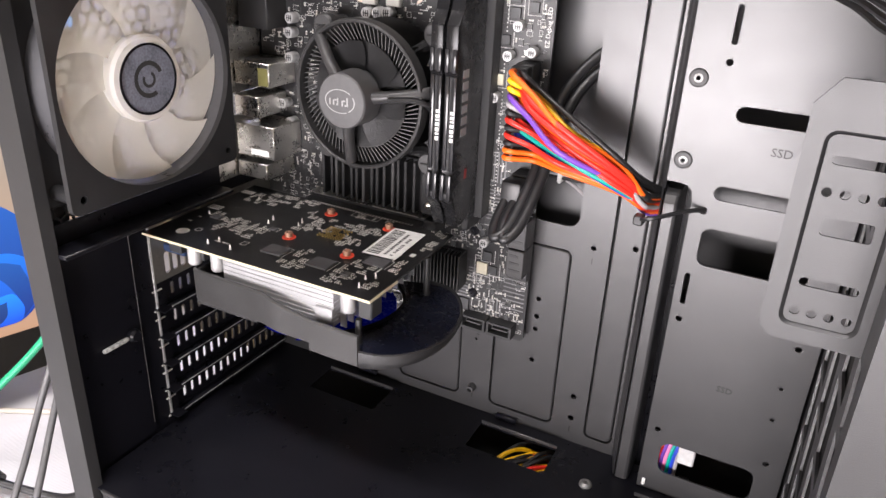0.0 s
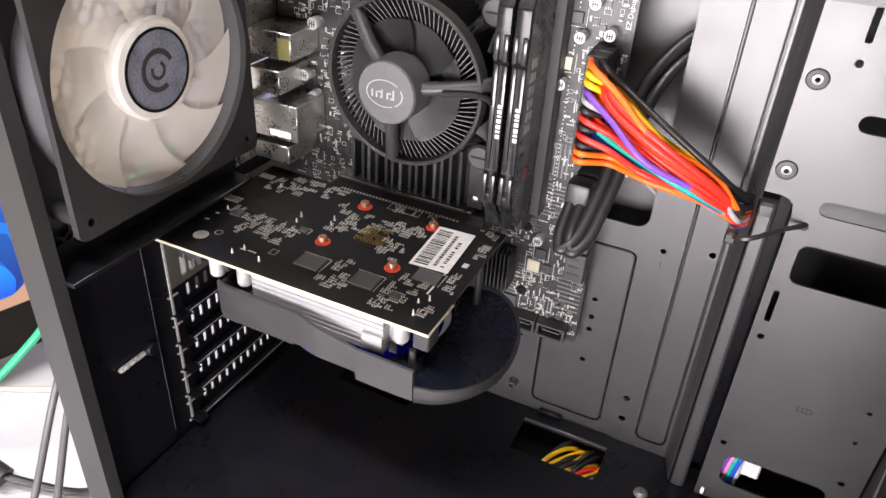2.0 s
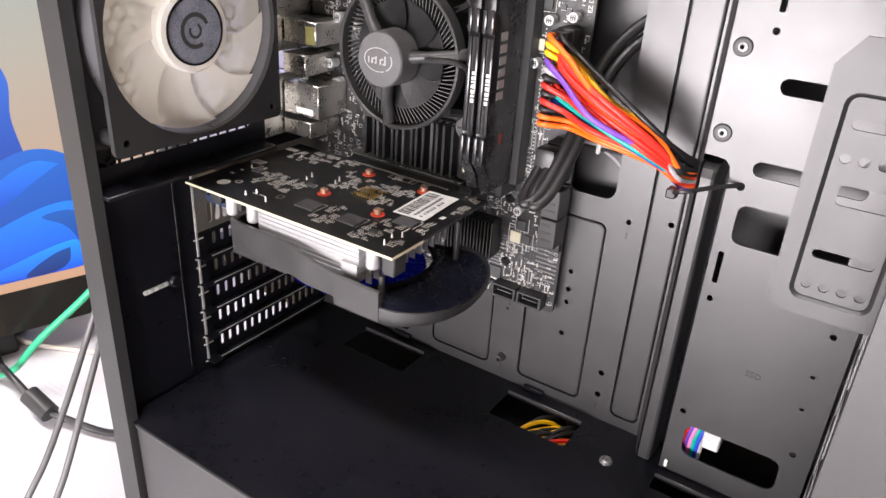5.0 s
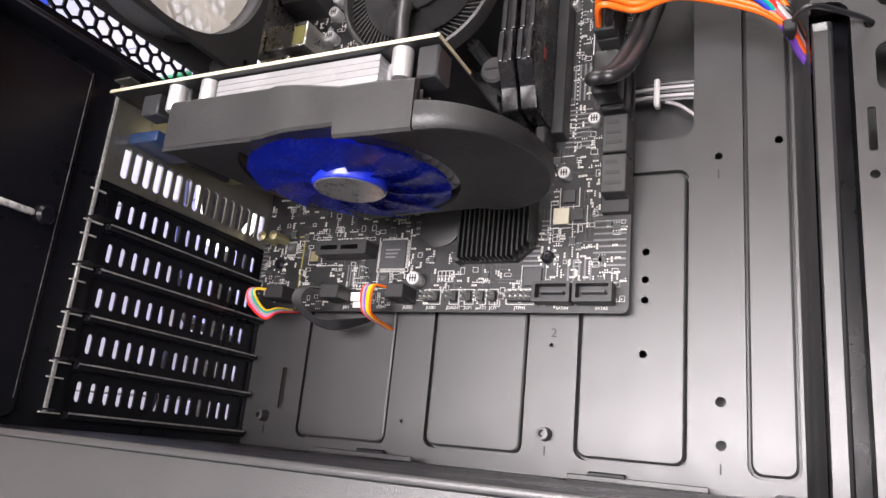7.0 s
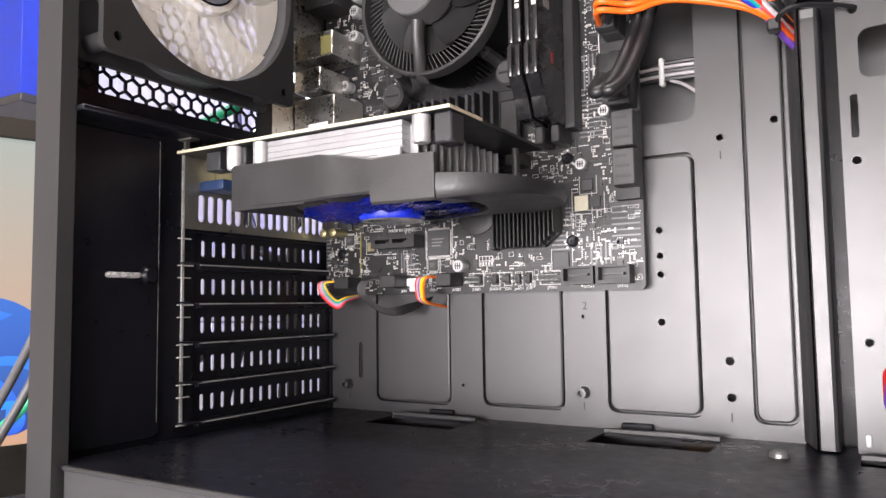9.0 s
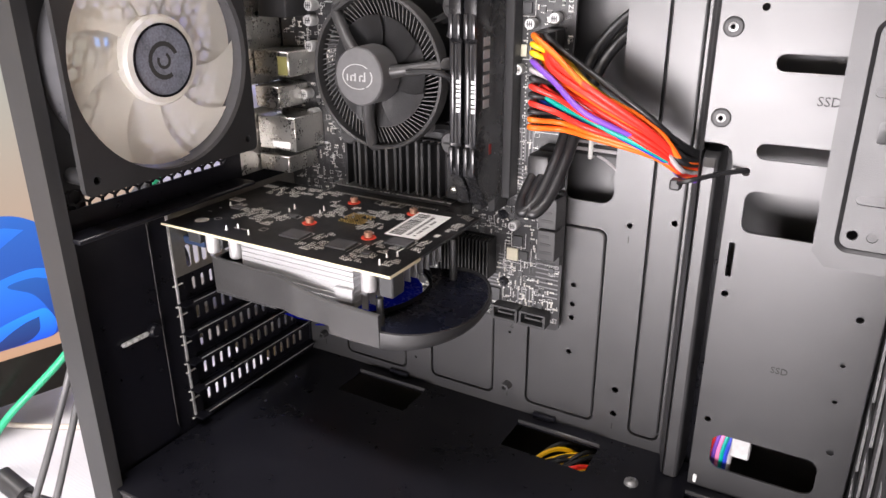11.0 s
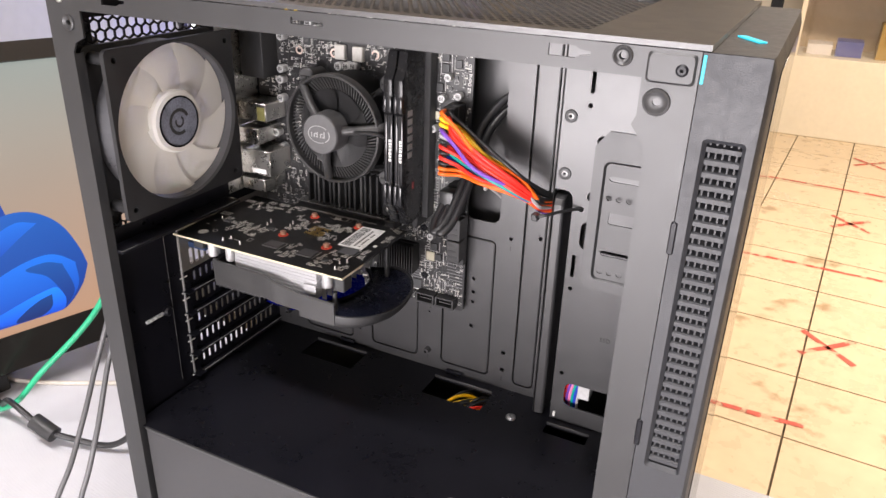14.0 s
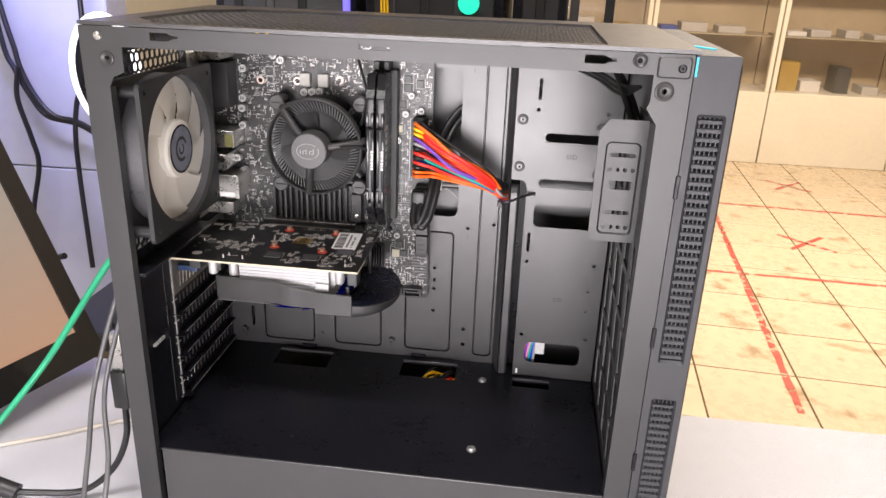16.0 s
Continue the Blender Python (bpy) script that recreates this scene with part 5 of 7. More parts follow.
    inner = [(c[0] + 0.0475 * math.cos(radians(a)), c[1] + 0.0475 * math.sin(radians(a))) for a in range(56, -54, -6)]
    lip = [[bm.verts.new((x, y, z)) for z in (0.1146, 0.1200)] for x, y in inner]
    for p, q in zip(lip, lip[1:]):
        bm.faces.new((p[0], q[0], q[1], p[1]))
    bmesh.ops.solidify(bm, geom=list(bm.faces), thickness=0.0008)
    part("shroud_lip", bm, PLASTIC, g, "", 50)
    for x, y, h in ((0.1560, -0.1240, 0.0150), (0.1600, -0.0560, 0.0250)):
        bm = BM()
        cyl(bm, (x, y, 0.1172), (0, 0, 1), 0.0022, h, 12, 0.0017)
        part("shroud_post", bm, PLASTIC, g)
    bm = BM()
    box(bm, 0.0435, 0.0462, -0.1280, -0.0900, 0.1146, 0.1330, 0.0010, 2)
    part("shroud_end_rear", bm, PLASTIC, g)
    bm = BM()
    box(bm, 0.0019, 0.0200, -0.1120, -0.0860, 0.1285, 0.1338, 0.0010, 2)
    # the bluish reflection on this port is put into its base colour
    part("video_port", bm, mat("port_blue_reflection", (0.02, 0.04, 0.10), 0.35), g, "dark video port with a blue reflection in its colour")
    # blue fan, at rest
    blue = mat("blue_plastic", (0.012, 0.030, 0.52), 0.25, 0, 0.1, 60, 0, 900, 0.6)
    bm = BM()
    lathe(bm, (*c, 0.1175), (0, 0, -1), [(0.0158, 0), (0.0158, 0.0085), (0.0152, 0.0096), (0.0146, 0.0099)], 36)
    hub = part("fan_hub", bm, blue, g, "blue fan hub", 30)
    bm = BM()
    lathe(bm, (*c, 0.1077), (0, 0, -1), [(0.0147, 0), (0.0143, 0.0004), (0.0, 0.0004)], 36)
    part("hub_sticker", bm, mat("silver_sticker", (0.3, 0.3, 0.3), 0.3, 0.5, 0.4, 160), hub, "round silver sticker")
    for k in range(11):
        bm = BM()
        a0 = 2 * math.pi * k / 11
        rows = []
        for i in range(6):
            r = 0.0150 + 0.0270 * i / 5
            row = []
            for j in range(8):
                t = j / 7
                ang = a0 + (t - 0.5) * 0.98 - 0.34 * (i / 5) ** 1.5
                row.append(bm.verts.new((c[0] + r * math.cos(ang), c[1] + r * math.sin(ang), 0.1108 + 0.0028 * (t - 0.5) + 0.0005 * math.sin(t * math.pi))))
            rows.append(row)
        for p, q in zip(rows, rows[1:]):
            for j in range(7):
                bm.faces.new((p[j], p[j + 1], q[j + 1], q[j]))
        bmesh.ops.solidify(bm, geom=list(bm.faces), thickness=0.0006)
        part("fan_blade", bm, blue, g, "curved blue fan blade", 50)
    # back of the board: chips, spring screws, label, printed parts
    r2 = random.Random(11)
    keep = []
    for x, y, w, h in ((0.0870, -0.1055, 0.0140, 0.0115), (0.1190, -0.1055, 0.0135, 0.0120), (0.1445, -0.0875, 0.0135, 0.0100), (0.0240, -0.0860, 0.0070, 0.0050), (0.0660, -0.0820, 0.0050, 0.0040), (0.1380, -0.1090, 0.0050, 0.0040)):
        bm = BM()
        box(bm, x - w / 2, x + w / 2, y - h / 2, y + h / 2, ZT, ZT + 0.0011, 0.0002, 1)
        ch = part("memory_chip", bm, mat("grey_chip", (0.09, 0.09, 0.095), 0.35), g, "dull grey chip")
        keep.append((x - w / 2 - 0.001, x + w / 2 + 0.001, y - h / 2 - 0.001, y + h / 2 + 0.001))
        bm = BM()
        for a in ((x - w / 2 - 0.0012, x + w / 2 + 0.0012, y + h / 2 + 0.0010, y + h / 2 + 0.0013), (x + w / 2 + 0.0010, x + w / 2 + 0.0013, y - h / 2, y + h / 2 + 0.001)):
            box(bm, a[0], a[1], a[2], a[3], ZT, ZT + 0.0001)
        part("printed_frame", bm, SILK, ch)
    for x, y in ((0.0810, -0.0860), (0.0805, -0.0420), (0.1250, -0.0425), (0.1250, -0.0890)):
        bm = BM()
        lathe(bm, (x, y, ZT), (0, 0, 1), [(0.0042, 0), (0.0042, 0.0004), (0.0018, 0.0005)], 24)
        w = part("red_washer", bm, RED, g, "red insulating washer")
        bm = BM()
        lathe(bm, (x, y, ZT + 0.0004), (0, 0, 1), [(0.0021, 0), (0.0023, 0.0008), (0.0018, 0.0018), (0.0026, 0.0022), (0.0022, 0.0032), (0.0008, 0.0033), (0.0006, 0.0024), (0, 0.0024)], 16)
        part("spring_screw", bm, mat("copper_screw", (0.55, 0.33, 0.24), 0.35, 0.7), w, "spring loaded screw")
        keep.append((x - 0.005, x + 0.005, y - 0.005, y + 0.005))
    # slanted paper label with bar print
    m = Matrix.Translation((0.1403, -0.0612, ZT + 0.0013)) @ Matrix.Rotation(radians(3.5), 4, "Z") @ Matrix.Diagonal((1.13, 1.11, 1, 1))
    bm = BM()
    box(bm, -0.0095, 0.0095, -0.0185, 0.0185, 0, 0.0001)
    bm.transform(m)
    lb = part("paper_label", bm, PAPER, g, "white paper label with bar code")
    bm = BM()
    v = -0.0165
    while v < 0.0165:
        w = r2.choice((0.0003, 0.0005, 0.0008, 0.0011))
        box(bm, -0.0080, -0.0010, v, v + w, 0.0001, 0.00016)
        v += w + r2.choice((0.0004, 0.0007))
    v = -0.0150
    while v < 0.0140:
        w = r2.uniform(0.0008, 0.002)
        box(bm, 0.0010, 0.0026, v, v + w, 0.0001, 0.00016)
        if r2.random() < 0.6:
            box(bm, 0.0045, 0.0062, v, v + w * 0.8, 0.0001, 0.00016)
        v += w + 0.0006
    bm.transform(m)
    part("label_print", bm, INK, lb)
    keep.append((0.1280, 0.1530, -0.083, -0.039))
    # gold fingers of test pads under the processor
    bm = BM()
    for i in range(9):
        for j in range(8):
            if r2.random() < 0.8:
                cyl(bm, (0.0935 + 0.0019 * i, -0.0740 + 0.0020 * j, ZT), (0, 0, 1), 0.0006, 0.0009, 6)
    tagged(part("gold_test_pads", bm, GOLD, g, "cluster of gold pads"), kind="stuff")
    for x, y, h in ((0.0560, -0.0700, 0.004), (0.0740, -0.0640, 0.004), (0.0570, -0.0760, 0.003), (0.0750, -0.0690, 0.003), (0.0475, -0.1185, 0.0035), (0.0500, -0.1120, 0.003), (0.0640, -0.1180, 0.004), (0.1525, -0.1180, 0.004), (0.1540, -0.1040, 0.004), (0.1500, -0.1080, 0.003), (0.0250, -0.0470, 0.003), (0.0160, -0.0840, 0.003)):
        bm = BM()
        cyl(bm, (x, y, ZT), (0, 0, 1), 0.0007, h * 0.8, 8, 0.0003)
        part("solder_pin", bm, SOLDER, g)
    bm = BM()
    for i in range(6):
        for j in range(3):
            cyl(bm, (0.0070 + 0.0017 * i, -0.0755 + 0.0022 * j, ZT), (0, 0, 1), 0.0007, 0.0005, 8)
            cyl(bm, (0.0060 + 0.0017 * i, -0.0425 + 0.0018 * j, ZT), (0, 0, 1), 0.0006, 0.0005, 8)
    tagged(part("solder_grid", bm, SOLDER, g, "grid of solder points"), kind="stuff")
    for x, y, r in ((0.0220, -0.1130, 0.0042), (0.0285, -0.1065, 0.0024)):
        bm = BM()
        lathe(bm, (x, y, ZT + 0.00015), (0, 0, 1), [(r, 0), (r * 0.72, 0.00002)] + ([(0.0, 0.00003)] if r > 0.003 else []), 20)
        part("printed_mark", bm, SILK, g)
    for x, y, w, h in ((0.0135, -0.0985, 0.0028, 0.0014), (0.0140, -0.0905, 0.0022, 0.0012), (0.0610, -0.1000, 0.0045, 0.0008), (0.0600, -0.0960, 0.0010, 0.0040), (0.0980, -0.0330, 0.0012, 0.0060), (0.1085, -0.0340, 0.0012, 0.0055)):
        bm = BM()
        box(bm, x - w / 2, x + w / 2, y - h / 2, y + h / 2, ZT, ZT + 0.0001)
        part("printed_mark", bm, SILK, g)
    words("printed_name", "CE", 0.0060, Matrix.Translation((0.0985, -0.0325, ZT + 0.0001)), SILK, g)
    words("printed_name", "FC", 0.0050, Matrix.Translation((0.1195, -0.0330, ZT + 0.0001)), SILK, g)
    free = lambda u, v: not any(a < u < b and c_ < v < d for a, b, c_, d in keep)
    caps, pads_, prints = BM(), BM(), BM()
    taken = set()
    # blocks of small parts set out in rows, as round each circuit
    for x, y, rx, ry, count in ((0.028, -0.043, 0.012, 0.010, 22), (0.036, -0.030, 0.008, 0.003, 6), (0.050, -0.038, 0.010, 0.007, 14), (0.045, -0.092, 0.013, 0.011, 24), (0.058, -0.089, 0.006, 0.006, 7), (0.024, -0.086, 0.007, 0.005, 6),
                                (0.088, -0.060, 0.012, 0.008, 16), (0.080, -0.070, 0.006, 0.006, 7), (0.104, -0.056, 0.010, 0.006, 9), (0.116, -0.075, 0.008, 0.008, 12), (0.116, -0.055, 0.009, 0.007, 12), (0.104, -0.115, 0.007, 0.006, 10),
                                (0.135, -0.108, 0.010, 0.006, 11), (0.133, -0.119, 0.006, 0.003, 5), (0.155, -0.115, 0.003, 0.004, 3), (0.068, -0.050, 0.004, 0.004, 4), (0.158, -0.052, 0.003, 0.010, 7), (0.154, -0.034, 0.007, 0.003, 5),
                                (0.094, -0.035, 0.006, 0.003, 4), (0.140, -0.094, 0.008, 0.003, 5), (0.156, -0.085, 0.003, 0.012, 6), (0.100, -0.098, 0.003, 0.008, 4)):
        for _ in range(count):
            u0, v0 = r2.uniform(x - rx, x + rx), r2.uniform(y - ry, y + ry)
            u0, v0 = round(u0 / 0.0012) * 0.0012, round(v0 / 0.0012) * 0.0012
            along = r2.random() < 0.6
            framed = r2.random() < 0.45
            for a in range(r2.randint(2, 5)):
                for b in range(r2.randint(1, 2)):
                    u, v = (u0 + 0.0012 * a, v0 + 0.0024 * b) if along else (u0 + 0.0024 * b, v0 + 0.0012 * a)
                    cell = {(round(u / 0.0012) + i, round(v / 0.0012) + j) for i, j in (((0, 0), (0, 1)) if along else ((0, 0), (1, 0)))}
                    if not (0.007 < u < 0.1620 and -0.1250 < v < -0.0300) or not free(u, v) or cell & taken:
                        continue
                    taken |= cell
                    du, dv = (0.00038, 0.0009) if along else (0.0009, 0.00038)
                    box(caps, u - du * 0.8, u + du * 0.8, v - dv * 0.8, v + dv * 0.8, ZT, ZT + 0.0004)
                    for k in (-1, 1):
                        a_, b_ = (u, v + k * 0.0007) if along else (u + k * 0.0007, v)
                        box(pads_, a_ - 0.00034, a_ + 0.00034, b_ - 0.00024, b_ + 0.00024, ZT, ZT + 0.0005) if along else box(pads_, a_ - 0.00024, a_ + 0.00024, b_ - 0.00034, b_ + 0.00034, ZT, ZT + 0.0005)
                    if framed:
                        for k in (-1, 1):
                            if along:
                                box(prints, u + k * 0.00058 - 0.00009, u + k * 0.00058 + 0.00009, v - 0.0011, v + 0.0011, ZT, ZT + 0.0001)
                            else:
                                box(prints, u - 0.0011, u + 0.0011, v + k * 0.00058 - 0.00009, v + k * 0.00058 + 0.00009, ZT, ZT + 0.0001)
    # crossed-out bin mark and the fine outline beside the label
    for a in ((0.0630, 0.0670, -0.1095, -0.1092), (0.0630, 0.0670, -0.1050, -0.1047), (0.0630, 0.0633, -0.1095, -0.1047), (0.0667, 0.0670, -0.1095, -0.1047), (0.0530, 0.0580, -0.1130, -0.1122), (0.0480, 0.0520, -0.1135, -0.1127),
              (0.0920, 0.1120, -0.0305, -0.0302), (0.0920, 0.1120, -0.0368, -0.0365), (0.0920, 0.0923, -0.0368, -0.0302), (0.1120, 0.1123, -0.0368, -0.0302), (0.1500, 0.1510, -0.1000, -0.0700), (0.1550, 0.1580, -0.0700, -0.0660)):
        box(prints, a[0], a[1], a[2], a[3], ZT, ZT + 0.0001)
    for i in range(36):
        box(pads_, 0.0560 + 0.0022 * i, 0.0570 + 0.0022 * i, -0.0300, -0.0280, ZT, ZT + 0.0002)
    for nm, b, m_, lab in (("capacitor_scatter", caps, mat("dark_chip_part", (0.10, 0.09, 0.08), 0.4), "tiny dark capacitors"), ("solder_field", pads_, SOLDER, "tiny tinned pads"), ("print_field", prints, SILK, "fine white printed outlines")):
        tagged(part(nm, b, m_, g, lab, 0), kind="stuff")


graphics_card()

# ---- rear case fan ----


def case_fan():
    cy, cz = -0.1247, 0.2405
    f = thing("case_fan", (0.0125, cy, 0.1805), "square black case fan with milky white blades on the rear wall", "case fan")
    sq = rrect(cy - 0.060, cy + 0.060, cz - 0.060, cz + 0.060, 0.004)
    holes = [circle(cy + a * 0.0525, cz + b * 0.0525, 0.0022, 14) for a in (-1, 1) for b in (-1, 1)]
    bm = BM()
    plate(bm, YZ, sq, holes + [circle(cy, cz, 0.0575, 64)], 0.0250, 0.0215)
    part("front_frame", bm, PLASTIC, f, "black square fan frame", 25)
    bm = BM()
    plate(bm, YZ, sq, holes + [circle(cy, cz, 0.0575, 64)], 0.0042, 0.0012)
    part("rear_frame", bm, PLASTIC, f, "", 25)
    bm = BM()
    lathe(bm, (0.0042, cy, cz), (1, 0, 0), [(0.0585, 0.0), (0.0585, 0.0173), (0.0574, 0.0173), (0.0571, 0.0), (0.0585, 0.0)], 64)
    part("fan_duct", bm, mat("smoke_plastic", (0.07, 0.07, 0.075), 0.35), f, "smoky grey fan duct", 30)
    for a in (-1, 1):
        for b in (-1, 1):
            bm = BM()
            y, z = cy + a * 0.0525, cz + b * 0.0525
            lathe(bm, (0.0043, y, z), (1, 0, 0), [(0.0042, 0), (0.0042, 0.0172)], 14)
            part("corner_post", bm, PLASTIC, f)
    milky = bpy.data.materials.new("milky_plastic")
    milky.use_nodes = True
    t = milky.node_tree
    p = t.nodes["Principled BSDF"]
    p.inputs["Base Color"].default_value = (0.95, 0.92, 0.84, 1)
    p.inputs["Roughness"].default_value = 0.55
    p.inputs["Transmission Weight"].default_value = 0.0
    tr = t.nodes.new("ShaderNodeBsdfTranslucent")
    tr.inputs[0].default_value = (0.95, 0.93, 0.88, 1)
    mx = t.nodes.new("ShaderNodeMixShader")
    mx.inputs[0].default_value = 0.16
    t.links.new(p.outputs[0], mx.inputs[1])
    t.links.new(tr.outputs[0], mx.inputs[2])
    clear = t.nodes.new("ShaderNodeBsdfTransparent")
    mx2 = t.nodes.new("ShaderNodeMixShader")
    mx2.inputs[0].default_value = 0.26
    t.links.new(mx.outputs[0], mx2.inputs[1])
    t.links.new(clear.outputs[0], mx2.inputs[2])
    t.links.new(mx2.outputs[0], t.nodes["Material Output"].inputs[0])
    bm = BM()
    lathe(bm, (0.0060, cy, cz), (1, 0, 0), [(0.0225, 0), (0.0235, 0.0140), (0.0222, 0.0160), (0.0190, 0.0164)], 48)
    hub = part("fan_hub", bm, milky, f, "milky white hub", 30)
    bm = BM()
    lathe(bm, (0.0220, cy, cz), (1, 0, 0), [(0.0192, 0.0), (0.0192, 0.0008), (0.0180, 0.0009), (0.0180, 0.0)], 48)
    part("hub_ring", bm, BLACK, hub, "thin black ring")
    bm = BM()
    lathe(bm, (0.0220, cy, cz), (1, 0, 0), [(0.0180, 0.0004), (0.0, 0.0005)], 48)
    part("hub_sticker", bm, mat("slate_sticker", (0.17, 0.18, 0.22), 0.4, 0, 0.5, 90), hub, "slate grey round sticker")
    bm = BM()
    for r0, r1, a0, a1 in ((0.0075, 0.0100, 20, 300), (0.0028, 0.0045, 150, 420)):
        vs = []
        for k in range(19):
            a = radians(a0 + (a1 - a0) * k / 18)
            vs.append([bm.verts.new((0.0226, cy + r * math.cos(a), cz + r * math.sin(a))) for r in (r0, r1)])
        for q, w in zip(vs, vs[1:]):
            bm.faces.new((q[0], w[0], w[1], q[1]))
    part("sticker_print", bm, INK, hub)
    for k in range(9):
        bm = BM()
        a0 = 2 * math.pi * k / 9
        rows = []
        for i in range(6):
            r = 0.0215 + 0.0348 * i / 5
            row = []
            for j in range(9):
                s = j / 8
                ang = a0 + (s - 0.5) * 0.90 + 0.34 * (i / 5) ** 1.6
                row.append(bm.verts.new((0.0140 + 0.0042 * (s - 0.5) + 0.0008 * math.sin(s * math.pi), cy + r * math.cos(ang), cz + r * math.sin(ang))))
            rows.append(row)
        for p_, q in zip(rows, rows[1:]):
            for j in range(8):
                bm.faces.new((p_[j], p_[j + 1], q[j + 1], q[j]))
        part("fan_blade", bm, milky, f, "milky translucent blade", 60)


case_fan()

# ---- wiring inside the case ----


def colour(name, c):
    return bpy.data.materials.get(name) or mat(name, c, 0.38, 0, 0.1, 60)


ORANGE, YELLOW = colour("orange_wire", (0.85, 0.14, 0.01)), colour("yellow_wire_skin", (0.85, 0.50, 0.01))
REDW, PURPLE = colour("red_wire", (0.75, 0.03, 0.02)), colour("purple_wire", (0.16, 0.06, 0.42))
TEAL, BLUEW, GREYW = colour("teal_wire", (0.0, 0.33, 0.27)), colour("blue_wire", (0.02, 0.05, 0.45)), colour("grey_wire", (0.35, 0.33, 0.34))


def power_cable():
    p = thing("power_cable", (0.199, BY - 0.012, 0.225), "fanned bundle of bright coloured wires plugged into the board", "cable")
    front = [ORANGE, YELLOW, YELLOW, PURPLE, GREYW, RUBBER, REDW, RUBBER, REDW, RUBBER, ORANGE, ORANGE]
    rear = [RUBBER, REDW, REDW, ORANGE, REDW, RUBBER, REDW, TEAL, BLUEW, RUBBER, RUBBER, RUBBER]
    fend = [9.5, 7.0, 6.5, 0.6, 5.0, 10, 3.6, 11, 3.0, 9, 2.6, 2.2]
    rend = [13, 8.2, 7.0, 6.0, 5.0, 14, 4.2, 3.4, 2.6, 12, 12.5, 13.4]
    push = [0.0, 0.014, 0.014, -0.002, 0.006, 0.012, 0.004, 0.012, 0.005, 0.012, 0.010, 0.009]
    lift = [0.002, -0.007, -0.008, -0.005, -0.006, 0.004, -0.002, -0.001, 0.001, 0.004, 0.004, 0.004]
    bm = BM()
    box(bm, 0.1918, 0.2018, BY - 0.0200, BY - 0.0122, 0.2035, 0.2545, 0.0006, 1)
    part("plug", bm, PLASTIC, p, "black 24 pin plug")
    r = random.Random(3)
    for col, (cols, ends) in enumerate(((front, fend), (rear, rend))):
        for i, m in enumerate(cols):
            z = 0.2522 - 0.0042 * i
            x = 0.1945 if col == 0 else 0.1990
            y0 = BY - 0.0205
            e = ends[i] / 14
            z1 = 0.1860 + 0.0145 * e
            y1 = -0.0270 - 0.0050 * math.sin(e * 3.1) + 0.004 * col + (0.010 if m is YELLOW else 0)
            xm = 0.2330 + 0.004 * col
            back = push[i] if col == 0 else lift[i]
            bow = -0.0440 - 0.008 * (1 - col) - 0.002 * math.sin(i) + back
            zm = (z * 0.50 + z1 * 0.50) + 0.0075 + r.uniform(-0.001, 0.001)
            bm = BM()
            tube(bm, [(x, y0, z), (x + 0.0045, y0 - 0.0095 - 0.004 * (1 - col), z + 0.0012), (0.2130, bow + 0.006, z * 0.8 + z1 * 0.2 + 0.0040), (xm, bow, zm), (0.2610, -0.0400 + back * 0.6 + r.uniform(-0.002, 0.002), z1 * 0.76 + z * 0.24 + 0.0055), (0.2740, y1, z1 + 0.002), (0.2774, y1 + 0.0075, z1 - 0.002), (0.2815, -0.0100, z1 - 0.005), (0.2850, -0.0050, z1 - 0.007)], 0.00155, 8, 7)
            part("wire", bm, m, p, "", 60)
    z = thing("zip_tie", (0.2800, -0.030, 0.186), "thin black zip tie holding the coloured wires to the case", "zip tie")
    bm = BM()
    loop = [(0.2752, -0.0300, 0.1840), (0.2775, -0.0400, 0.1880), (0.2840, -0.0410, 0.1905), (0.2950, -0.0300, 0.1925), (0.3041, -0.0205, 0.1928), (0.3041, -0.0170, 0.1920)]
    tube(bm, loop, 0.0012, 6, 6)
    part("strap", bm, RUBBER, z)
    bm = BM()
    box(bm, 0.2722, 0.2775, -0.0385, -0.0325, 0.1830, 0.1885, 0.0008, 1)
    part("head", bm, PLASTIC, z)


power_cable()


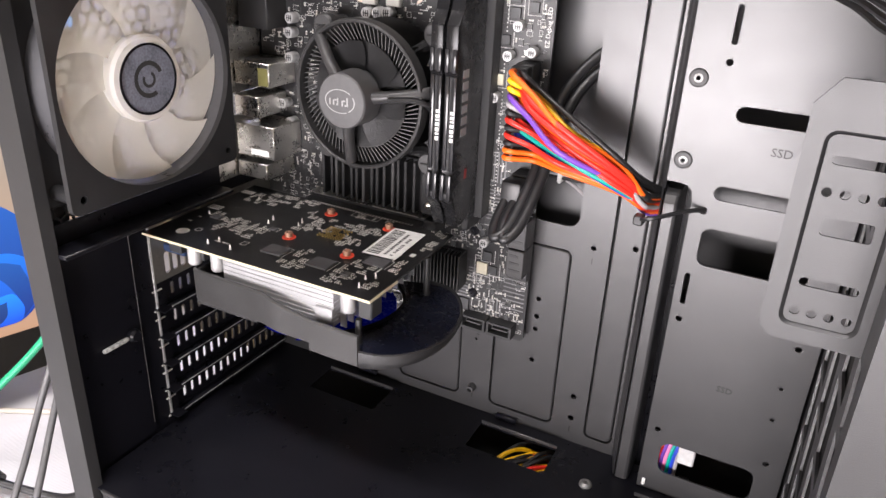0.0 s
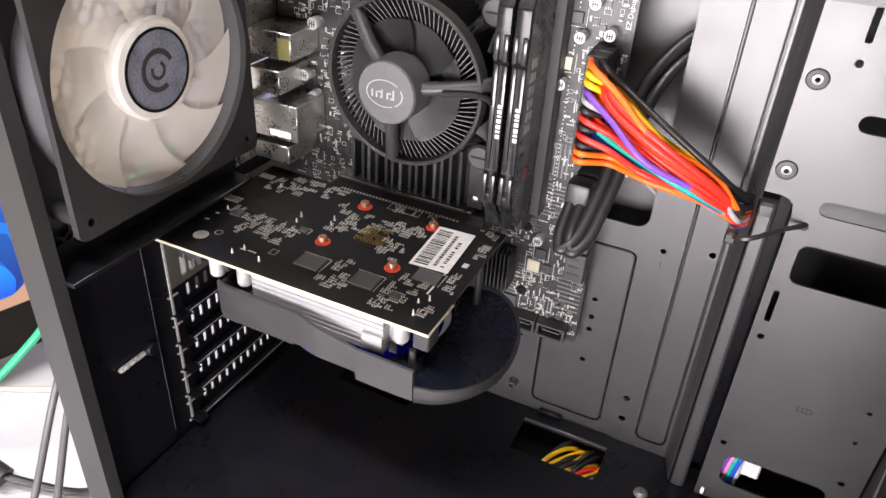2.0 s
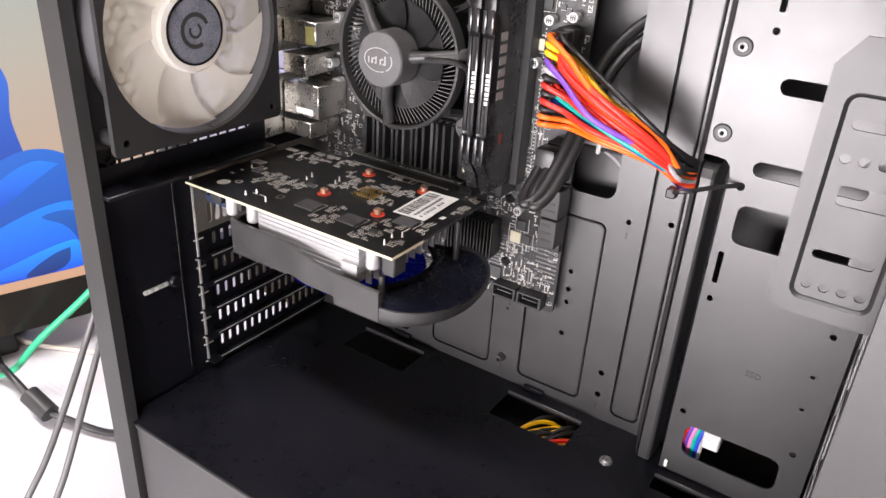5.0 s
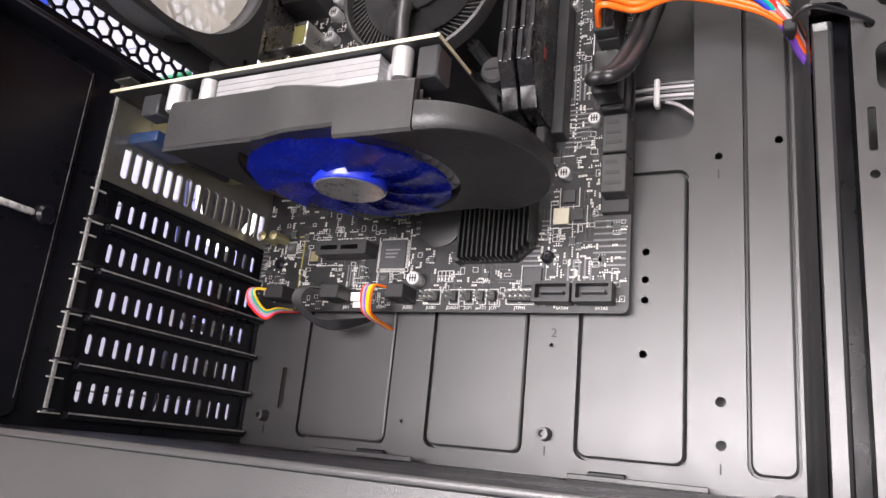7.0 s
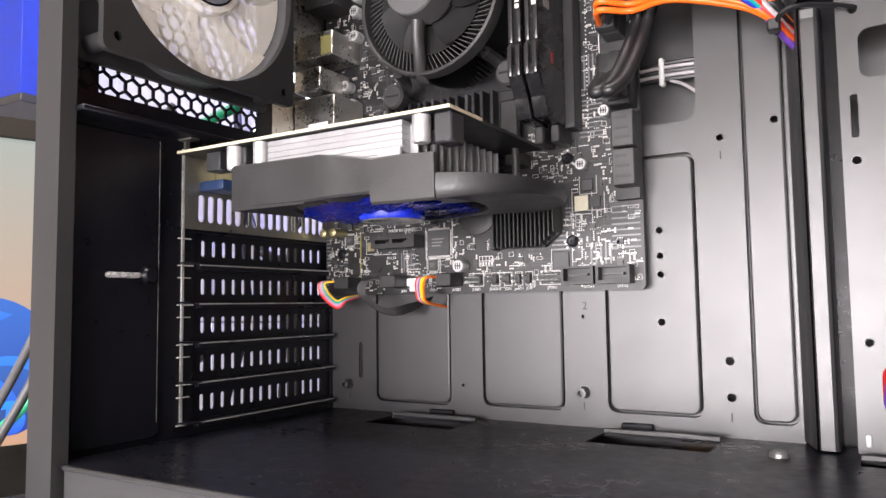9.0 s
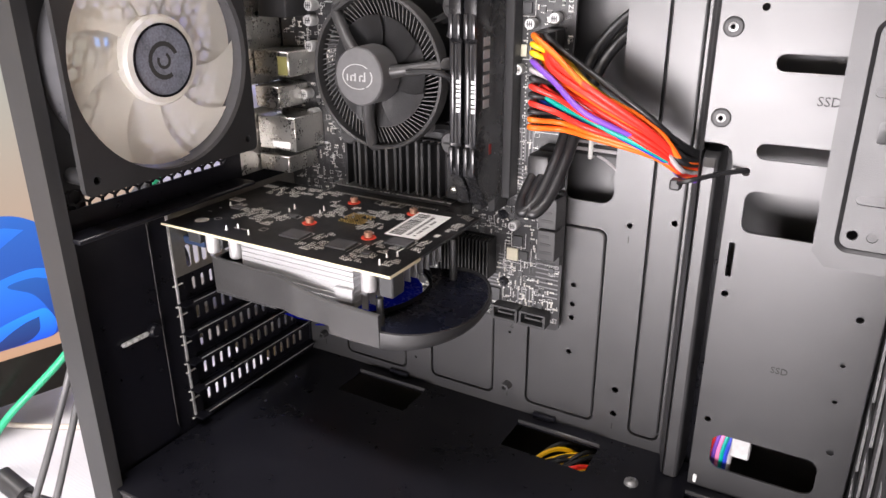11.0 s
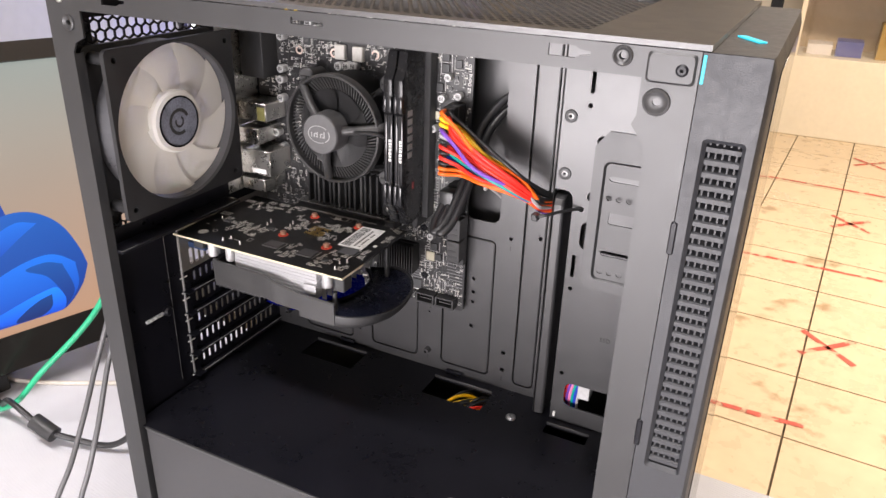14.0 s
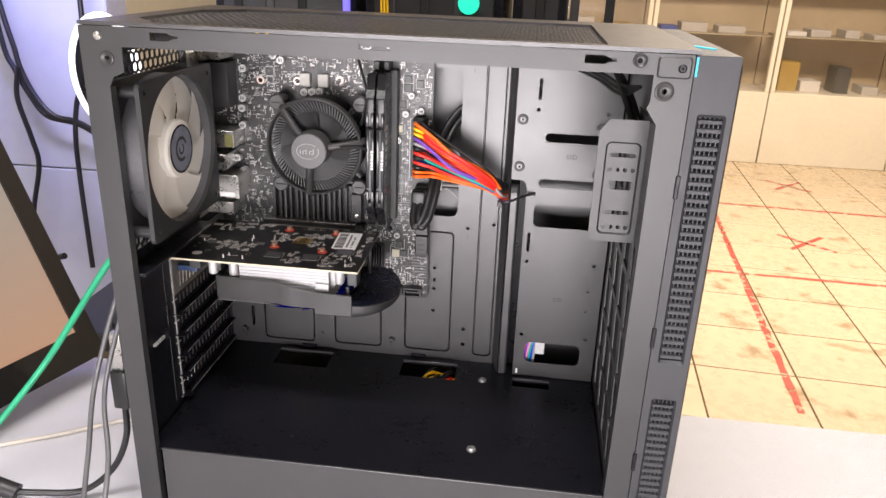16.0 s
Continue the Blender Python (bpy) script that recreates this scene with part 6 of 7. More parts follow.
def plug_cables():
    p = thing("usb_cable", (0.200, -0.02, 0.178), "two thick black cables on a rubber plug in the board", "cable")
    bm = BM()
    box(bm, 0.1930, 0.2060, -0.0330, BY - 0.0121, 0.1680, 0.1905, 0.0025, 2)
    part("plug", bm, RUBBER, p, "black rubber plug")
    for k in range(2):
        o = 0.0055 * k
        bm = BM()
        tube(bm, [(0.1965 + o, -0.0290, 0.1790), (0.1970 + o, -0.0450, 0.1690 + o * 0.3), (0.2005 + o, -0.0535, 0.1640), (0.2065 + o, -0.0470, 0.1705), (0.2105 + o, -0.0330, 0.1900), (0.2130 + o, -0.0200, 0.2120), (0.2190 + o * 0.8, -0.0080, 0.2420 - o), (0.2330, 0.0060, 0.2620 - 1.8 * o), (0.2500, 0.0120, 0.2680 - 1.8 * o)], 0.0031, 12, 8)
        part("cord", bm, RUBBER, p)
    # ribbon of grey wires behind the cut-out, tied in white
    w = thing("tied_wires", (0.219, 0.012, 0.187), "bundle of thin grey wires with a white tie behind the tray", "cable")
    for k in range(5):
        bm = BM()
        z = 0.1835 + 0.0022 * k
        tube(bm, [(0.1950, 0.0125, z), (0.2150, 0.0105, z + 0.0004), (0.2480, 0.0120, z - 0.0002)], 0.0011, 6, 4)
        part("wire", bm, GREYW if k % 2 else RUBBER, w)
    bm = BM()
    tube(bm, [(0.2190, 0.0105, 0.1830), (0.2270, 0.0100, 0.1790), (0.2400, 0.0120, 0.1680)], 0.0009, 6, 4)
    part("wire", bm, GREYW, w)
    bm = BM()
    box(bm, 0.2135, 0.2163, 0.0085, 0.0140, 0.1805, 0.1955, 0.0008, 1)
    part("tie", bm, WHITE, w, "white plastic tie")
    # supply leads under the shroud opening
    s = thing("supply_leads", (0.225, -0.027, -0.03), "yellow, red and black supply leads coiled under the shroud", "cable")
    r = random.Random(5)
    for k in range(22):
        bm = BM()
        a = r.uniform(-0.010, 0.010)
        u = 0.208 + 0.0016 * k
        tube(bm, [(u - 0.012, -0.055 + a, -0.030), (u - 0.004, -0.040 + a * 0.5, -0.010 + r.uniform(-0.004, 0.002)), (u + 0.006, -0.024 + a, -0.005 + r.uniform(-0.004, 0.002)), (u + 0.016, -0.008 + a, -0.014), (u + 0.020, 0.004, -0.032)], 0.0016, 6, 5)
        part("wire", bm, (YELLOW, RUBBER, RUBBER, YELLOW, RUBBER, REDW, RUBBER)[k % 7], s)
    # white connector behind the drive plate
    d = thing("drive_lead", (0.315, -0.012, 0.03), "white connector with coloured leads behind the drive plate", "cable")
    bm = BM()
    box(bm, 0.3175, 0.3275, -0.0160, -0.0040, 0.0260, 0.0395, 0.0008, 1)
    part("connector", bm, mat("ivory_plastic", (0.5, 0.5, 0.5), 0.45), d, "white plastic connector")
    for k, m in enumerate((REDW, PURPLE, colour("pink_wire", (0.7, 0.2, 0.4)), TEAL, BLUEW, GREYW)):
        bm = BM()
        u = 0.3060 + 0.0022 * k
        tube(bm, [(u, -0.010, 0.012), (u + 0.0005, -0.0125, 0.026), (u + 0.003, -0.011, 0.040), (u + 0.006, -0.006, 0.050)], 0.0013, 6, 5)
        part("wire", bm, m, d)
    # black front-panel leads under the top bar
    q = thing("front_panel_leads", (0.36, -0.06, 0.30), "black front panel leads under the top edge", "cable")
    for k in range(3):
        bm = BM()
        o = 0.0030 * k
        tube(bm, [(0.3080, 0.0, 0.3220 - o * 0.5), (0.3250, -0.0235, 0.3150 - o), (0.3480, -0.0500, 0.3080 - o), (0.3640, -0.0850, 0.3030 - o * 1.2), (0.3740, -0.1100, 0.3060)], 0.0014, 6, 6)
        part("wire", bm, RUBBER, q)
    for k in range(2):
        bm = BM()
        tube(bm, [(0.3600, -0.0600, 0.3120), (0.3640 + 0.004 * k, -0.0850, 0.3000), (0.3700 + 0.004 * k, -0.1080, 0.2840), (0.3745, -0.1200, 0.2720)], 0.0028, 8, 6)
        part("flat_lead", bm, RUBBER, q)


plug_cables()


def header_wires():
    for name, u0, cols, lab in (("audio_leads", 0.0200, (YELLOW, TEAL, GREYW, colour("pink_wire", (0.7, 0.2, 0.4)), REDW), "loop of coloured audio leads at the board edge"),
                                ("switch_leads", 0.0550, (RUBBER, RUBBER, RUBBER, RUBBER, RUBBER), "loop of black switch leads at the board edge"),
                                ("reader_leads", 0.0930, (ORANGE, YELLOW, YELLOW, PURPLE, GREYW, REDW), "bundle of coloured leads at the board edge")):
        t = thing(name, (u0, BY - 0.012, 0.078), lab, "cable")
        for k, m in enumerate(cols):
            bm = BM()
            a = 0.0011 * k
            if name == "audio_leads":
                pts = [(u0 + 0.001 - a * 0.6, BY - 0.0120, 0.0825), (u0 - 0.005 - a, BY - 0.0170, 0.0815), (u0 - 0.004 - a, BY - 0.0165, 0.0765 - a * 0.6), (u0 + 0.003, BY - 0.0160, 0.0705 - a), (u0 + 0.007, BY - 0.0110, 0.0725 - a * 0.5), (u0 + 0.0080, 0.0000, 0.0745)]
            elif name == "switch_leads":
                pts = [(u0 + 0.002 - a, BY - 0.0120, 0.0830), (u0 - 0.006 - a, BY - 0.0180, 0.0820), (u0 - 0.008 - a, BY - 0.0190, 0.0740), (u0 + 0.002, BY - 0.0160, 0.0660 - 0.6 * a), (u0 + 0.014, BY - 0.0100, 0.0670 - a), (u0 + 0.022, 0.0010, 0.0720)]
            else:
                pts = [(u0 - a * 0.4, BY - 0.0130, 0.0830), (u0 - 0.003 - a, BY - 0.0200, 0.0820), (u0 - 0.006 - a * 0.9, BY - 0.0175, 0.0745), (u0 - 0.0065 - a * 0.7, BY - 0.0130, 0.0690), (u0 - 0.0065 - a * 0.5, 0.0000, 0.0660)]
            tube(bm, pts, 0.00068, 6, 6)
            part("wire", bm, m, t)


header_wires()

# ---- beside the case: monitor and cables ----


def monitor():
    yaw, lean = -1.875, 0.4607
    e = Vector((math.cos(yaw), math.sin(yaw), 0))
    n = Vector((e.y, -e.x, 0)) * 1.0
    up = Vector((0, 0, math.cos(lean))) + n * math.sin(lean)
    B = Vector((-0.2145, 0.0435, -0.0333)) - e * 0.022 - up * 0.037
    out = up.cross(e) * 1.0
    if out.x < 0:
        out = -out
    M = Matrix(((e.x, up.x, out.x, B.x), (e.y, up.y, out.y, B.y), (e.z, up.z, out.z, B.z), (0, 0, 0, 1)))
    t = thing("monitor", (-0.38, -0.23, TABLE), "black monitor showing a pale pink desktop with a blue flower", "monitor")

    def add(name, bm, m, label=""):
        bm.transform(M)
        return part(name, bm, m, t, label)
    W, H = 0.52, 0.345
    bm = BM()
    plate(bm, XY, rrect(0, W, 0, H, 0.010), [rrect(0.022, W - 0.022, 0.037, H - 0.022)], 0.004, -0.022)
    add("bezel", bm, mat("gloss_bezel", (0.012, 0.011, 0.010), 0.12), "gloss black bezel")
    bm = BM()
    box(bm, 0.002, W - 0.002, 0.002, H - 0.002, -0.035, -0.0222, 0.006, 2)
    add("rear_shell", bm, PLASTIC)
    wall = bpy.data.materials.new("screen_desktop")
    wall.use_nodes = True
    nt = wall.node_tree
    b = nt.nodes["Principled BSDF"]
    b.inputs["Roughness"].default_value = 0.2
    b.inputs["Base Color"].default_value = (0.02, 0.02, 0.02, 1)
    g = nt.nodes.new("ShaderNodeTexGradient")
    co = nt.nodes.new("ShaderNodeTexCoord")
    mp = nt.nodes.new("ShaderNodeMapping")
    mp.inputs["Rotation"].default_value = (0, radians(90), 0)
    mp.inputs["Scale"].default_value = (3.5, 3.5, 3.5)
    r = nt.nodes.new("ShaderNodeValToRGB")
    r.color_ramp.elements[0].color, r.color_ramp.elements[1].color = (0.75, 0.42, 0.26, 1), (0.42, 0.47, 0.44, 1)
    nt.links.new(co.outputs["Generated"], mp.inputs[0])
    sep = nt.nodes.new("ShaderNodeSeparateXYZ")
    nt.links.new(co.outputs["Generated"], sep.inputs[0])
    nt.links.new(sep.outputs["Z"], r.inputs[0])
    nt.links.new(r.outputs[0], b.inputs["Emission Color"])
    b.inputs["Emission Strength"].default_value = 0.85
    bm = BM()
    box(bm, 0.0215, W - 0.0215, 0.0365, H - 0.0215, -0.003, 0.0005)
    add("screen", bm, wall, "lit screen with pale desktop")
    # blue petals shown on the screen

    def petal(s):
        m = glow("screen_blue", (0.004 * s, 0.11 * s, 0.80 * s), 0.9)
        nt = m.node_tree
        co, sep, rp = nt.nodes.new("ShaderNodeTexCoord"), nt.nodes.new("ShaderNodeSeparateXYZ"), nt.nodes.new("ShaderNodeValToRGB")
        nt.links.new(co.outputs["Generated"], sep.inputs[0])
        nt.links.new(sep.outputs["Z"], rp.inputs[0])
        rp.color_ramp.elements[0].color = (0.002 * s, 0.04 * s, 0.42 * s, 1)
        rp.color_ramp.elements[1].color = (0.008 * s, 0.24 * s, 0.98 * s, 1)
        nt.links.new(rp.outputs[0], nt.nodes["Principled BSDF"].inputs["Emission Color"])
        return m
    shapes = (
        (0.60, [(0.134, 0.118), (0.137, 0.155), (0.132, 0.193), (0.150, 0.225), (0.20, 0.235), (0.245, 0.16), (0.20, 0.10), (0.16, 0.105)]),
        (0.55, [(0.072, 0.050), (0.075, 0.072), (0.086, 0.101), (0.108, 0.120), (0.135, 0.124), (0.165, 0.114), (0.20, 0.10), (0.23, 0.05), (0.20, 0.012), (0.15, 0.008), (0.112, 0.009), (0.086, 0.028)]),
        (0.85, [(0.108, 0.108), (0.130, 0.113), (0.160, 0.100), (0.188, 0.076), (0.20, 0.07), (0.165, 0.076), (0.130, 0.096)]),
        (0.95, [(0.084, 0.056), (0.098, 0.068), (0.114, 0.072), (0.140, 0.068), (0.173, 0.057), (0.21, 0.042), (0.21, 0.012), (0.15, 0.0082), (0.113, 0.0092), (0.089, 0.030)]),
        (0.45, [(0.098, 0.058), (0.114, 0.064), (0.135, 0.061), (0.118, 0.050), (0.110, 0.036), (0.106, 0.020), (0.108, 0.012), (0.094, 0.028)]),
        (1.35, [(0.107, 0.027), (0.110, 0.033), (0.116, 0.035), (0.140, 0.031), (0.185, 0.019), (0.20, 0.0135), (0.160, 0.0096), (0.130, 0.0092), (0.112, 0.0096), (0.106, 0.019)]),
        (0.30, [(0.118, 0.029), (0.132, 0.026), (0.150, 0.018), (0.160, 0.0098), (0.136, 0.0094), (0.122, 0.016)]))
    for k, (s, outline) in enumerate(shapes):
        bm = BM()
        closed = spline([(u, v, 0) for u, v in outline + outline[:1]], 6)[:-1]
        bm.faces.new([bm.verts.new((p.x + 0.022, max(0.0455, p.y + 0.037), 0.0008 + 0.0002 * k)) for p in closed])
        add("petal_image", bm, petal(s))
    bm = BM()
    box(bm, 0.004, 0.018, H - 0.038, H - 0.026, 0.0042, 0.0048)
    add("corner_sticker", bm, mat("blue_sticker", (0.05, 0.3, 0.75), 0.5), "small blue sticker")
    bm = BM()
    box(bm, 0.20, 0.34, -0.034, 0.10, -0.055, -0.036, 0.004, 2)
    add("stand_neck", bm, PLASTIC)
    bm = BM()
    box(bm, -0.46, -0.30, -0.36, -0.10, TABLE, TABLE + 0.012, 0.004, 2)
    part("stand_base", bm, PLASTIC, t)


monitor()


def table_cables():
    def cord(name, label, pts, r, m, cat="cable"):
        t = thing(name, pts[-1], label, cat)
        bm = BM()
        tube(bm, pts, r, 10, 8)
        part("cord", bm, m, t)
        return t
    cord("network_cable", "green network cable running down to the white table", [(-0.0085, -0.075, 0.185), (-0.030, -0.095, 0.165), (-0.064, -0.105, 0.129), (-0.138, -0.108, 0.024), (-0.175, -0.150, -0.032), (-0.212, -0.162, -0.074), (-0.265, -0.168, TABLE + 0.0032), (-0.36, -0.21, TABLE + 0.0032)], 0.0030, GREENCABLE)
    slate = mat("slate_cable", (0.085, 0.085, 0.088), 0.45)
    for line in ([(-0.0085, -0.120, 0.175), (-0.030, -0.145, 0.130), (-0.050, -0.172, 0.046), (-0.044, -0.205, -0.005), (-0.040, -0.235, -0.045), (-0.050, -0.270, -0.085), (-0.09, -0.36, TABLE + 0.0022), (-0.13, -0.5, TABLE + 0.0022)],
                 [(-0.0085, -0.120, 0.172), (-0.024, -0.145, 0.125), (-0.044, -0.168, 0.041), (-0.026, -0.205, -0.004), (-0.026, -0.228, -0.050), (-0.034, -0.250, -0.085), (-0.07, -0.33, TABLE + 0.0022), (-0.10, -0.5, TABLE + 0.0022)]):
        cord("thin_cable", "thin dark grey cable hanging behind the case onto the table", line, 0.0022, slate)
    t = cord("power_lead", "grey lead with ferrite bead and moulded plug at the case", [(-0.046, -0.140, 0.004), (-0.049, -0.141, -0.030), (-0.066, -0.142, -0.066), (-0.095, -0.148, -0.090), (-0.130, -0.160, -0.088), (-0.159, -0.169, -0.080), (-0.200, -0.172, -0.060), (-0.260, -0.150, TABLE + 0.004), (-0.40, -0.10, TABLE + 0.0032)], 0.0030, RUBBER)
    bm = BM()
    cyl(bm, (-0.171, -0.1697, -0.0745), (0.027, 0.002, -0.0105), 0.0080, 0.026, 18)
    part("ferrite_bead", bm, PLASTIC, t, "dark round ferrite bead", 30)
    bm = BM()
    box(bm, -0.0530, -0.0385, -0.1470, -0.1330, 0.004, 0.0420, 0.002, 2)
    part("plug_body", bm, RUBBER, t, "grey moulded plug")
    bm = BM()
    box(bm, -0.0510, -0.0405, -0.1440, -0.1360, 0.0420, 0.0780, 0.001, 2)
    part("plug_shell", bm, STEEL, t, "bright metal plug shell")
    cord("beige_cable", "beige cable lying across the white table", [(-0.020, 0.000, TABLE + 0.0025), (-0.110, -0.020, TABLE + 0.0025), (-0.190, -0.070, TABLE + 0.0025), (-0.300, -0.120, TABLE + 0.0025), (-0.5, -0.15, TABLE + 0.0025)], 0.0025, GREYCABLE)
    # hanging leads on the tiled wall
    for k, pts in enumerate(([(-0.53, 0.40, 0.50), (-0.504, 0.40, 0.306), (-0.493, 0.40, 0.245), (-0.487, 0.40, 0.209), (-0.469, 0.40, 0.168), (-0.443, 0.40, 0.141), (-0.40, 0.40, 0.132), (-0.33, 0.38, 0.10)], [(-0.53, 0.41, 0.40), (-0.514, 0.405, 0.249), (-0.502, 0.405, 0.211), (-0.484, 0.405, 0.172), (-0.459, 0.405, 0.139), (-0.40, 0.40, 0.128), (-0.32, 0.38, 0.09)],
                             [(-0.488, 0.395, 0.215), (-0.4975, 0.395, 0.167), (-0.485, 0.395, 0.105), (-0.480, 0.395, 0.061), (-0.500, 0.395, -0.008), (-0.50, 0.36, TABLE + 0.004)], [(-0.372, 0.40, 0.42), (-0.380, 0.40, 0.215), (-0.4015, 0.40, 0.168), (-0.413, 0.40, 0.110), (-0.416, 0.40, 0.035), (-0.39, 0.36, TABLE + 0.004)], [(-0.28, 0.14, 0.02), (-0.35, 0.16, -0.01), (-0.38, 0.20, -0.07), (-0.30, 0.12, TABLE + 0.004)])):
        cord("hanging_cable", "black cable hanging in a loose curve", pts, 0.0040, RUBBER)


table_cables()

# ---- behind the bench ----


def tiled_wall():
    w = new("partition_wall")
    w.matrix_world = Matrix.Translation((-1.0, 0.44, 0))
    tagged(w, "white tiled partition wall behind the bench", "wall", kind="structure")
    bpy.context.view_layer.update()
    bm = BM()
    box(bm, -2.0, -0.36, 0.446, 0.50, FLOOR, CEIL)
    part("wall_core", bm, mat("pale_grout", (0.35, 0.35, 0.36), 0.8), w)
    # white tile, its colour dimmed and blued for the light on it
    tile = mat("blue_lit_tile", (0.50, 0.52, 0.60), 0.18, 0, 0.05, 5)
    me = None
    for i in range(6):
        for j in range(5):
            x, z = -0.36 - 0.25 * i, -0.245 + 0.29 * j
            if me is None:
                bm = BM()
                box(bm, -0.248, 0, -0.006, 0, 0, 0.288, 0.0015, 1)
                ob = part("tile", bm, tile, w)
                me = ob.data
                ob.matrix_world = Matrix.Translation((x, 0.446, z))
            else:
                ob = new("tile", me)
                ob.parent = w
                ob.matrix_parent_inverse = w.matrix_world.inverted()
                ob.matrix_world = Matrix.Translation((x, 0.446, z))


tiled_wall()
lamp("blue_case_glow", (-0.30, 0.20, 0.42), (-0.55, 0.44, 0.20), 0.10, 0.10, 2.0, (0.22, 0.24, 1.0))


def behind():
    t = thing("rear_bench", (0.1, 0.5, FLOOR), "second dark bench behind the table", "bench")
    bm = BM()
    box(bm, -0.34, 0.36, 0.16, 0.80, TABLE - 0.03, TABLE, 0.003, 1)
    part("benchtop", bm, PAINT, t)
    for x in (-0.32, 0.31):
        bm = BM()
        box(bm, x, x + 0.03, 0.2, 0.7, FLOOR, TABLE - 0.03)
        part("leg", bm, PAINT, t)
    # ring lamp
    t = thing("ring_lamp", (-0.20, 0.20, TABLE), "round white ring lamp standing behind the case", "lamp")
    bm = BM()
    for_ring = []
    for k in range(49):
        a = 2 * math.pi * k / 48
        for_ring.append((-0.228 + 0.042 * math.cos(a), 0.20, 0.2460 + 0.066 * math.sin(a)))
    tube(bm, for_ring, 0.0050, 10, 0)
    part("ring", bm, glow("lamp_white", (1.0, 1.0, 1.0), 2.5), t, "glowing white ring")
    bm = BM()
    cyl(bm, (-0.228, 0.21, TABLE), (0, 0, 1), 0.006, 0.278, 12)
    cyl(bm, (-0.228, 0.21, TABLE), (0, 0, 1), 0.04, 0.008, 24)
    part("stand", bm, PLASTIC, t)
    bm = BM()
    loop = [(-0.228 + 0.0375 * math.cos(2 * math.pi * k / 40), 0.2460 + 0.0615 * math.sin(2 * math.pi * k / 40)) for k in range(40)]
    plate(bm, XZ, loop, [], 0.1965, 0.2095)
    part("back_plate", bm, BLACK, t, "black round back plate")
    # row of other tower cases
    for k, (x0, x1, h, y0) in enumerate(((-0.150, 0.050, 0.47, 0.36), (0.065, 0.250, 0.45, 0.35), (0.262, 0.335, 0.46, 0.36))):
        c = thing("tower_case", ((x0 + x1) / 2, y0 + 0.2, TABLE), "black tower computer case with coloured lights standing behind", "computer case", "row of cases behind")
        bm = BM()
        box(bm, x0, x1, y0, y0 + 0.38, TABLE, TABLE + h + 0.05, 0.004, 1)
        part("shell", bm, BLACK, c)
        bm = BM()
        box(bm, x0 + 0.012, x1 - 0.012, y0 - 0.003, y0 - 0.0005, TABLE + 0.03, TABLE + h + 0.03, 0.003, 1)
        pn = part("front_mesh", bm, PLASTIC, c)
        for j in range(3):
            bm = BM()
            u = x0 + 0.03 + 0.045 * j
            box(bm, u, u + 0.012, y0 - 0.006, y0 - 0.0032, TABLE + 0.05, TABLE + h + 0.02, 0.002, 1)
            part("rib", bm, GREYPLASTIC if (j + k) % 2 else DARK, c)
    # lights and wires on those cases
    t = thing("light_strip", (0.205, 0.34, 0.338), "teal light strip on a tower case", "light strip")
    bm = BM()
    lathe(bm, (0.205, 0.3405, 0.338), (0, -1, 0), [(0.014, 0), (0.014, 0.002), (0.0, 0.003)], 20)
    part("light", bm, glow("teal_led", (0.02, 0.75, 0.5), 1.6), t, "lit teal light")
    t = thing("yellow_leads", (0.09, 0.24, TABLE), "yellow leads on the cases behind", "cable")
    for k in range(3):
        bm = BM()
        tube(bm, [(0.086 + 0.004 * k, 0.337, 0.46), (0.090 + 0.004 * k, 0.335, 0.33), (0.092 + 0.004 * k, 0.338, 0.10), (0.09 + 0.004 * k, 0.34, TABLE + 0.001)], 0.0015, 6, 5)
        part("wire", bm, YELLOW, t)
    t = thing("violet_light", (0.04, 0.35, 0.35), "violet light on a tower case", "light strip")
    bm = BM()
    box(bm, 0.034, 0.044, 0.3475, 0.3535, 0.315, 0.40, 0.002, 1)
    part("light", bm, glow("violet_led", (0.25, 0.2, 1.0), 1.4), t, "lit violet strip")
    # boxes on a shelf over the monitor
    t = thing("wall_shelf", (-1.3, 0.40, 0.450), "plain wall shelf with boxes", "shelf")
    bm = BM()
    box(bm, -1.9, -0.975, 0.33, 0.438, 0.434, 0.450, 0.002, 1)
    part("board", bm, PAINT, t)
    for x0, x1, z0, h, col, lab in ((-1.31, -1.105, 0.450, 0.14, (0.6, 0.58, 0.55), "white cardboard box with an orange corner"), (-1.31, -1.105, 0.590, 0.13, (0.6, 0.58, 0.55), "white cardboard box with an orange corner"), (-1.096, -0.994, 0.450, 0.448, (0.02, 0.05, 0.5), "tall glossy blue printed carton")):
        b = thing("box", ((x0 + x1) / 2, 0.38, z0), lab, "box", "boxes on the shelf")
        bm = BM()
        box(bm, x0, x1, 0.34, 0.43, z0, z0 + h, 0.001, 1)
        part("carton", bm, mat("carton", col, 0.45), b)
        bm = BM()
        if h < 0.2:
            box(bm, x1 - 0.056, x1 + 0.0006, 0.3394, 0.40, z0 + 0.004, z0 + 0.042)
            part("orange_corner", bm, mat("orange_print", (0.75, 0.15, 0.024), 0.5), b)
        else:
            for k in range(4):
                box(bm, x0 + 0.015, x0 + 0.075 - 0.008 * (k % 2), 0.3390, 0.3398, z0 + 0.28 + 0.034 * k, z0 + 0.302 + 0.034 * k)
            part("print_bars", bm, WHITE, b)


behind()

# ---- the shop beyond: tiled floor, tape, display cabinets ----


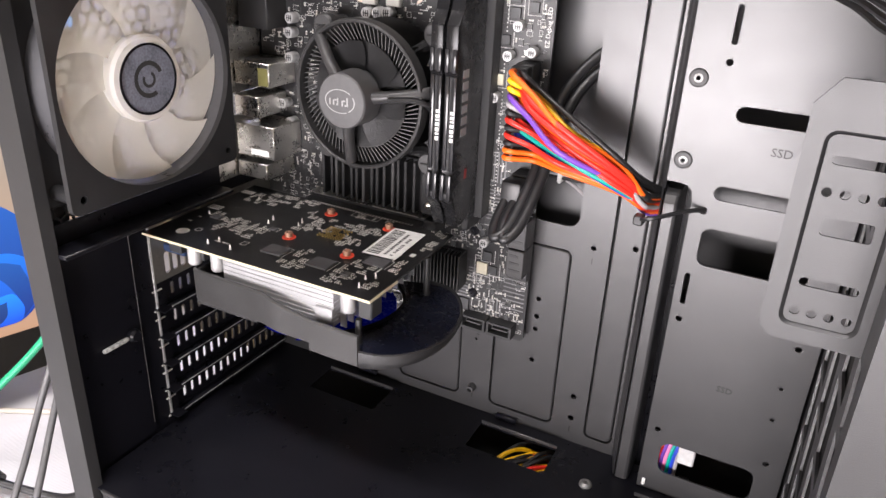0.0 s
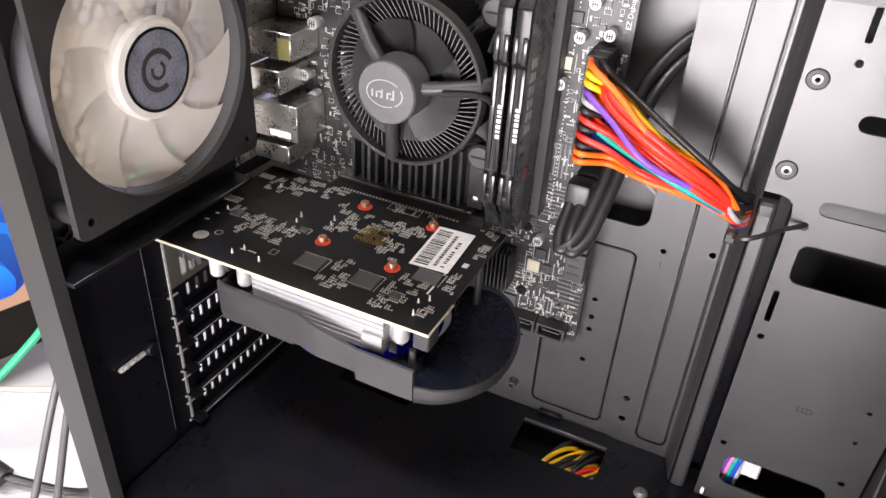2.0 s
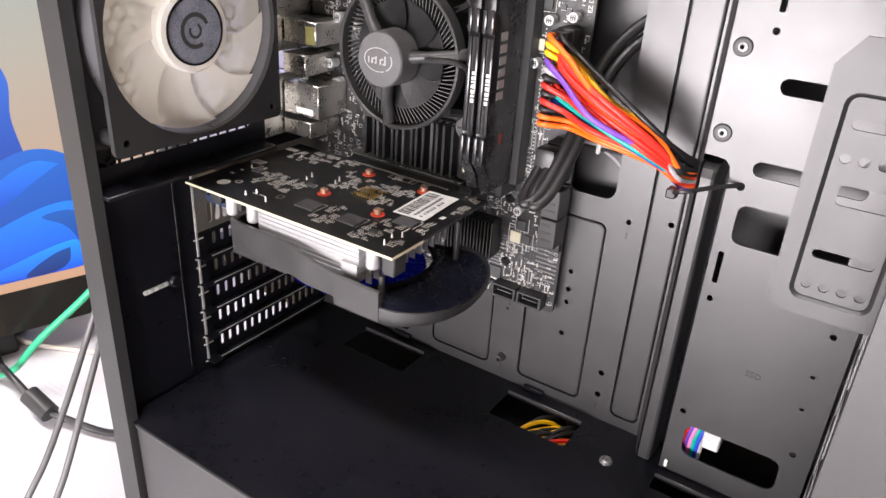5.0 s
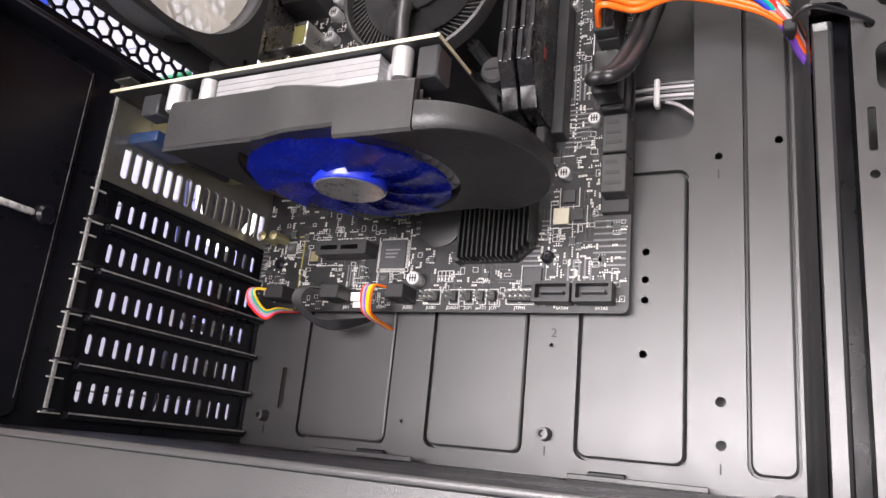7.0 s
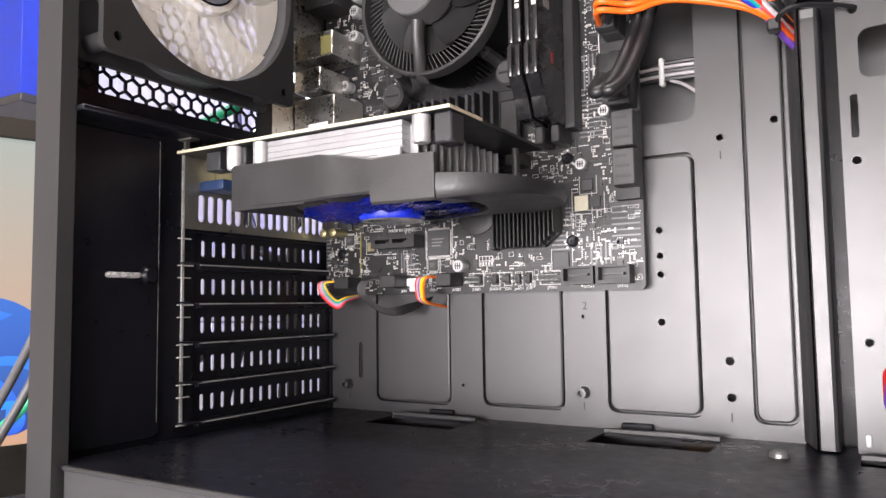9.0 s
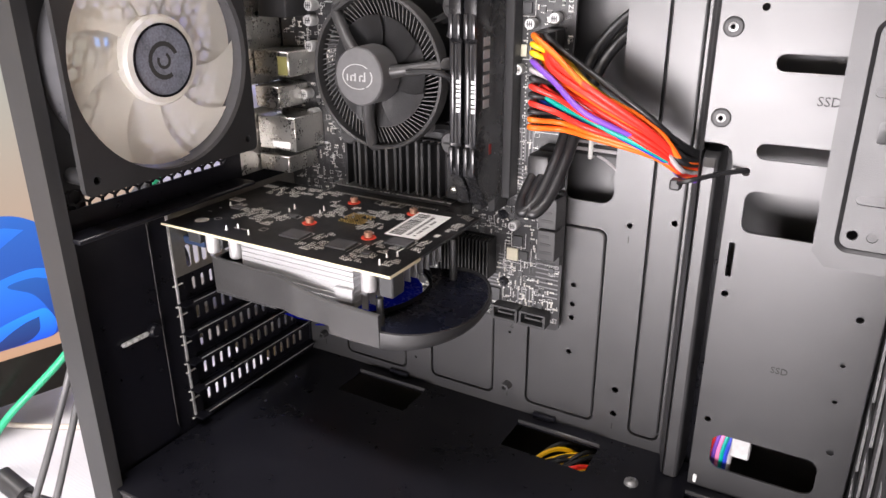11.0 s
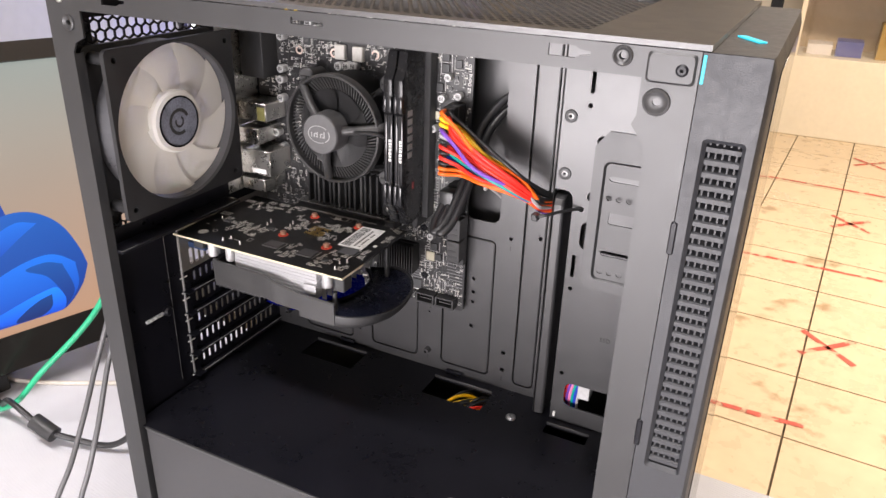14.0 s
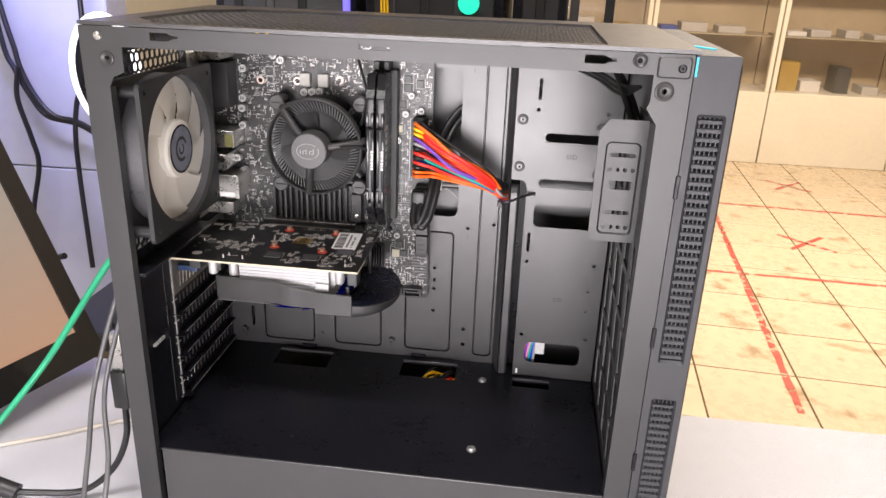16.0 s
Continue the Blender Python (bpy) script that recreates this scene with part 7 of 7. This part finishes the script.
def shop_floor():
    f = new("floor")
    f.matrix_world = Matrix.Translation((1.2, 1.25, FLOOR))
    tagged(f, "cream tiled shop floor, stained, with red tape marks", "floor", kind="structure")
    bpy.context.view_layer.update()
    m = mat("cream_tile", (0.62, 0.495, 0.34), 0.3, 0, 0.10, 2.5)
    nt = m.node_tree
    b = nt.nodes["Principled BSDF"]
    src = b.inputs["Base Color"].links[0].from_socket
    tex, rmp = nt.nodes.new("ShaderNodeTexNoise"), nt.nodes.new("ShaderNodeValToRGB")
    tex.inputs["Scale"].default_value, tex.inputs["Detail"].default_value = 9, 8
    geo = nt.nodes.new("ShaderNodeNewGeometry")
    nt.links.new(geo.outputs["Position"], tex.inputs["Vector"])
    rmp.color_ramp.elements[0].position, rmp.color_ramp.elements[1].position = 0.60, 0.70
    nt.links.new(tex.outputs["Fac"], rmp.inputs[0])
    mx = nt.nodes.new("ShaderNodeMix")
    mx.data_type = "RGBA"
    mx.inputs[7].default_value = (0.25, 0.15, 0.07, 1)
    sc = nt.nodes.new("ShaderNodeMath")
    sc.operation = "MULTIPLY"
    sc.inputs[1].default_value = 0.65
    nt.links.new(rmp.outputs[0], sc.inputs[0])
    nt.links.new(sc.outputs[0], mx.inputs[0])
    nt.links.new(src, mx.inputs[6])
    nt.links.new(mx.outputs[2], b.inputs["Base Color"])
    rot = Matrix.Rotation(radians(-3.5), 4, "Z")
    me = None
    rest = BM()
    S = 0.33
    for i in range(-11, 16):
        for j in range(-13, 13):
            near = -1 <= i <= 8 and -1 <= j <= 10
            p = Matrix.Translation((1.23, 1.28, FLOOR)) @ rot @ Matrix.Translation((S * i, S * j, 0))
            if not (-2.4 < p.translation.x < 6.2 and -2.9 < p.translation.y < 5.2):
                continue
            if near:
                if me is None:
                    bm = BM()
                    box(bm, 0.003, S - 0.003, 0.003, S - 0.003, -0.02, 0, 0.0015, 1)
                    ob = part("tile", bm, m, f)
                    me = ob.data
                else:
                    ob = new("tile", me)
                    ob.parent = f
                    ob.matrix_parent_inverse = f.matrix_world.inverted()
                ob.matrix_world = p
            else:
                q = [p @ Vector(c) for c in ((0.003, 0.003, 0), (S - 0.003, 0.003, 0), (S - 0.003, S - 0.003, 0), (0.003, S - 0.003, 0))]
                a = [rest.verts.new(c) for c in q]
                d = [rest.verts.new(c - Vector((0, 0, 0.02))) for c in q]
                rest.faces.new(a)
                for k in range(4):
                    rest.faces.new((a[k], d[k], d[(k + 1) % 4], a[(k + 1) % 4]))
    tagged(part("tile_field", rest, m, f), kind="stuff")
    tape = mat("red_tape", (0.50, 0.085, 0.06), 0.6, 0, 0.5, 45)
    nt = tape.node_tree
    wear, cut = nt.nodes.new("ShaderNodeTexNoise"), nt.nodes.new("ShaderNodeMapRange")
    wear.inputs["Scale"].default_value, wear.inputs["Detail"].default_value = 26, 6
    cut.inputs["From Min"].default_value, cut.inputs["From Max"].default_value = 0.50, 0.60
    cut.inputs["To Max"].default_value = 0.85
    bare, mixs = nt.nodes.new("ShaderNodeBsdfTransparent"), nt.nodes.new("ShaderNodeMixShader")
    gp = nt.nodes.new("ShaderNodeNewGeometry")
    nt.links.new(gp.outputs["Position"], wear.inputs["Vector"])
    nt.links.new(wear.outputs["Fac"], cut.inputs[0])
    nt.links.new(cut.outputs[0], mixs.inputs[0])
    nt.links.new(nt.nodes["Principled BSDF"].outputs[0], mixs.inputs[1])
    nt.links.new(bare.outputs[0], mixs.inputs[2])
    nt.links.new(mixs.outputs[0], nt.nodes["Material Output"].inputs[0])
    r = random.Random(4)

    def strip(a, b, w):
        a, b = Vector((*a, FLOOR + 0.0015)), Vector((*b, FLOOR + 0.0015))
        d = (b - a).normalized()
        s = Vector((-d.y, d.x, 0)) * w / 2
        bm = BM()
        n = max(2, int((b - a).length / 0.05))
        L, R = [], []
        for k in range(n + 1):
            c = a.lerp(b, k / n)
            L.append(bm.verts.new(c + s * r.uniform(0.7, 1.1)))
            R.append(bm.verts.new(c - s * r.uniform(0.7, 1.1)))
        for k in range(n):
            bm.faces.new((L[k], R[k], R[k + 1], L[k + 1]))
        t = thing("floor_tape", ((a.x + b.x) / 2, (a.y + b.y) / 2, FLOOR), "worn red tape stuck on the tiles", "tape", "red tape marks")
        part("tape", bm, tape, t)
    strip((1.195, 1.38), (1.385, 3.60), 0.028)
    strip((0.35, 2.55), (2.6, 2.47), 0.024)
    strip((0.35, 3.68), (2.6, 3.55), 0.024)
    strip((0.38, 1.39), (0.62, 1.395), 0.024)
    for x, y, s in ((1.73, 3.0, 0.11), (1.97, 4.11, 0.11), (0.67, 1.885, 0.08), (0.745, 3.14, 0.08), (0.85, 4.25, 0.08)):
        strip((x - s, y - s), (x + s, y + s), 0.024)
        strip((x - s, y + s), (x + s, y - s), 0.024)


shop_floor()


def cabinets():
    wm, tan = mat("cabinet_white", (0.75, 0.68, 0.55), 0.4, 0, 0.05, 4), mat("tan_back", (0.50, 0.38, 0.24), 0.5, 0, 0.15, 4)
    glass = bpy.data.materials.new("cabinet_glass")
    glass.use_nodes = True
    nt = glass.node_tree
    gl, tr, mx = nt.nodes.new("ShaderNodeBsdfGlossy"), nt.nodes.new("ShaderNodeBsdfTransparent"), nt.nodes.new("ShaderNodeMixShader")
    gl.inputs["Roughness"].default_value = 0.05
    mx.inputs[0].default_value = 0.12
    nt.links.new(tr.outputs[0], mx.inputs[1])
    nt.links.new(gl.outputs[0], mx.inputs[2])
    nt.links.new(mx.outputs[0], nt.nodes["Material Output"].inputs[0])
    r = random.Random(9)
    Y = 4.70
    edges = [0.30, 1.08, 1.93, 2.80, 3.70]
    for k, (x0, x1) in enumerate(zip(edges, edges[1:])):
        c = thing("display_cabinet", ((x0 + x1) / 2, Y + 0.2, FLOOR), "white display cabinet with glass doors and tan back", "cabinet", "row of display cabinets")
        bm = BM()
        box(bm, x0 + 0.004, x1 - 0.004, Y, Y + 0.45, FLOOR, -0.36, 0.004, 1)
        part("base", bm, wm, c, "white base cupboard")
        bm = BM()
        box(bm, x0 + 0.004, x1 - 0.004, Y + 0.42, Y + 0.45, -0.359, 1.20)
        part("back", bm, tan, c, "tan back board")
        for x in (x0 + 0.004, x1 - 0.034):
            bm = BM()
            box(bm, x, x + 0.030, Y, Y + 0.035, -0.359, 1.20, 0.003, 1)
            part("post", bm, wm, c, "white door post")
        bm = BM()
        box(bm, x0 + 0.036, x1 - 0.036, Y + 0.012, Y + 0.018, -0.355, 1.16)
        pane = part("glass_door", bm, glass, c, "clear glass door")
        pane.visible_shadow = False
        for z in (-0.05 + 0.06, 0.42):
            bm = BM()
            box(bm, x0 + 0.036, x1 - 0.036, Y + 0.05, Y + 0.41, z - 0.008, z, 0.001, 1)
            part("shelf", bm, mat("shelf_tan", (0.4, 0.33, 0.22), 0.4), c)
        bm = BM()
        box(bm, x0 + 0.004, x1 - 0.004, Y, Y + 0.45, 1.2005, 1.26, 0.003, 1)
        part("top", bm, wm, c)
        x = x0 + 0.08
        while x < x1 - 0.2:
            w = r.uniform(0.08, 0.22)
            for z, hi in ((0.010, 0.07), (-0.36, 0.22)):
                h = r.uniform(0.03, hi)
                col = r.choice(((0.5, 0.45, 0.4), (0.05, 0.05, 0.05), (0.02, 0.35, 0.4), (0.4, 0.25, 0.05), (0.03, 0.06, 0.3), (0.7, 0.65, 0.6)))
                s = thing("goods_box", (x + w / 2, Y + 0.2, z), "small boxed goods on the cabinet shelf", "box", "goods in the cabinets")
                bm = BM()
                box(bm, x, x + w, Y + 0.12, Y + 0.30, z, z + h, 0.003, 1)
                part("carton", bm, mat("goods", col, 0.5), s)
            x += w + r.uniform(0.02, 0.10)


cabinets()
